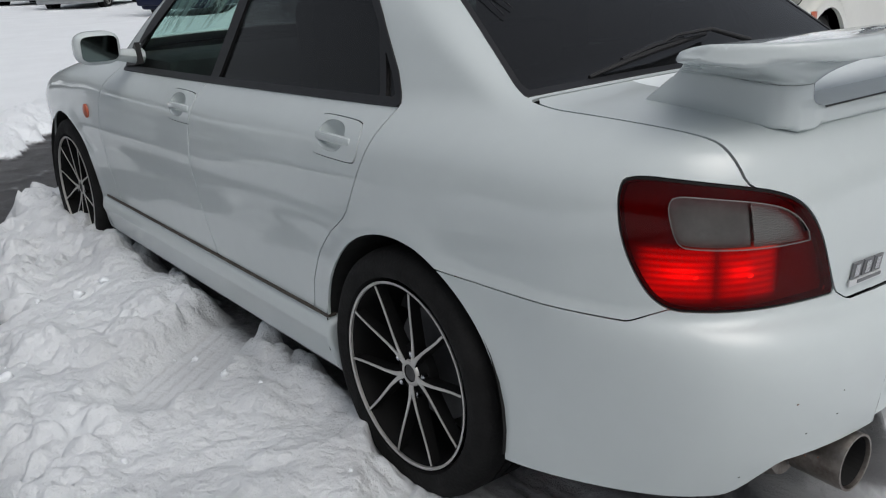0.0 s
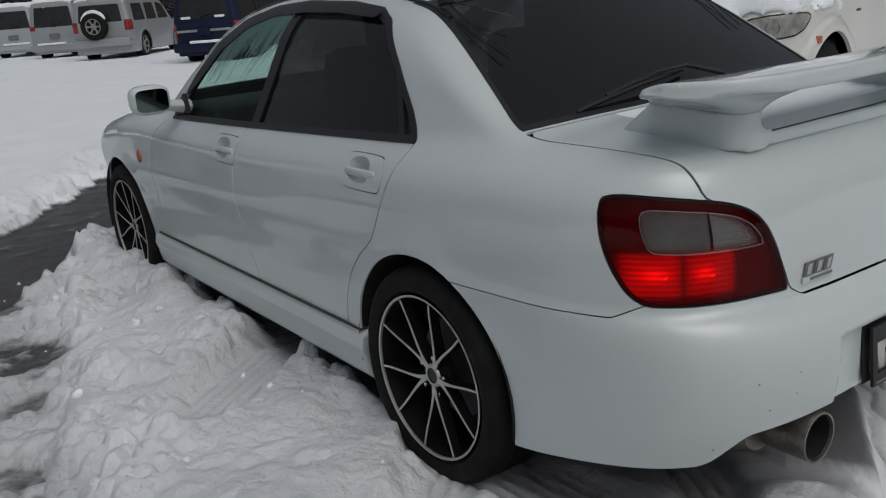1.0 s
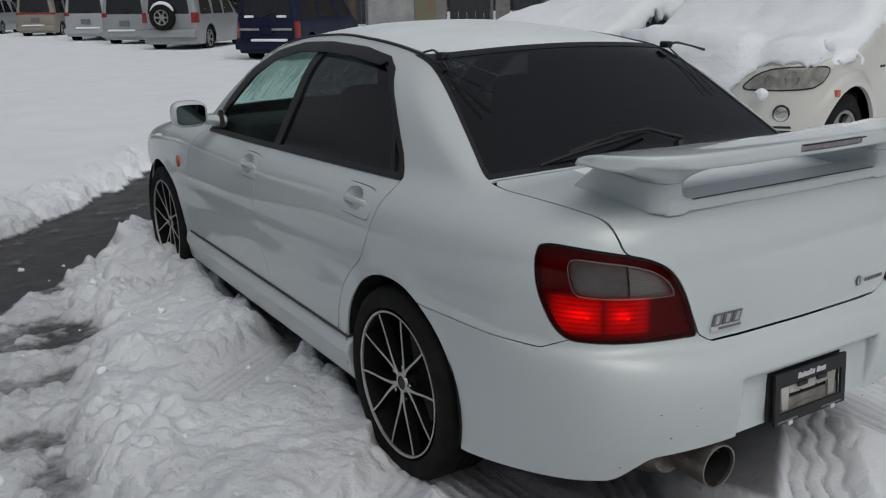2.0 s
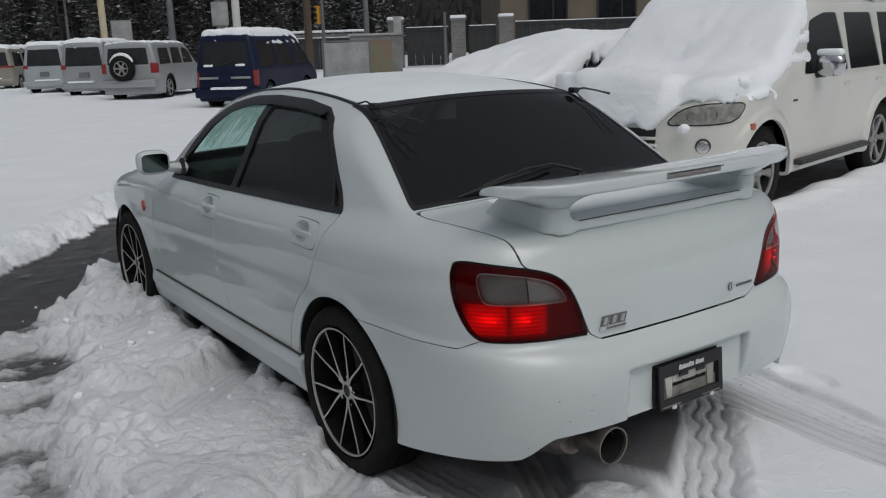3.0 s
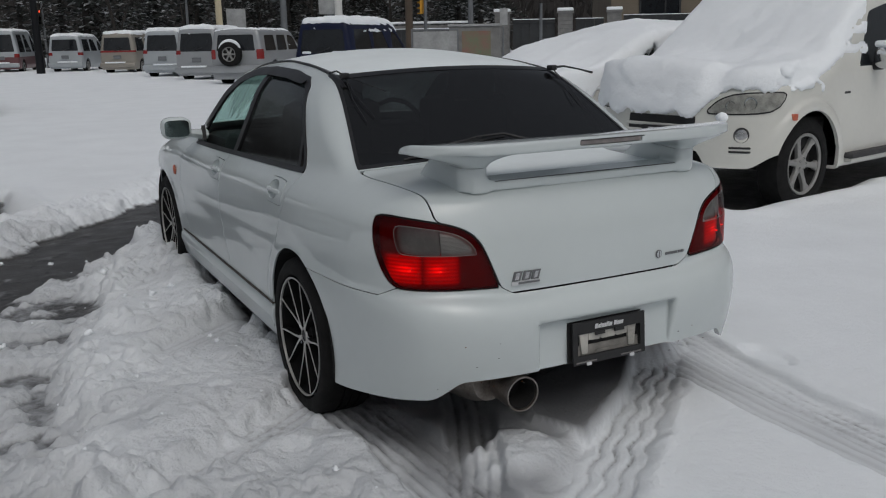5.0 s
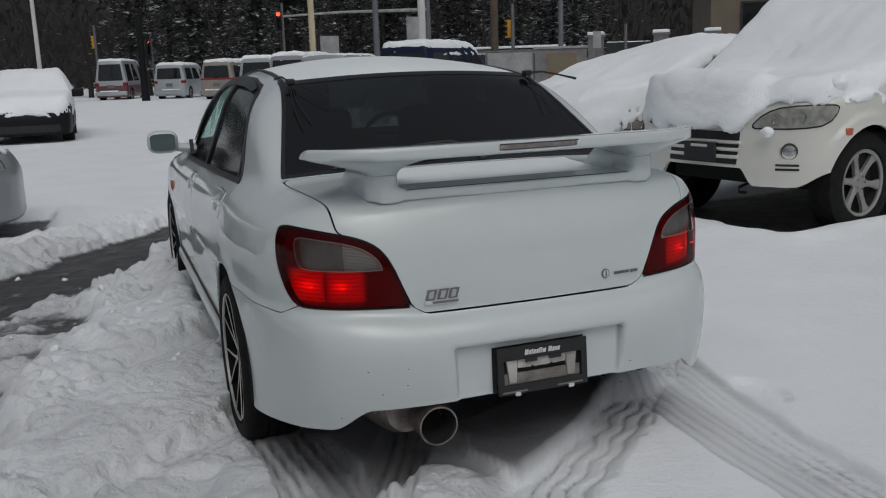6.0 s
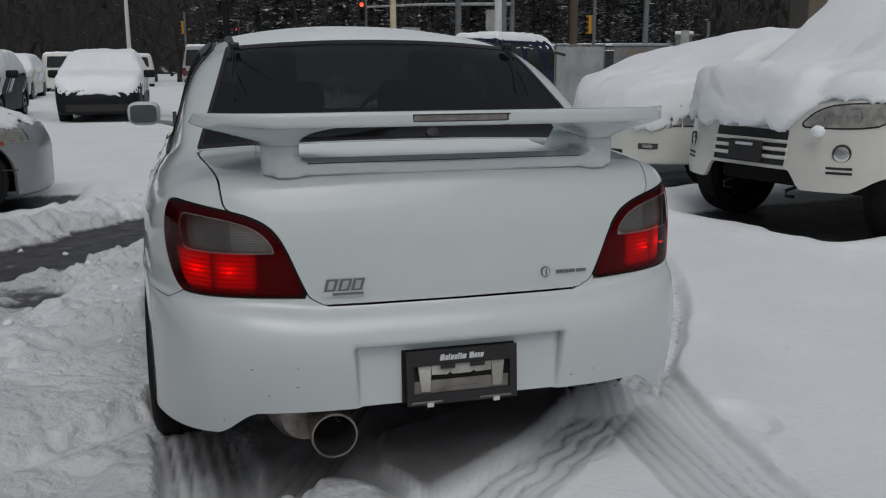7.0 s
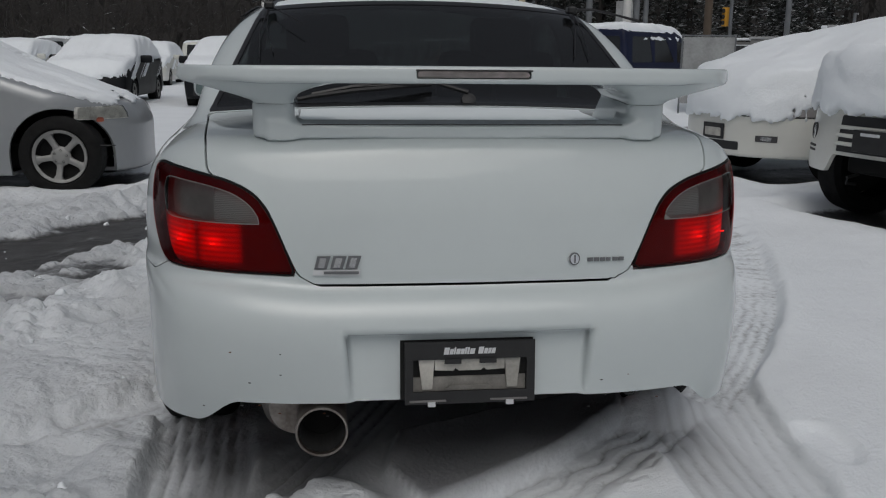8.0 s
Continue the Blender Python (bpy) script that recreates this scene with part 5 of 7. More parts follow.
STRIP = [(-9.0, -5.8), (-3.34, 1.70), (-1.94, 3.69), (-1.22, 4.70), (-0.40, 5.85), (0.65, 7.25), (3.0, 10.2), (9.0, 15.0)]
TRACKS = [  # line, half width, floor, tread height, waviness of the tread, dirt
    ([(-0.80, -4.0), (-0.70, -0.6), (-0.67, 0.0), (-0.69, 0.45), (-0.74, 1.05)], 0.130, 0.034, 1.5, 0.0, 0.75),
    ([(0.62, -4.0), (0.71, 0.0), (0.75, 0.5), (0.78, 1.05)], 0.118, 0.034, 0.50, 0.0, 0.38),
    ([(0.72, -3.0), (0.86, 0.0), (0.93, 0.46), (1.02, 0.90), (1.10, 1.15)], 0.085, 0.032, 0.45, 0.0, 0.26),
    ([(-1.35, -1.33), (-0.60, -0.50), (-0.15, -0.10), (0.28, 0.27), (0.62, 0.58)], 0.118, 0.034, 0.85, 1.0, 0.34),
    ([(-1.40, 1.66), (-1.12, 1.86), (-0.80, 2.10), (0.2, 2.75)], 0.125, 0.034, 0.12, 0.0, 0.45),
    ([(-1.75, 0.28), (-1.02, 0.77), (-0.74, 0.98)], 0.095, 0.028, 0.55, 0.0, 0.30),
    ([(0.85, 0.72), (1.22, 1.22), (1.56, 1.76), (1.79, 2.22), (2.15, 3.16), (2.40, 4.08), (2.5, 5.5), (2.2, 7.5)], 0.110, 0.028, 0.7, 0.35, 0.06),
    ([(-0.85, -0.45), (-0.52, 0.15), (-0.32, 0.55), (-0.15, 0.95)], 0.085, 0.034, 1.5, 0.0, 0.75),
]
SLAB = np.array([(-0.15, 0.53), (0.17, 0.67), (0.64, 0.83), (0.57, 0.63), (0.27, 0.33), (-0.10, 0.08), (-0.20, 0.28)])   # outline of the untouched snow
PARKED = []   # dry or bare ground under parked cars: centre, heading, half length, half width


def clumps(x, y, cell, seed):
    """Rounded clods of uneven size strewn over the plan: height from 0 to 1."""
    if seed not in NOISE_TABLES:
        NOISE_TABLES[seed] = np.random.RandomState(seed).rand(256, 256)
    tab = NOISE_TABLES[seed]
    u = x / cell + 0.55 * (lattice_noise(x, y, cell * 0.55, seed + 400) - 0.5)
    v = y / cell + 0.55 * (lattice_noise(x, y, cell * 0.55, seed + 401) - 0.5)
    i, j = np.floor(u).astype(int), np.floor(v).astype(int)
    out = np.zeros(x.shape)
    for di in (-1, 0, 1):
        for dj in (-1, 0, 1):
            a, b = (i + di) % 256, (j + dj) % 256
            px, py, r, h = tab[a, b], tab[b, a], tab[(a + 91) % 256, b], tab[a, (b + 57) % 256]
            d2 = (u - i - di - px) ** 2 + (v - j - dj - py) ** 2
            out = np.maximum(out, (0.25 + 0.75 * h) * np.clip(1 - d2 / (0.40 + 0.50 * r) ** 2, 0, 1) ** 0.7)
    return out


def snow_field(x, y):
    """Height of the snow's surface, and how far dirt and painted shade darken it."""
    base = 0.072 + 0.035 * (fractal(x, y, 1.7, 11, 3) - 0.5) + 0.007 * (fractal(x, y, 0.22, 15, 3) - 0.5)
    far = np.hypot(x, y - 1)
    base = base + 0.10 * (fractal(x, y, 6.0, 41, 3) - 0.5) * step(6, 14, far)
    dirt_shade = 0.03 * fractal(x, y, 0.9, 13, 3)
    # churned snow on the near side of the car: a trodden, slushy margin and a heaped bank beside the wheels
    left = step(-0.40, -0.70, x) * step(6.2, 4.6, y) * step(-6.5, -4.0, x)
    lump = fractal(x, y, 0.36, 21, 4, 0.55)
    clod = clumps(x, y, 0.115, 31)
    bits = clumps(x, y, 0.056, 33)
    big = clumps(x, y, 0.27, 35)
    rim_x = np.interp(y, [-1.5, 0.3, 1.7, 2.9, 3.8, 4.45, 5.0], [-2.1, -1.80, -1.55, -1.42, -1.22, -0.98, -0.85])
    heap = step(-0.16, 0.12, x - rim_x + 0.35 * (lump - 0.5) + 0.10 * (clod - 0.5)) * step(5.0, 4.5, y)
    wet = 0.020 + 0.09 * np.clip(lump - 0.40, 0, 1) + (0.026 * clod + 0.016 * bits) * step(0.38, 0.62, lump) + 0.006 * bits
    crest = np.exp(-((x + 0.90) / 0.13) ** 2) * step(1.9, 2.7, y)
    loose = step(0.38, 0.58, fractal(x, y, 0.55, 37, 3))
    bank_z = 0.066 + 0.080 * (lump - 0.35) + 0.050 * crest * (0.6 + 0.8 * lump) + 0.040 * big + (0.036 * clod + 0.020 * bits) * loose + 0.014 * clod + 0.010 * bits
    z = base * (1 - left) + left * (wet * (1 - heap) + np.maximum(bank_z, 0.02) * heap)
    worn = fractal(x, y, 0.26, 51, 4, 0.6)
    sl = left * (1 - heap) * step(-0.2, 0.3, y)
    hole = sl * step(0.545, 0.64, worn) * step(4.6, 4.0, y) * step(-3.2, -2.6, x)
    z = z * (1 - 0.66 * hole)
    dirt_shade = np.maximum(dirt_shade, left * ((1 - heap) * (0.38 + 0.6 * np.clip(worn - 0.40, 0, 0.4)) + heap * (0.19 + 0.50 * np.clip(fractal(x, y, 0.5, 57, 3) - 0.42, 0, 1))))
    dirt_shade = np.maximum(dirt_shade, 0.62 * hole)
    # darker again level with and behind the tail, and beside the rear wheel
    dirt_shade = dirt_shade + 0.20 * left * step(1.0, 0.1, y)
    dirt_shade = np.maximum(dirt_shade, left * 0.30 * step(0.85, 0.3, np.hypot((x + 1.15) / 0.8, (y - 0.7) / 1.1)) * (0.5 + fractal(x, y, 0.45, 59, 3)))
    # the bare wheel lane
    d, a, sd = seg_dist(x, y, STRIP)
    edge = 0.385 + 0.18 * (fractal(x, y, 0.5, 61, 4) - 0.5) + 0.22 * (fractal(x, y, 0.13, 71, 3) - 0.5)
    lane = step(edge + 0.05, edge - 0.05, d)
    z = z * (1 - lane) + lane * 0.012 * np.clip(fractal(x, y, 0.12, 81, 3) - 0.60, 0, 1) * 4
    bank = np.exp(-((d - edge - 0.28) / 0.26) ** 2) * step(0, 0.1, sd) * (0.03 + 0.12 * np.clip(fractal(x, y, 0.25, 91, 4) - 0.3, 0, 1) + 0.03 * big + 0.026 * clod + 0.010 * bits)
    z = z + bank * (1 - lane) * step(9, 5, np.abs(y - 3.5))
    # wheel tracks
    for i, (pts, hw, floor, tread, wave, soil) in enumerate(TRACKS):
        d, a, sd = seg_dist(x, y, pts)
        rough = float(pts[0][0] < -1.3)
        wob = 0.003 * np.sin(a * 17 + i) + 0.014 * (fractal(x, y, 0.10, 101 + i, 2) - 0.5)
        m = step(hw + 0.022 + 0.045 * rough, hw - 0.012 - 0.035 * rough, d + wob + 0.05 * rough * (clod - 0.4)) * step(0, 0.08 + 0.18 * rough, a)
        zig = sd + wave * (0.010 * np.sin(a * 2 * math.pi / 0.21 + i) + 0.03 * (fractal(x, y, 0.12, 141 + i, 2) - 0.5))
        groove = (0.5 + 0.5 * np.cos(zig * 2 * math.pi / (0.056 if wave > 0.5 else 0.044))) ** (6 if wave > 0.5 else 3)
        rib = floor - 0.011 * tread * groove * (0.5 + fractal(x, y, 0.25, 131 + i, 2)) * (1.5 if wave > 0.5 else 1.0) + 0.012 * (fractal(x, y, 0.3, 161 + i, 2) - 0.3) + 0.006 * bits * (soil > 0.5)
        z = z * (1 - m) + np.minimum(z, np.maximum(rib, 0.002)) * m
        dirt_shade = np.maximum(dirt_shade, m * soil * (0.55 + 0.45 * groove) * (0.6 + 0.8 * fractal(x, y, 0.35, 181 + i, 2)))
        lip = np.exp(-((d - hw - 0.045) / 0.035) ** 2) * 0.014 * fractal(x, y, 0.14, 151 + i, 2)
        z = z + lip * (1 - m) * step(0, 0.08, a)
    # scraped, sooty snow below and behind the tail with the car's shade painted in, bare wet ground between the axles
    ax = np.abs(x)
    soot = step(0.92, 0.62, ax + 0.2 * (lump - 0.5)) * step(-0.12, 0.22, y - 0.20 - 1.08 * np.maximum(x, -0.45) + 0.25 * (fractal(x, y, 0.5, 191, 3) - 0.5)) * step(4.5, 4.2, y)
    dirt_shade = np.maximum(dirt_shade, soot * (0.80 + 0.5 * (fractal(x, y, 0.4, 195, 3) - 0.5)))
    under = step(0.80, 0.66, ax + 0.06 * (clod - 0.5) + 0.10 * (lump - 0.5)) * step(0.35, 0.9, y) * step(4.6, 4.2, y)
    floor = np.where(y > 1.35, 0.012 + 0.02 * np.clip(fractal(x, y, 0.3, 197, 3) - 0.5, 0, 1), 0.030)
    z = z * (1 - under) + np.minimum(z, floor) * under
    # smooth slab of untouched snow left standing between the wheel tracks behind the tail
    d = inside(x, y, SLAB) + 0.02 * (fractal(x, y, 0.12, 201, 2) - 0.5)
    m = step(-0.012, 0.022, d)
    z = z * (1 - m) + (0.088 + 0.012 * fractal(x, y, 0.4, 203, 2) + 0.012 * step(0.10, 0.0, d)) * m
    # soot and the tail's shade painted together, deepest towards the car
    dirt_shade = np.maximum(dirt_shade, m * (0.34 + 0.62 * step(-0.26, 0.10, y - 0.14 - 0.80 * x)) * (0.8 + 0.4 * fractal(x, y, 0.3, 209, 3)))
    # white heap pushed up beside it, and snow packed behind the far rear tyre
    m = step(1.15, 0.55, np.hypot((x + 0.38) / 0.20, (y - 0.10) / 0.17) + 0.5 * (fractal(x, y, 0.16, 207, 3) - 0.5))
    z = z + m * (0.022 + 0.022 * fractal(x, y, 0.10, 211, 3) + 0.014 * clod + 0.014 * bits)
    dirt_shade = dirt_shade * (1 - 0.6 * m)
    z = np.maximum(z, 0.14 * np.exp(-((x - 0.70) / 0.20) ** 2 - ((y - 0.70) / 0.11) ** 2) * (0.8 + 0.3 * clod))
    # footprint
    f = np.hypot((x - 1.11) / 0.08, (y - 0.38) / 0.14)
    z = z - 0.022 * step(1.2, 0.7, f)
    for (cx, cy, hd, hl, hw) in PARKED:
        c, s = math.cos(hd), math.sin(hd)
        lx, ly = (x - cx) * c + (y - cy) * s, -(x - cx) * s + (y - cy) * c
        q = np.maximum(np.abs(lx) - hw, np.abs(ly) - hl) + 0.25 * (fractal(x, y, 0.5, 171, 3) - 0.5)
        near = step(0.05, -0.12, q)
        z = z * (1 - near) + np.minimum(z, 0.004) * near
        z = z + 0.05 * np.exp(-((q - 0.15) / 0.16) ** 2)
    # snow bank heaped at the far edge of the yard
    d = seg_dist(x, y, [(7.0, 16.5), (10.5, 18.5), (14, 19.0), (20, 18.0)])[0]
    z = z + 0.45 * np.exp(-(d / 0.9) ** 2) * (0.5 + lattice_noise(x, y, 0.5, 5))
    churn = np.maximum(left, 0.9 * np.exp(-((seg_dist(x, y, STRIP)[0] - 0.6) / 0.4) ** 2) * step(9, 6, np.abs(y - 3.5)))
    churn = np.maximum(churn, step(1.3, 0.8, np.hypot((x + 0.38) / 0.20, (y - 0.10) / 0.17)))
    for pts, hw, _, _, _, _ in TRACKS:
        churn = churn * (1 - 0.85 * step(hw + 0.02, hw - 0.02, seg_dist(x, y, pts)[0]))
    return np.maximum(z, 0.0), np.clip(dirt_shade, 0, 1), churn


def spread(lo, hi, fine, reach, behind, ahead):
    """Grid lines: even from lo to hi, then wider and wider."""
    def run(grow):
        out, st = [0.0], fine
        while out[-1] < reach:
            st *= grow
            out.append(out[-1] + st)
        return np.array(out[1:])
    mid = np.arange(lo, hi, fine)
    return np.concatenate([lo - run(behind)[::-1], mid, mid[-1] + run(ahead)])


def lay_ground():
    xs, ys = spread(-3.0, 1.5, 0.0128, 1500, 1.035, 1.06), spread(-0.7, 4.9, 0.0128, 1500, 1.08, 1.03)
    X, Y = np.meshgrid(xs, ys, indexing="ij")
    Z, D, C = snow_field(X.ravel(), Y.ravel())
    n, m = X.shape
    V = np.stack([X.ravel(), Y.ravel(), Z], 1)
    I = np.arange(n * m).reshape(n, m)
    a, b, c, d = I[:-1, :-1].ravel(), I[1:, :-1].ravel(), I[1:, 1:].ravel(), I[:-1, 1:].ravel()
    T = np.concatenate([np.stack([a, b, c], 1), np.stack([a, c, d], 1)])
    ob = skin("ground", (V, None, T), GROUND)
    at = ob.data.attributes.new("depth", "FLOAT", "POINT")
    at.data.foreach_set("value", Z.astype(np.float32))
    at = ob.data.attributes.new("dirt_shade", "FLOAT", "POINT")
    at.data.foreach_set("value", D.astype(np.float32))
    at = ob.data.attributes.new("churn", "FLOAT", "POINT")
    at.data.foreach_set("value", C.astype(np.float32))
    tagged(ob, "churned and rutted snow over wet asphalt", "ground", kind="structure")


def snow_clods():
    """Loose lumps of snow thrown beside the car, as one heap of stuff."""
    rng = random.Random(5)
    bm = bmesh.new()
    spots = []
    for _ in range(60):
        if rng.random() < 0.96:
            x, y = rng.uniform(-2.4, -0.92), rng.uniform(-0.8, 4.4)
        else:
            a = rng.random()
            x, y = -2.6 + 3.2 * a + rng.uniform(-0.4, 0.4), 4.3 + 3.4 * a + rng.uniform(-0.3, 0.5)
        spots.append((x, y, 0.005 + 0.020 * rng.random() ** 2.4))
    A = np.array(spots)
    zs = snow_field(A[:, 0], A[:, 1])[0]
    ball = bmesh.new()
    bmesh.ops.create_icosphere(ball, subdivisions=2, radius=1)
    shape = [v.co.copy() for v in ball.verts]
    faces = [[v.index for v in f.verts] for f in ball.faces]
    ball.free()
    for (x, y, r), zz in zip(spots, zs):
        o = Vector((rng.uniform(0, 99), rng.uniform(0, 99), 0))
        turn = Euler((rng.uniform(0, 6), rng.uniform(0, 6), 0)).to_matrix()
        vs = [bm.verts.new(Vector((x, y, zz + 0.2 * r)) + turn @ (c * r * (0.8 + 0.75 * noise.noise(c * 1.5 + o)))) for c in shape]
        for f in faces:
            bm.faces.new([vs[k] for k in f])
    ob = part("snow_clods", bm, SNOW, None, "loose clods of snow beside the wheels")
    ob.data.polygons.foreach_set("use_smooth", np.ones(len(ob.data.polygons), bool))
    tagged(ob, category="snow", kind="stuff")


# ---- parked vehicles ----
def simple_wheel(parent, m, R, rimr, w, material, n=6):
    """Alloy wheel with n broad spokes; outer side towards -x."""
    wh = thing("wheel", "", "")
    wh.parent = parent
    wh.matrix_basis = m
    part("tyre", spun([(-w * 0.4, rimr), (-w * 0.5, rimr + 0.02), (-w * 0.5, R - 0.04), (-w * 0.38, R), (w * 0.38, R), (w * 0.5, R - 0.04), (w * 0.4, rimr)], 40), RUBBER, wh, "", True)
    part("rim_barrel", spun([(-w * 0.45, rimr + 0.004), (-w * 0.42, rimr - 0.012), (-w * 0.1, rimr - 0.03), (0, 0.0)], 40), VOID, wh)
    part("rim_lip", spun([(-w * 0.44, rimr + 0.004), (-w * 0.48, rimr), (-w * 0.44, rimr - 0.022), (-w * 0.38, rimr - 0.02)], 40), material, wh, "", True)
    part("hub", spun([(-w * 0.30, 0.078), (-w * 0.38, 0.060), (-w * 0.40, 0.030), (-w * 0.41, 0.0)], 24), material, wh, "", True)
    for i in range(5):
        a = 2 * math.pi * (i + 0.5) / 5
        part("wheel_nut", spun([(-w * 0.36, 0.0), (-w * 0.40, 0.010), (-w * 0.33, 0.011)], 8), DARK_GREY, wh).location = (0, 0.047 * math.cos(a), 0.047 * math.sin(a))
    for i in range(n):
        a = 2 * math.pi * i / n
        bm = bmesh.new()
        rows = []
        for r, hw, x in ((0.05, 0.034, -w * 0.35), (rimr * 0.45, 0.022, -w * 0.36), (rimr * 0.75, 0.024, -w * 0.39), (rimr - 0.012, 0.046, -w * 0.43)):
            c, s = math.cos(a), math.sin(a)
            rows.append([bm.verts.new((x + dx, r * c - dw * s, r * s + dw * c)) for dw, dx in ((-hw, 0.008), (-hw * 0.6, 0), (hw * 0.6, 0), (hw, 0.008), (hw, 0.035), (-hw, 0.035))])
        for p, q in zip(rows, rows[1:]):
            for k in range(6):
                bm.faces.new((p[k], p[(k + 1) % 6], q[(k + 1) % 6], q[k]))
        part("spoke", bm, material, wh, "", True)
    return wh


def vehicle(name, label, place, heading, shape, L, W, H, paint, belt, sides, h=0.05, snow=0.08, wheels=(0.8, 3.4), wr=0.33, alloy=ALLOY, spokes=6, rear=(), hood=None, snow_from=0.6,
            category="car", group="", seed=1, nose_round=0.5, wrap=0.0, front_glass=True, flare=0.0, tuck=0.04, lower=None, clearance=0.22, chin=None, ragged=1.0, lean=0.20):
    """A parked car, van or off-roader: x to its right, y forwards, its tail at y = 0. heading: degrees of its forward way from +y towards -x."""
    car_ = thing(name, label, category, group, m=pose(place[0], place[1], place[2] if len(place) > 2 else 0.0, 0, 0, heading))
    top = curve(shape, 0.05)
    half = W / 2

    def solid(x, y, z):
        ax = np.sqrt(x * x + 1e-5)
        side = ax - half + np.maximum(z - belt, 0) * lean + tuck * np.clip((0.55 - z) / 0.4, 0, 1.2) ** 2
        side = side + 0.10 * np.maximum((y - (L - 0.7)) / 0.7, 0) ** 2 + 0.05 * np.maximum((0.4 - y) / 0.4, 0) ** 2
        if flare:
            for yw in wheels:
                r = np.hypot(y - yw, z - wr)
                side = side - flare * step(wr + 0.17, wr + 0.12, r)
        roof = z - top(y) + 0.05 * (ax / half) ** 2
        tail = 0.04 + 0.10 * np.maximum(z - belt, 0) + 0.05 * (ax / half) ** 4 - y
        front = y - L + nose_round * 0.35 * (ax / half) ** 3 + 0.15 * np.maximum(z - 0.55, 0)
        f = smax(smax(side * 0.97, roof * 0.8, 0.10), smax(tail, front, 0.02), 0.09)
        return smax(f, clearance - z + 0.05 * step(L - 0.9, L - 0.2, y) * 0, 0.04)
    B = nets(solid, (-half - 0.12, -0.08, 0.12), (half + 0.12, L + 0.08, H + 0.06), h, 2)
    arch = np.maximum.reduce([wr + 0.055 - np.where(B[0][:, 2] > wr, np.hypot(B[0][:, 1] - yw, B[0][:, 2] - wr), np.abs(B[0][:, 1] - yw)) for yw in wheels])
    B = clip(B, -np.where(np.abs(B[0][:, 0]) > half * 0.55, arch, -1))
    if chin:
        B = clip(B, B[0][:, 2] - chin(B[0][:, 0], B[0][:, 1]))
    panes = []
    for y0, y1, dz in sides:      # side windows
        fld = lambda x, y, z: np.where(np.abs(x) > half * 0.55, np.minimum(np.minimum(y - y0 - 0.25 * (z - belt), y1 - 0.55 * np.maximum(z - belt, 0) * (y1 > L * 0.5) - y), np.minimum(z - belt - 0.03, top(y) - dz - z)), -1)
        g, B = split(B, fld, 0.0)
        panes.append(("side_window", g))
    if rear:
        zlo, zhi, wd = rear
        g, B = split(B, lambda x, y, z: np.where(y < 0.45, np.minimum(np.minimum(z - zlo, zhi - z), wd - 0.12 * (z - zlo) - np.abs(x)), -1), 0.0)
        panes.append(("rear_window", g))
    if front_glass:
        ya, yb = front_glass
        g, B = split(B, lambda x, y, z: np.where((y > ya) & (z > belt + 0.02), np.minimum(np.minimum(y - ya, yb - y), half - 0.16 - 0.18 * (z - belt) - np.abs(x)), -1), 0.0)
        panes.append(("windscreen", g))
    low = None
    if lower:
        low, B = split(B, lambda x, y, z: lower[0] - z, 0.0)
    skin("body", rim(B, 0.03), paint, car_)
    if lower:
        skin("lower_body", rim(low, 0.03), lower[1], car_)
    for nm, g in panes:
        if len(g[2]):
            if nm == "side_window":
                for sg in (-1, 1):
                    q = clip(g, sg * g[0][:, 0])
                    if len(q[2]):
                        skin(nm, rim(push(q, -0.008), 0.02), GLASS_FAR, car_)
            else:
                skin(nm, rim(push(g, -0.006), 0.02), GLASS_FAR, car_)
    part("underbody", boxed((0, L / 2, clearance + 0.14), (half * 0.72, L * 0.41, 0.10), 0.03), VOID, car_)
    proto = simple_wheel(car_, pose(-half + 0.13, wheels[0], wr), wr, wr * 0.655, 0.23, alloy, spokes)
    for yw in wheels:
        for sg in (-1, 1):
            if (yw, sg) != (wheels[0], -1):
                copy_thing(proto, pose(sg * (half - 0.13), yw, wr, 17 * yw, 0, 0 if sg < 0 else 180))
    cap = None
    if snow:
        def heap(x, y, z):
            t = snow * (0.55 + 0.9 * fractal(x + seed * 3.7, y, 0.9, 7 + seed, 3)) + 0.018 * (fractal(x + 0.8 * z, y + seed + 0.6 * z, 0.16, 9, 3) - 0.5)
            lifted = solid(x, y, z - t) + 0.035 - (wrap(x, y, z) if callable(wrap) else wrap) + 0.05 * (fractal(x, y + 2 * z, 0.22, 17 + seed, 3) - 0.5)
            return smax(smax(lifted, -solid(x, y, z) - 0.02, 0.015), (snow_from(x, y) if callable(snow_from) else snow_from) - z + 0.10 * (fractal(x, y, 0.25, 27 + seed, 2) - 0.5) + 0.10 * ragged * (fractal(x + z, y, 0.10, 29 + seed, 2) - 0.5), 0.02)
        C = nets(heap, (-half - 0.15, -0.12, 0.55 if callable(snow_from) else snow_from - 0.1), (half + 0.15, L + 0.15, H + snow * 1.6 + 0.1), min(h, 0.04), 1)
        cap = tagged(skin("snow_cover", (C[0], None, C[2]), SNOW), "thick fresh snow lying on the parked " + category, "snow", "snow on parked cars")
        cap.matrix_world = car_.matrix_world.copy()
    return car_, solid, cap


def surface_patch(solid, lo, hi, field, h=0.03):
    S_ = nets(solid, lo, hi, h, 2)
    return clip(S_, field(*S_[0].T))


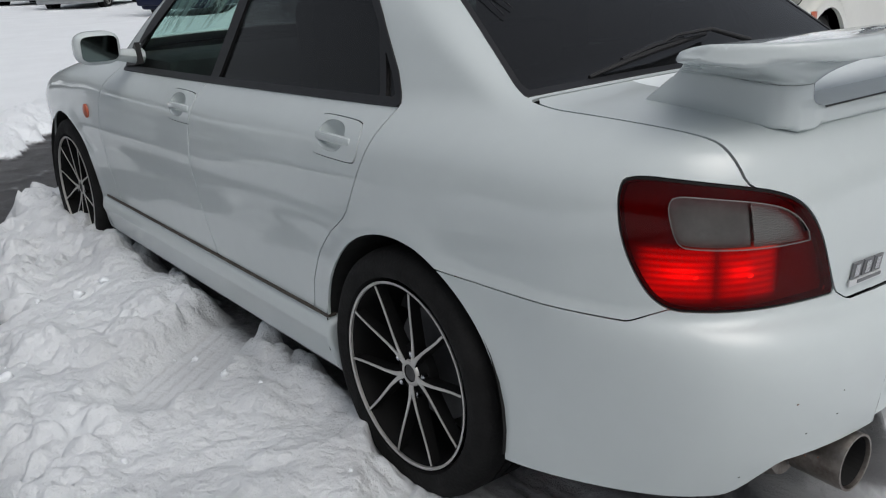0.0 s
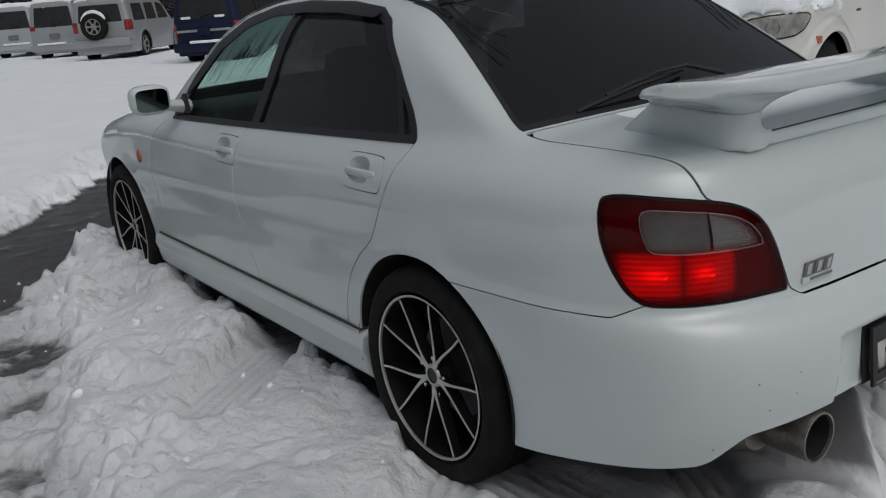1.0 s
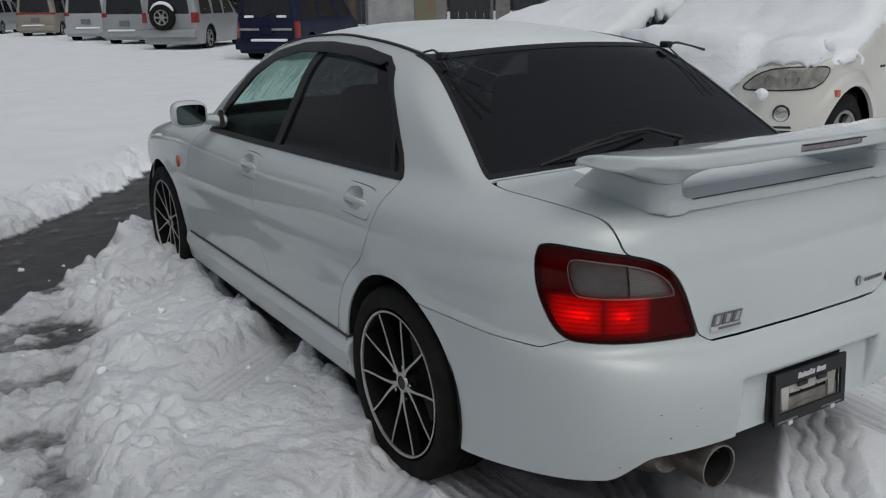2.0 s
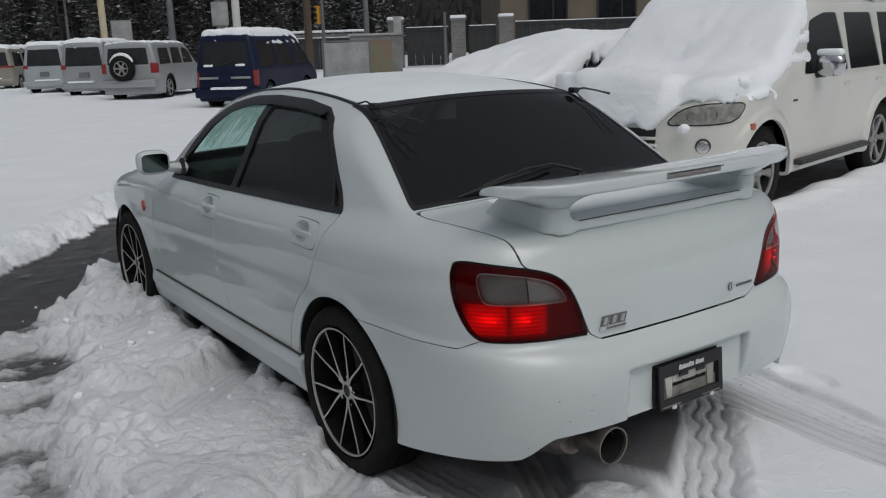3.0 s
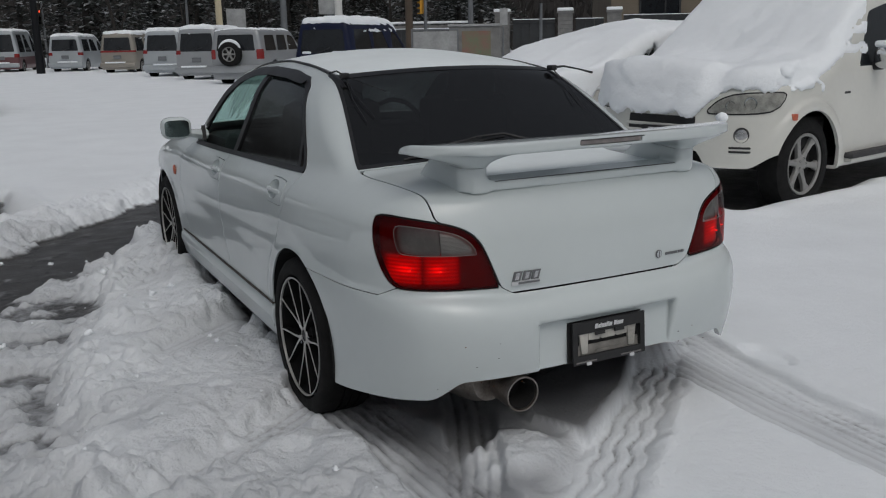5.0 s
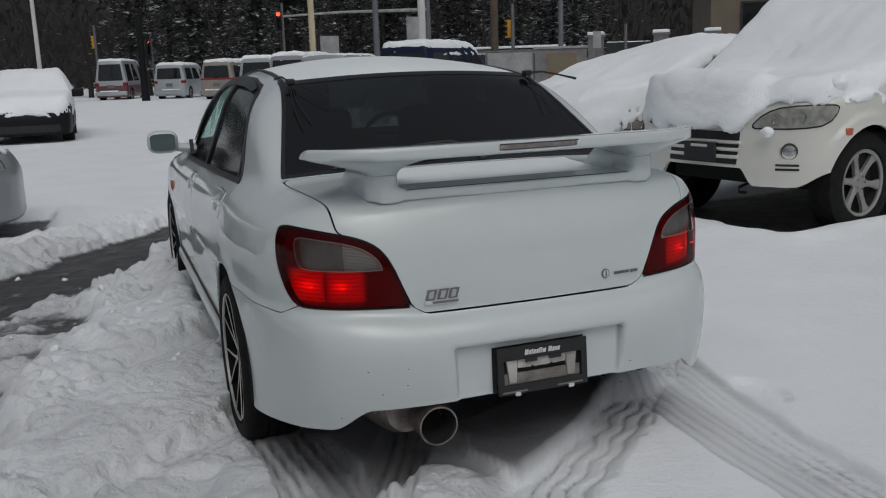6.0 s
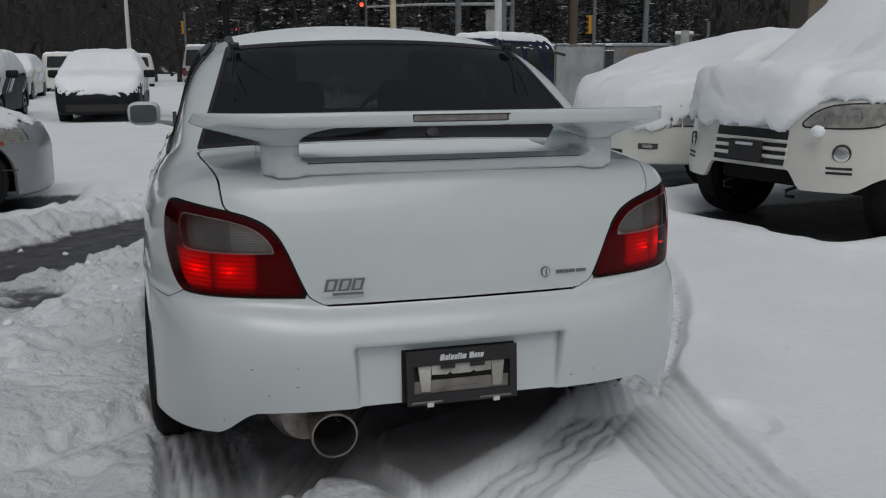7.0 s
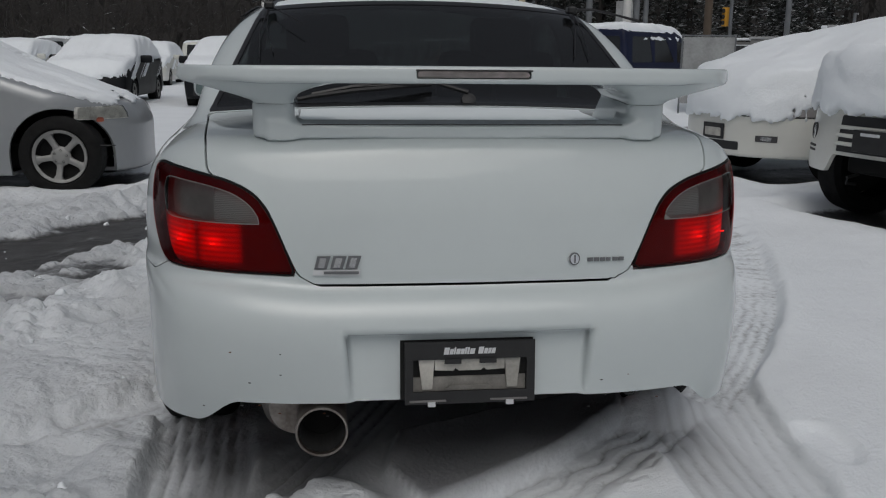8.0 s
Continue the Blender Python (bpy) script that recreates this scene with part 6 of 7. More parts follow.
def corner_lamp(car_, solid, L, half, name, material, y_lo, y_hi, x_lo, z_lo, z_hi, lift=0.006, h=0.03):
    for sg in (-1, 1):
        q = surface_patch(solid, (min(sg * x_lo, sg * (half + 0.1)), y_lo - 0.1, z_lo - 0.06), (max(sg * x_lo, sg * (half + 0.1)), y_hi + 0.1, z_hi + 0.06),
                          lambda x, y, z: np.minimum(np.minimum(y - y_lo, y_hi - y), np.minimum(np.minimum(z - z_lo, z_hi - z), sg * x - x_lo)), h)
        if len(q[2]):
            skin(name, rim(push(q, lift), 0.02), material, car_)


def van_shape(L, H, nose=0.95):
    return [(0, H - 0.10), (0.12, H - 0.02), (0.5, H), (L - 1.75, H), (L - 1.40, H - 0.10), (L - 0.75, nose + 0.20), (L - 0.45, nose), (L - 0.05, nose - 0.18), (L + 0.1, nose - 0.4)]


def car_shape(L, H):
    return [(0, 0.88), (0.12, 0.98), (0.55, 1.02), (1.20, H - 0.06), (1.75, H), (2.3, H - 0.02), (2.65, H - 0.10), (3.30, 0.98), (L - 0.5, 0.84), (L - 0.1, 0.72), (L + 0.1, 0.5)]


def van(name, label, x, y, heading, paint, H=1.92, L=4.45, W=1.70, seed=1, band=None, lamp=(0.86, 1.00), snow=0.13, lower=None, plate_c=POLE_GREY, lamp_w=0.24):
    v, solid, _ = vehicle(name, label, (x, y), heading, van_shape(L, H), L, W, H, paint, 1.02, [(0.30, 1.35, 0.22), (1.45, 2.55, 0.22), (2.66, 3.55, 0.24)], 0.055, snow, (0.85, 3.35), 0.33,
                          rear=(1.08, H - 0.22, W / 2 - 0.20), front_glass=(L - 1.35, L - 0.6), seed=seed, category="van", group="parked row of vans", snow_from=H - 0.30, lower=lower, ragged=1.6)
    half = W / 2
    corner_lamp(v, solid, L, half, "tail_lamp", RED_PLAIN, -0.05, 0.20, half - lamp_w, lamp[0], lamp[1])
    if band:
        q = surface_patch(solid, (-half, -0.1, 0.95), (half, 0.25, 1.12), lambda x, y, z: np.minimum(np.minimum(z - 1.00, 1.075 - z), half - 0.1 - np.abs(x)))
        skin("tail_band", rim(push(q, 0.008), 0.02), band, v, "band across the tail")
    bm = boxed((0, 0.02, 0.42), (half - 0.02, 0.10, 0.11), 0.05)
    part("bumper", bm, paint, v, "", True)
    part("plate", boxed((0, 0.0, 0.78), (0.17, 0.02, 0.085), 0.01), plate_c, v)
    bm = boxed((0.1 * (-1) ** seed, -0.03, 0.545), (half * 0.55, 0.09, 0.03), 0.025)
    part("bumper_snow", bm, SNOW, v, "snow lying on the bumper", True)
    part("wiper", tube(bmesh.new(), [(-0.1, -0.0, 1.10), (0.25, -0.01, 1.22)], 0.012, 6), BLACK, v)
    return v, solid


PARKED += [(5.45, 4.05, radians(101.4), 2.35, 0.86), (5.38, 6.50, radians(100), 2.05, 0.75), (-3.8, 6.32, radians(-90), 2.1, 0.7)]
lay_ground()
snow_clods()

van("high_roof_van", "tall grey and maroon van with a snowy roof", -0.3, 48.5, -18, PAINT_PALE, 2.15, 4.6, seed=3, lamp=(0.80, 0.98), lower=(0.82, PAINT_MAROON))
van("white_van", "white van with red tail lamps and a snowy roof", 2.5, 46.5, -24, PAINT_PALE, 1.85, seed=4, lamp=(0.86, 1.00))
van("beige_van", "beige van with a red band across the tail", 4.3, 41.8, -30, PAINT_BEIGE, 1.88, seed=5, band=RED_PLAIN, lamp=(1.0, 1.08))
van("pale_van", "pale silver van with snow on its roof", 5.15, 35.6, -32, PAINT_PALE, 1.92, seed=6, lamp=(0.98, 1.12))
van("grey_van", "silver-beige van with snow on its roof", 5.50, 31.0, -36, PAINT_SILVER, 1.93, seed=7, lamp=(0.98, 1.12))
bv, bsolid = van("blue_van", "dark blue van with a snowy roof", 6.25, 20.0, -48, PAINT_BLUE, 1.90, 4.5, 1.70, seed=8, lamp=(0.60, 0.98), snow=0.16, plate_c=PAINT_BLUE, lamp_w=0.12)
part("tail_strip", boxed((0, 0.0, 0.80), (0.70, 0.012, 0.028), 0.006), GALV, bv, "silver strip across the tail")
for lx in (-0.45, 0.42):
    part("snow_patch", boxed((lx, 0.045, 1.105), (0.13, 0.025, 0.03), 0.024), SNOW, bv, "snow on the window sill", True)

# silver off-roader with a spare wheel on its tail
so, ssolid, _ = vehicle("silver_offroader", "silver off-roader with a spare wheel on its tail", (5.75, 26.6), -40, [(0, 1.72), (0.15, 1.80), (2.6, 1.80), (2.9, 1.74), (3.5, 1.12), (4.4, 1.04), (4.7, 0.9), (4.8, 0.7)],
                        4.7, 1.82, 1.80, PAINT_SILVER, 1.08, [(0.35, 1.25, 0.2), (1.35, 2.2, 0.2), (2.28, 3.2, 0.2)], 0.05, 0.07, (1.0, 3.7), 0.38, rear=(1.12, 1.62, 0.66), front_glass=(2.95, 3.5), seed=9,
                        category="off-roader", group="parked row of vans", snow_from=1.2, flare=0.03)
corner_lamp(so, ssolid, 4.7, 0.91, "tail_lamp", RED_PLAIN, -0.05, 0.22, 0.70, 0.86, 1.16)
part("bumper", boxed((0, 0.0, 0.55), (0.88, 0.12, 0.12), 0.05), PAINT_SILVER, so, "", True)
simple_wheel(so, pose(-0.12, -0.10, 1.02, 0, 0, 90), 0.38, 0.225, 0.23, ALLOY, 6)
bm = bmesh.new()
tube(bm, [(-0.12 + 0.40 * math.cos(a), -0.10, 1.02 + 0.40 * math.sin(a)) for a in np.linspace(0.5, 2.7, 12)], [0.03, 0.05, 0.06, 0.07, 0.07, 0.075, 0.075, 0.07, 0.07, 0.06, 0.05, 0.03], 8)
part("wheel_snow", bm, SNOW, so, "snow on the spare wheel", True)

# big white off-roader across the lane, deep in snow
PL, PW, PH = 4.80, 1.88, 1.82
po, psolid, _ = vehicle("white_offroader", "white off-roader buried under deep fresh snow", (7.91, 4.51), 101.4,
                        [(0, PH - 0.10), (0.15, PH), (2.70, PH), (3.05, PH - 0.07), (3.40, 1.52), (3.78, 1.21), (4.0, 1.15), (4.40, 1.10), (4.62, 1.06), (4.78, 0.96), (4.86, 0.75), (4.95, 0.5)], PL, PW, PH, PAINT_CREAM, 1.12,
                        [(0.35, 1.32, 0.14), (1.38, 2.22, 0.14), (2.27, 3.32, 0.14)], 0.032, 0.15, (1.27, 4.05), 0.385, rear=(1.15, 1.65, 0.66), front_glass=(3.05, 3.75), seed=2, category="off-roader",
                        snow_from=lambda x, y: 0.79 + 0.20 * step(0.30, 0.52, -x) + 0.05 * step(0.45, 0.75, x) + 0.06 * step(4.5, 3.6, y) + 0.80 * step(3.20, 3.00, y) * step(0.60, 0.72, np.abs(x)), ragged=1.8, flare=0.035, spokes=6, nose_round=0.9, wrap=lambda x, y, z: 0.012 + 0.065 * step(4.3, 4.6, y) * step(0.52, 0.34, -x), clearance=0.30,
                        chin=lambda x, y: np.where(y > 3.6, 0.52 - 0.13 * step(0.36, 0.47, np.abs(x)) + 0.12 * step(0.74, 0.96, np.abs(x)), 0.0))
# lower front bumper with rounded corners
EYE_LINE = loop([(0.50, 0.832), (0.52, 0.855), (0.62, 0.925), (0.80, 0.972), (1.26, 0.985), (1.33, 0.965), (1.21, 0.850), (0.95, 0.824), (0.53, 0.822)], 1)
for sg in (-1, 1):
    lo_, hi_ = (min(sg * 0.40, sg * 1.05), 4.1, 0.76), (max(sg * 0.40, sg * 1.05), 4.95, 1.04)
    hl = thing("headlamp", "", "")
    hl.parent = po
    for nm, grow, up_, m_ in (("bezel", 0.012, 0.003, BLACK), ("reflector", 0.0, 0.006, HEADLAMP), ("lens", 0.0, 0.020, GLASS_CLEAR)):
        q = surface_patch(psolid, lo_, hi_, lambda x, y, z: inside(np.abs(x) + PL - y, z, EYE_LINE) + grow, 0.018)
        skin(nm, rim(push(q, up_), 0.004), m_, hl)
    for xx, zz, rr in ((0.60, 0.885, 0.036), (0.735, 0.905, 0.046)):
        ys = np.linspace(4.95, 4.2, 400)
        yy = float(ys[np.argmax(psolid(np.full(400, sg * xx), ys, np.full(400, zz)) < 0)])
        part("bowl", spun([(-0.010, 0.0), (-0.006, rr * 0.55), (0.006, rr), (0.010, rr * 1.08)], 24, "Y"), CHROME, hl, "round chromed bowl", True).matrix_basis = pose(sg * xx, yy + 0.004, zz, 0, 0, -sg * 30)
corner_lamp(po, psolid, PL, PW / 2, "side_marker", AMBER, 4.30, 4.36, 0.5, 0.765, 0.815, 0.006, 0.015)


def offroader_front():
    f = surface_patch(psolid, (-0.5, 4.5, 0.5), (0.5, 4.95, 0.95), lambda x, y, z: np.minimum(np.minimum(0.335 - np.abs(x), y - 4.5), np.minimum(z - 0.545, 0.79 - z)), 0.02)
    skin("grille", rim(push(f, 0.004), 0.01), BLACK, po, "black radiator grille")
    for zz in (0.600, 0.655, 0.710):
        pts = []
        for i in range(13):
            xx = -0.35 + 0.70 * i / 12
            ys = np.linspace(4.95, 4.3, 300)
            pts.append((xx, float(ys[np.argmax(psolid(np.full(300, xx), ys, np.full(300, zz)) < 0)]) + 0.008, zz))
        part("grille_bar", tube(bmesh.new(), pts, 0.014, 8, 1.0), PAINT_CREAM, po, "", True)
    part("plate_holder", boxed((-0.02, 4.835, 0.635), (0.155, 0.012, 0.072), 0.006), BLACK, po, "black dealer plate")
    part("plate_band", boxed((-0.02, 4.849, 0.680), (0.08, 0.003, 0.010)), DECAL_LIGHT, po)
    for sg in (-1, 1):
        xx, zz = sg * 0.70, 0.655
        ys = np.linspace(4.95, 4.2, 400)
        yy = float(ys[np.argmax(psolid(np.full(400, xx), ys, np.full(400, zz)) < 0)])
        e = 0.03
        gr = Vector([float(psolid(*[np.array([c]) for c in (xx + a_, yy + b_, zz)])[0] - psolid(*[np.array([c]) for c in (xx - a_, yy - b_, zz)])[0]) for a_, b_ in ((e, 0), (0, e))])
        tilt_ = pose(xx, yy - 0.002, zz, 0, 0, math.degrees(math.atan2(-gr.x, gr.y)))
        part("fog_lamp", spun([(-0.02, 0.0), (-0.005, 0.035), (0.004, 0.052), (0.012, 0.06), (-0.01, 0.062)], 28, "Y"), DARK_GREY, po, "round fog lamp", True).matrix_basis = tilt_
        part("fog_glass", spun([(0.012, 0.0), (0.009, 0.03), (0.004, 0.046)], 28, "Y"), LAMP_SILVER, po, "", True).matrix_basis = tilt_
        for k in (0, 1):
            q = surface_patch(psolid, (sg * 0.70 - 0.12, 4.2, 0.45), (sg * 0.70 + 0.12, 4.95, 0.62), lambda x, y, z: np.minimum(np.minimum(0.075 - np.abs(x - sg * 0.70), y - 4.48), 0.0085 - np.abs(z - 0.555 + 0.032 * k)), 0.012)
            skin("bumper_slot", rim(push(q, 0.003), 0.004), BLACK, po)
        # running board, door handles, mirror
        part("running_board", boxed((sg * 0.93, 2.62, 0.40), (0.085, 0.82, 0.025), 0.015), DARK_GREY, po, "dark running board", True)
        part("board_bracket", boxed((sg * 0.93, 2.62, 0.36), (0.06, 0.80, 0.02), 0.01), PAINT_CREAM, po)
        for yy in (2.30, 1.45):
            part("door_handle", boxed((sg * 0.935, yy, 1.02), (0.015, 0.075, 0.016), 0.008), PAINT_CREAM, po, "", True)
        part("side_badge", boxed((sg * 0.938, 3.48, 0.94), (0.004, 0.05, 0.010), 0.003), DARK_GREY, po)
        mh = nets(lambda x, y, z: ((np.abs(x - sg * 1.06) / 0.12) ** 3 + (np.abs(z - 1.22) / 0.10) ** 3 + (np.abs(y - 3.05) / 0.07) ** 3) ** (1 / 3) - 1, (sg * 1.06 - 0.15, 2.95, 1.1), (sg * 1.06 + 0.15, 3.15, 1.34), 0.016, 2)
        mi = thing("door_mirror", "", "")
        mi.parent = po
        skin("mirror_housing", mh, CHROME, mi, "chromed mirror housing")
        part("mirror_arm", tube(bmesh.new(), [(sg * 0.90, 3.05, 1.14), (sg * 1.02, 3.05, 1.15)], 0.035, 8), BLACK, mi)
        part("mirror_snow", boxed((sg * 1.05, 3.05, 1.33), (0.11, 0.06, 0.03), 0.028), SNOW, mi, "snow on the mirror", True)
        part("wheel_liner", boxed((sg * 0.70, 4.05, 0.62), (0.16, 0.40, 0.14), 0.05), VOID, po)
        part("wheel_liner", boxed((sg * 0.70, 1.27, 0.62), (0.16, 0.40, 0.14), 0.05), VOID, po)
    part("parking_mirror", nets_ball((-0.86, 4.35, 1.14), (0.07, 0.085, 0.06)), SNOW, po, "snow-capped wing mirror", True)
    part("mirror_stalk", tube(bmesh.new(), [(-0.80, 4.42, 1.02), (-0.84, 4.47, 1.05), (-0.86, 4.42, 1.10)], 0.012, 6), BLACK, po)
    bm = nets_ball((-0.60, 4.78, 0.80), (0.05, 0.045, 0.04))
    part("snow_lump", bm, SNOW, po, "", True)
    for sg in (-1, 1):
        part("tow_hook", tube(bmesh.new(), [(sg * 0.30, 4.60, 0.38), (sg * 0.30, 4.70, 0.36), (sg * 0.30, 4.70, 0.32), (sg * 0.30, 4.62, 0.31)], 0.012, 6), BLACK, po)


offroader_front()

# white saloon beyond it, parked alongside and wholly snowed in
ws_, wsolid, _ = vehicle("snowed_in_saloon", "cream white saloon wholly covered by deep snow", (7.57, 6.88, 0.06), 100, [(0, 1.05), (0.15, 1.26), (0.5, 1.37), (1.1, 1.40), (1.9, 1.37), (2.45, 1.33), (3.2, 1.20), (3.85, 0.97), (4.2, 0.86), (4.4, 0.72), (4.6, 0.5)], 4.45, 1.74, 1.40, PAINT_CREAM, 0.95, [(1.0, 1.95, 0.05), (2.0, 3.2, 0.05)], 0.036, 0.17,
                         (0.95, 3.55), 0.31, rear=(1.0, 1.25, 0.6), front_glass=(2.6, 3.6), seed=12, wrap=lambda x, y, z: 0.03 + 0.04 * step(3.8, 4.2, y),
                         snow_from=lambda x, y: 0.58 + 0.62 * step(3.25, 3.05, y) * step(0.60, 0.70, np.abs(x)), nose_round=1.5, clearance=0.24, ragged=2.6, lean=0.30)
for sg in (-1, 1):
    wm = thing("door_mirror", "", "")
    wm.parent = ws_
    part("mirror_housing", boxed((sg * 0.95, 2.42, 1.17), (0.11, 0.06, 0.075), 0.045), PAINT_CREAM, wm, "", True)
    part("mirror_snow", boxed((sg * 0.95, 2.42, 1.265), (0.10, 0.065, 0.035), 0.032), SNOW, wm, "snow on the mirror", True)
corner_lamp(ws_, wsolid, 4.45, 0.87, "headlamp", BLACK, 3.9, 4.6, 0.40, 0.600, 0.70, 0.004, 0.02)
corner_lamp(ws_, wsolid, 4.45, 0.87, "headlamp_glass", LAMP_RIBS, 3.92, 4.6, 0.42, 0.612, 0.69, 0.010, 0.02)


def bumper_patch(name, x0, x1, z0, z1, lift, material, label=""):
    q = surface_patch(wsolid, (x0 - 0.05, 3.9, z0 - 0.05), (x1 + 0.05, 4.6, z1 + 0.05), lambda x, y, z: np.minimum(np.minimum(x - x0, x1 - x), np.minimum(z - z0, z1 - z)), 0.014)
    skin(name, rim(push(q, lift), 0.006), material, ws_, label)


bumper_patch("air_intake", -0.40, 0.40, 0.300, 0.375, 0.003, BLACK, "black lower air intake")
bumper_patch("plate_holder", -0.24, 0.06, 0.385, 0.525, 0.012, BLACK, "empty black plate holder")
bumper_patch("plate_backing", -0.205, 0.025, 0.41, 0.485, 0.017, CREAM_PLASTIC)
bumper_patch("bumper_seam", -0.8, 0.8, 0.283, 0.290, 0.002, DARK_GREY)
bumper_patch("fog_lamp", -0.68, -0.54, 0.385, 0.440, 0.004, DARK_GREY, "small oval fog lamp")
bumper_patch("fog_glass", -0.645, -0.575, 0.395, 0.430, 0.008, LAMP_SILVER)

# silver saloon nose on the other side of the lane
sv, svs, _ = vehicle("silver_saloon", "silver saloon with five-spoke wheels and snow on its bonnet", (-6.12, 6.25, 0.04), -90, car_shape(4.24, 1.42), 4.24, 1.72, 1.42, PAINT_SILVER, 0.93, [(1.0, 1.95, 0.14), (2.0, 2.95, 0.14)], 0.03, 0.075,
                     (0.92, 3.70), 0.315, rear=(1.0, 1.3, 0.6), front_glass=(2.6, 3.3), seed=14, snow_from=0.72, nose_round=1.5, spokes=5, clearance=0.16)
corner_lamp(sv, svs, 4.24, 0.86, "headlamp", GLASS_CLEAR, 3.84, 4.6, 0.45, 0.60, 0.69, 0.014, 0.02)
corner_lamp(sv, svs, 4.24, 0.86, "headlamp_bowl", HEADLAMP, 3.82, 4.6, 0.45, 0.595, 0.695, 0.004, 0.02)
corner_lamp(sv, svs, 4.24, 0.86, "side_marker", AMBER, 3.96, 4.005, 0.5, 0.575, 0.612, 0.006, 0.015)
for sg in (-1, 1):
    part("bumper_seam", boxed((sg * 0.795, 4.05, 0.40), (0.012, 0.07, 0.003)), DARK_GREY, sv)

# snowed-in cars farther up the yard
for i, (x, y, hd, paint, H) in enumerate(((-2.52, 21.7, 180, PAINT_DARK, 1.45), (-5.30, 21.9, 179, PAINT_DARK, 1.46), (-6.60, 34.0, 180, PAINT_CREAM, 1.45), (-9.8, 30, 176, PAINT_CREAM, 1.45))):
    sc, scs, _ = vehicle("snowed_in_car", ("black" if paint is PAINT_DARK else "white") + " car under a thick white cover of snow", (x, y), hd, [(0, 1.05), (0.2, 1.30), (0.7, H - 0.02), (1.6, H), (2.4, H - 0.06), (3.2, 1.0), (3.9, 0.90), (4.1, 0.72), (4.3, 0.5)], 4.15, 1.72, H, paint, 0.95,
            [(0.4, 1.6, 0.14), (1.7, 2.7, 0.14)], 0.06, 0.13, (0.75, 3.3), 0.31, rear=(1.0, 1.3, 0.6), front_glass=(2.4, 3.15), seed=20 + i, wrap=0.03, snow_from=0.60, group="snowed-in cars", lean=0.42)
    for sg in (-1, 1):
        part("door_mirror", boxed((sg * 0.98, 2.62, 1.02), (0.13, 0.06, 0.085), 0.045), PAINT_DARK if paint is PAINT_DARK else paint, sc, "", True)
    q = surface_patch(scs, (-0.7, 3.8, 0.2), (0.7, 4.4, 0.5), lambda x, y, z: np.minimum(0.62 - np.abs(x), np.minimum(z - 0.28, 0.42 - z)), 0.03)
    skin("air_intake", rim(push(q, 0.004), 0.01), BLACK, sc)
for i, (x, y, hd, paint) in enumerate(((-3.2, 45, 6, PAINT_CREAM), (-5.75, 38.6, 6, PAINT_CREAM), (-10.0, 31.5, -24, PAINT_SILVER), (-15, 34, 20, PAINT_PALE))):
    vehicle("tall_estate", "pale tall estate car with snow on its roof", (x, y), hd, [(0, 1.55), (0.15, 1.66), (2.4, 1.68), (2.8, 1.6), (3.4, 1.08), (4.2, 0.95), (4.5, 0.6)], 4.4, 1.74, 1.68, paint, 1.02, [(0.3, 1.2, 0.18), (1.3, 2.9, 0.18)], 0.07, 0.08,
            (0.85, 3.45), 0.34, rear=(1.06, 1.52, 0.62), front_glass=(2.8, 3.4), seed=30 + i, snow_from=1.2, category="car", group="parked cars at the back")


# ---- edge of the yard: fence, gate posts, building, poles, trees ----
def gate_post(x, y):
    p = thing("gate_post", "grey block gate post with a snow cap", "post", "gate posts", m=pose(x, y, 0, 0, 0, -38))
    for k in range(12):
        part("block", boxed((0, 0, 0.11 + 0.215 * k), (0.40 - 0.012 * (k % 2), 0.40 - 0.012 * (k % 2), 0.104), 0.012), CONCRETE, p)
    part("coping", boxed((0, 0, 2.63), (0.46, 0.46, 0.06), 0.02), CONCRETE, p)
    part("snow_cap", boxed((0, 0, 2.77), (0.44, 0.44, 0.09), 0.06), SNOW, p, "round cap of snow", True)
    return p


POSTS = [(25.1, 42.0), (28.2, 40.3), (30.6, 39.0)]
for q in POSTS:
    gate_post(*q)


def fence_run(x0, y0, x1, y1, hgt, label):
    d = Vector((x1 - x0, y1 - y0, 0))
    f = thing("fence", label, "fence", m=pose(x0, y0, 0, 0, 0, math.degrees(math.atan2(d.y, d.x))))
    n = max(2, int(d.length / 0.45))
    for i in range(n):
        part("board", boxed((d.length * (i + 0.5) / n, 0.02 * (i % 2), hgt / 2 + 0.15), (d.length / n / 2 - 0.008, 0.02, hgt / 2), 0.004), FENCE, f)
    for zz in (0.4, hgt):
        part("rail", boxed((d.length / 2, -0.04, zz), (d.length / 2, 0.025, 0.035), 0.006), FENCE, f)
    part("snow_line", boxed((d.length / 2, 0.0, hgt + 0.17), (d.length / 2, 0.035, 0.02), 0.012), SNOW, f)


fence_run(25.6, 41.7, 27.7, 40.6, 2.1, "dark sheet gate between block posts")
fence_run(28.7, 40.0, 30.1, 39.3, 2.1, "dark sheet gate between block posts")
fence_run(31.1, 38.8, 62.0, 22.0, 2.25, "long dark fence with a line of snow on top")
fence_run(16.0, 47.0, 24.6, 42.3, 1.7, "dark fence beside the gate")
ww = thing("block_wall", "low grey block wall with a snowy top", "wall", m=pose(17.5, 49.5, 0, 0, 0, -28))
for r in range(7):
    for c in range(14):
        part("block", boxed((0.30 + 0.60 * c + (0.3 if r % 2 else 0), 0, 0.15 + 0.30 * r), (0.292, 0.16, 0.142), 0.01), CONCRETE, ww)
part("snow_cap", boxed((4.3, 0, 2.24), (4.3, 0.2, 0.07), 0.05), SNOW, ww, "", True)

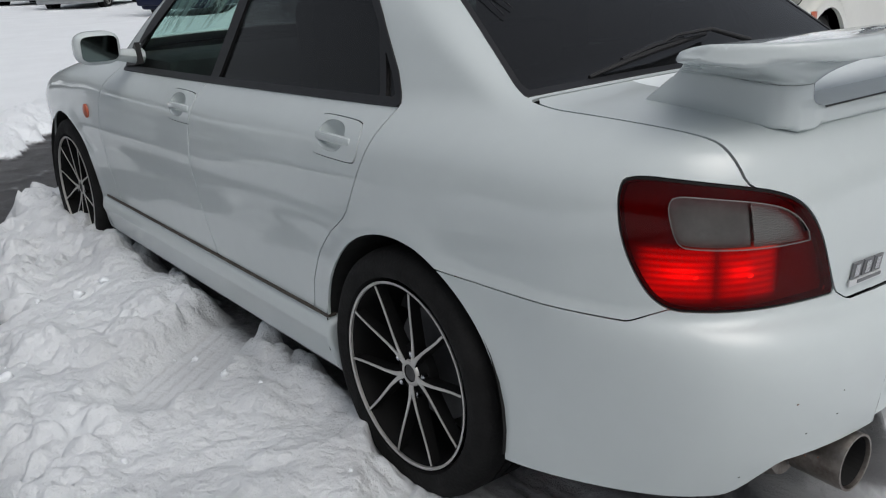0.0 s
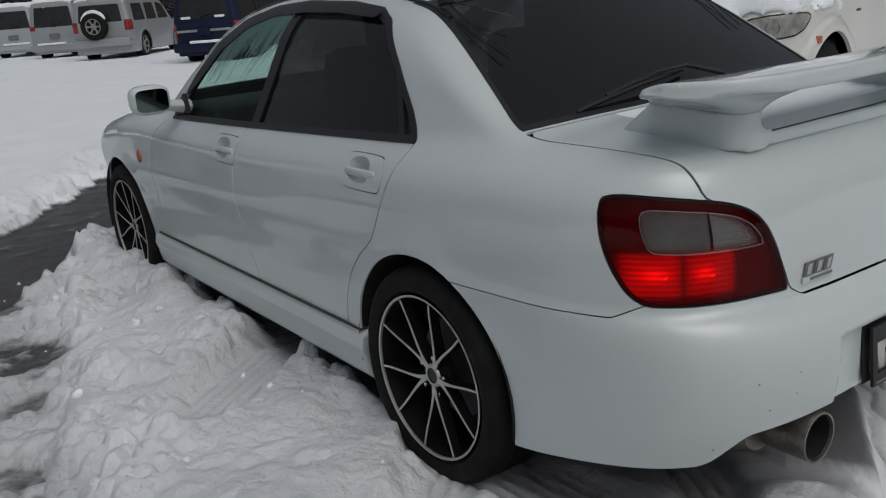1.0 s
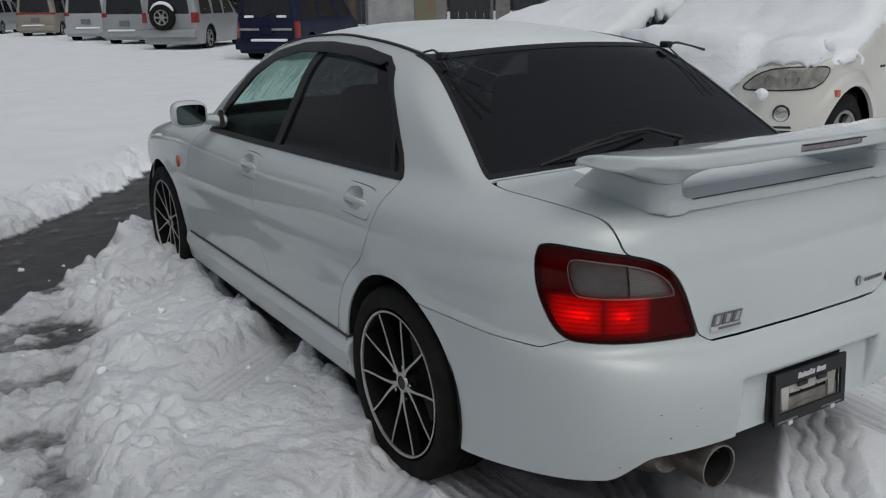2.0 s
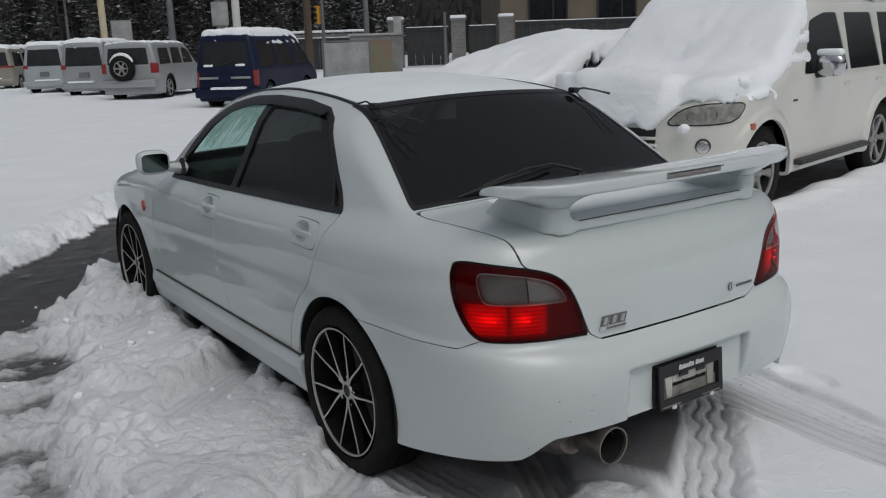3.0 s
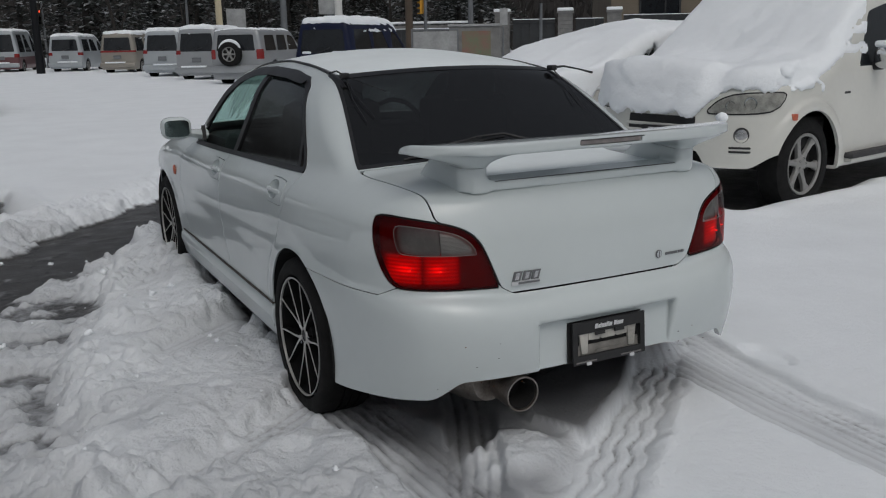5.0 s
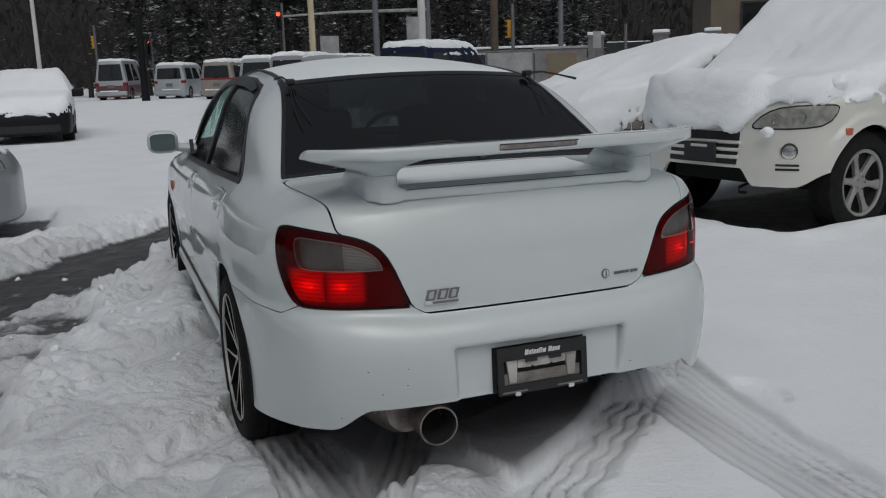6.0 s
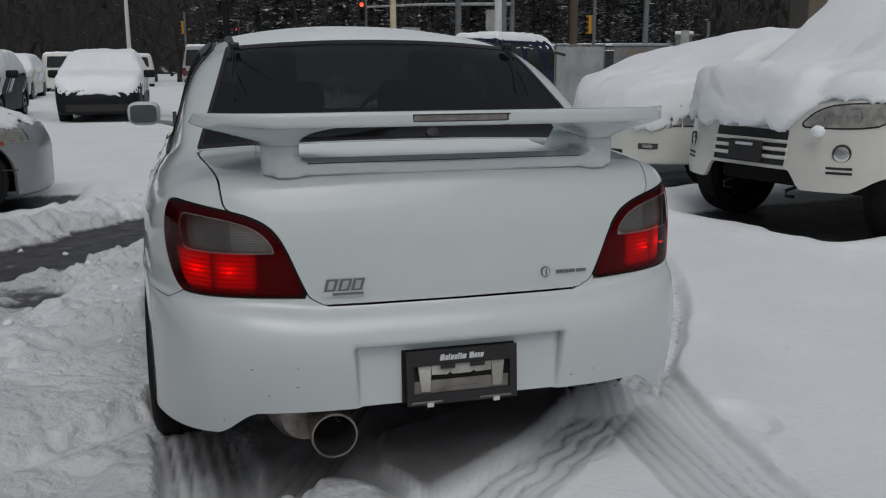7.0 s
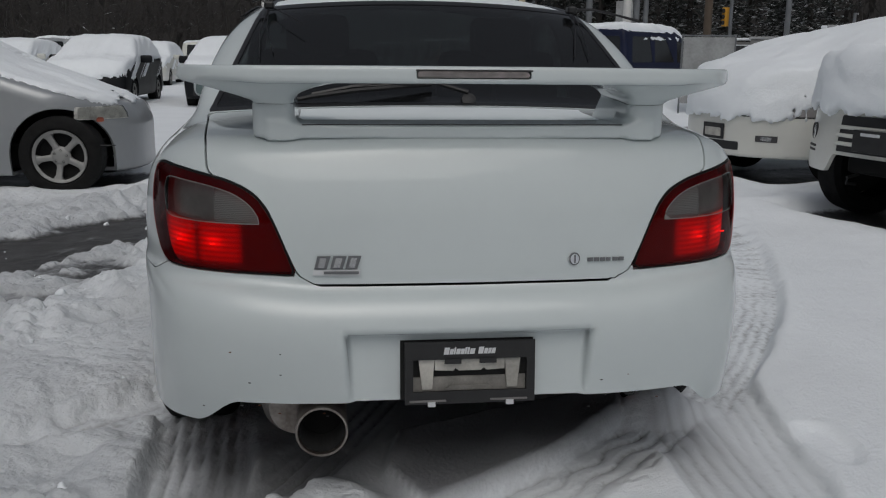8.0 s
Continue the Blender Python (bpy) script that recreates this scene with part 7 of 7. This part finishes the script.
house = thing("building", "long tan rendered building with dark windows", "building", m=pose(36.2, 46.5, 0, 0, 0, -30))
part("wall", boxed((22, 5, 5), (22, 5, 5)), STUCCO, house)
part("parapet", boxed((22, 4.9, 10.1), (22.15, 5.2, 0.18), 0.03), CONCRETE, house)
for i in range(9):
    w_ = thing("window", "", "")
    w_.parent = house
    w_.matrix_basis = pose(3.2 + 4.7 * i, -0.02, 3.6)
    part("pane", boxed((0, -0.02, 0), (1.25, 0.02, 1.0)), GLASS_FAR, w_)
    part("mullion", boxed((0.35, -0.05, 0), (0.05, 0.03, 1.0), 0.005), FENCE, w_)
    for fx, fz, hx, hz in ((-1.3, 0, 0.06, 1.06), (1.3, 0, 0.06, 1.06), (0, 1.03, 1.36, 0.06)):
        part("frame", boxed((fx, -0.06, fz), (hx, 0.04, hz), 0.008), FENCE, w_)
    part("sill", boxed((0, -0.1, -1.06), (1.4, 0.10, 0.05), 0.01), CONCRETE, w_)

# leaning sheet-metal panel on its frame, and a painted cabinet
pn = thing("metal_panel", "weathered galvanised panel on a steel frame", "panel", m=pose(6.47, 15.05, 0.0, 0, 0, -12))
part("sheet", boxed((0.50, 0, 0.93), (0.48, 0.012, 0.63), 0.004), GALV, pn)
for px in (0.0, 1.0):
    part("upright", boxed((px, 0.02, 0.80), (0.016, 0.016, 0.82), 0.004), POLE_GREY, pn)
part("rail", boxed((0.50, 0.02, 1.59), (0.51, 0.016, 0.016), 0.004), POLE_GREY, pn)
cb = thing("cabinet", "grey street cabinet with a painted panel", "cabinet", m=pose(13.4, 24.6, 0.1, 0, 0, -28))
part("box", boxed((0, 0, 0.85), (0.85, 0.35, 0.80), 0.02), CONCRETE, cb)
part("painted_panel", boxed((0.05, -0.36, 0.95), (0.48, 0.012, 0.55), 0.004), MURAL, cb, "green painted panel")
part("lid", boxed((0, 0, 1.69), (0.9, 0.4, 0.04), 0.015), GALV, cb)


def pole(name, x, y, h_, r, material, label, category="pole"):
    p = thing(name, label, category, m=pose(x, y, 0))
    part("shaft", spun([(0, r * 1.25), (h_, r * 0.85), (h_, 0)], 14, "Z"), material, p, "", True)
    return p


pole("light_pole", 8.25, 23.8, 9.0, 0.10, POLE_WHITE, "tall white steel lamp pole", "pole")
pole("light_pole", 8.3, 38.5, 9.0, 0.13, POLE_CREAM, "tall cream steel lamp pole", "pole")
pole("light_pole", -3.4, 44.0, 9.0, 0.085, POLE_WHITE, "tall pale steel lamp pole", "pole")
pole("grey_pole", 12.4, 42.0, 9.0, 0.14, POLE_GREY, "tall grey steel street pole", "pole")
pole("grey_pole", 14.8, 42.0, 9.0, 0.14, POLE_GREY, "tall grey steel street pole", "pole")
pole("wooden_pole", 11.6, 25.9, 10.0, 0.11, WOOD, "brown wooden utility pole", "pole")
pole("grey_pole", 18.1, 33.2, 9.0, 0.10, POLE_GREY, "thin grey steel pole", "pole")
pole("grey_pole", 12.6, 19.4, 2.3, 0.045, POLE_GREY, "short steel post in the snow", "post")
pole("grey_pole", 1.2, 44.5, 4.2, 0.16, PAINT_DARK, "dark street column with a snowy top", "post")
sb = pole("sign_post", 10.4, 30.6, 3.0, 0.04, POLE_GREY, "grey back of a street sign", "sign")
part("sign_back", boxed((0, -0.05, 2.75), (0.32, 0.012, 0.42), 0.02), GALV, sb)
for x, y, w_ in ((9.4, 39.8, 0.45), (24.3, 40.6, 0.25)):
    s2 = pole("sign_post", x, y, 2.6, 0.04, POLE_GREY, "small street sign on a post", "sign")
    part("sign_back", boxed((0, -0.05, 2.4), (w_, 0.012, 0.45), 0.02), GALV, s2)


def signal(x, y, z, lit, turn=0, size=1.0):
    s_ = thing("traffic_signal", "yellow traffic signal head" + (" showing red" if lit else " seen from behind"), "traffic light", "traffic signals", m=pose(x, y, 0, 0, 0, turn))
    part("pole", spun([(0, 0.07), (z + 0.9, 0.06), (z + 0.9, 0)], 10, "Z"), POLE_GREY, s_)
    part("housing", boxed((-0.22, -0.05, z), (0.17 * size, 0.14 * size, 0.52 * size), 0.03 * size), SIGNAL if not lit else BLACK, s_, "", True)
    for k in range(3):
        part("visor", spun([(-0.18 * size, 0.115 * size), (0.0, 0.12 * size), (0.0, 0.0)], 16, "Y"), BLACK, s_).matrix_basis = pose(-0.22, -0.05 - 0.14 * size, z + (0.33 - 0.33 * k) * size)
    if lit:
        part("lamp_glow", spun([(0.0, 0.0), (0.0, 0.10), (0.02, 0.10)], 16, "Y"), LIT_SIGNAL, s_, "lit red lamp").matrix_basis = pose(-0.22, -0.22, z + 0.33)


signal(13.7, 28.85, 2.6, False, -75, 0.62)
signal(8.2, 44.5, 3.8, True, -8)
signal(2.4, 56.0, 2.9, True, 0)
signal(-0.8, 52.0, 3.2, False, -70, 0.65)
mast = thing("signal_mast", "steel mast arm over the road", "pole", m=pose(8.2, 46, 0))
part("arm", tube(bmesh.new(), [(0, 0, 4.1), (3.5, 0, 4.3), (8.5, 0, 4.4)], [0.05, 0.07, 0.1], 8), GALV, mast)
part("shaft", spun([(0, 0.16), (6.0, 0.12), (6.0, 0)], 12, "Z"), POLE_GREY, mast).location = (8.5, 0, 0)


def conifer(seed, hgt):
    rng = random.Random(seed)
    t = thing("conifer", "dark conifer dusted with snow", "tree", "conifers behind the yard")
    part("trunk", spun([(0, 0.20), (hgt * 0.5, 0.12), (hgt, 0.02)], 8, "Z"), BARK, t)
    bm = bmesh.new()
    for w in range(int(hgt * 2.6)):
        z = 0.9 + (hgt - 1.0) * w / (hgt * 2.6)
        reach = 0.30 + (hgt - z) * 0.26
        for b in range(8):
            a = rng.uniform(0, 6.283)
            ln = reach * rng.uniform(0.65, 1.1)
            for k in range(5):
                s0 = ln * (k + 0.6) / 5
                zz = z + 0.10 * s0 - 0.22 * s0 * s0 / max(ln, 0.3) + rng.uniform(-0.08, 0.08)
                cx, cy = math.cos(a) * s0, math.sin(a) * s0
                wd = 0.20 + 0.16 * rng.random()
                for _ in range(2):
                    p = [Vector((cx, cy, zz)) + Vector((rng.uniform(-wd, wd), rng.uniform(-wd, wd), rng.uniform(-0.16, 0.07))) for _ in range(3)]
                    bm.faces.new([bm.verts.new(q) for q in p])
    part("crown", bm, NEEDLES, t)
    return t


def bare_tree(seed, hgt):
    rng = random.Random(seed)
    t = thing("bare_tree", "bare grey tree with snow along its branches", "tree", "bare trees behind the yard")
    bm = bmesh.new()

    def grow(p, d, ln, r, lvl):
        pts, rad = [p], [r]
        for k in range(3):
            d = (d + Vector((rng.uniform(-0.22, 0.22), rng.uniform(-0.22, 0.22), rng.uniform(-0.05, 0.14)))).normalized()
            p = p + d * ln / 3
            pts.append(p)
            rad.append(r * (1 - 0.22 * (k + 1)))
        tube(bm, pts, rad, 5 if lvl < 2 else 3)
        if lvl < 4:
            for _ in range(4 if lvl else 7):
                k = rng.randint(1, 3)
                q = Vector((rng.uniform(-1, 1), rng.uniform(-1, 1), rng.uniform(-0.1, 0.8))).normalized()
                grow(pts[k], (d * 0.35 + q).normalized(), ln * rng.uniform(0.45, 0.7), rad[k] * 0.55, lvl + 1)
    grow(Vector((0, 0, 0)), Vector((0, 0, 1)), hgt * 0.55, 0.16, 0)
    part("crown", bm, BARK, t, "", True)
    return t


rng = random.Random(77)
protos = [conifer(i, hgt) for i, hgt in enumerate((9.0, 11.0, 13.0))]
bares = [bare_tree(40 + i, hgt) for i, hgt in enumerate((7.0, 9.0))]
spots = []
for i in range(64):
    az = radians(-26 + 66 * (i + rng.random()) / 64)
    r = rng.uniform(56, 76)
    spots.append((r * math.sin(az), r * math.cos(az), az))
for i, (x, y, az) in enumerate(spots):
    if 30 < math.degrees(az) < 60 and y < 60 and x > 30:
        continue
    src = protos[i % 3] if math.degrees(az) > 1 else bares[i % 2]
    m = pose(x, y, 0, 0, 0, rng.uniform(0, 360)) @ Matrix.Diagonal((*[rng.uniform(0.85, 1.25)] * 3, 1))
    c = copy_thing(src, m)
for i in range(16):
    az = radians(-24 + 50 * (i + rng.random()) / 16)
    r = rng.uniform(52, 57)
    copy_thing(bares[i % 2], pose(r * math.sin(az), r * math.cos(az), 0, 0, 0, rng.uniform(0, 360)))
for i, p in enumerate(protos + bares):
    p.matrix_world = pose(33 + 3 * i, 62 + 2 * i, 0)


def far_woods():
    """Dark wooded slope behind everything, carried on round the yard where it is unseen."""
    bm = bmesh.new()
    r2 = random.Random(9)
    # last arc: unseen trees added nearer, to darken the car's left side and its reflections
    for n, a0, a1, rad, base, top in ((2600, 0, 2 * math.pi, 84, -0.5, 9), (2600, 0, 2 * math.pi, 92, 4, 13), (2600, 0, 2 * math.pi, 100, 8, 17), (1100, radians(215), radians(322), 58, -0.5, 15)):
        for i in range(n):
            a = a0 + (a1 - a0) * (i + r2.random()) / n
            rr = rad + r2.uniform(-3, 3)
            z0 = base + (top - base) * r2.random() * 0.6
            for _ in range(4):
                c = Vector((rr * math.sin(a), rr * math.cos(a), z0 + r2.uniform(-1, 2)))
                bm.faces.new([bm.verts.new(c + Vector((r2.uniform(-0.42, 0.42), r2.uniform(-0.42, 0.42), r2.uniform(-1.1, 1.2)))) for _ in range(3)])
    ob = part("far_woods", bm, WOODS, None, "dark bare woods, carried on out of view round the yard")
    tagged(ob, category="woods", kind="stuff")
    bm = bmesh.new()
    n = 96
    lo, hi = [], []
    for i in range(n):
        a = 2 * math.pi * i / n
        lo.append(bm.verts.new((96 * math.sin(a), 96 * math.cos(a), -1)))
        hi.append(bm.verts.new((112 * math.sin(a), 112 * math.cos(a), 11 + 3 * noise.noise(Vector((math.sin(a) * 4, math.cos(a) * 4, 0))))))
    for i in range(n):
        bm.faces.new((lo[i], lo[(i + 1) % n], hi[(i + 1) % n], hi[i]))
    ob = part("backdrop", bm, WOODS, None, "dim wooded slope in the distance", True)
    tagged(ob, category="hillside", kind="structure")


far_woods()
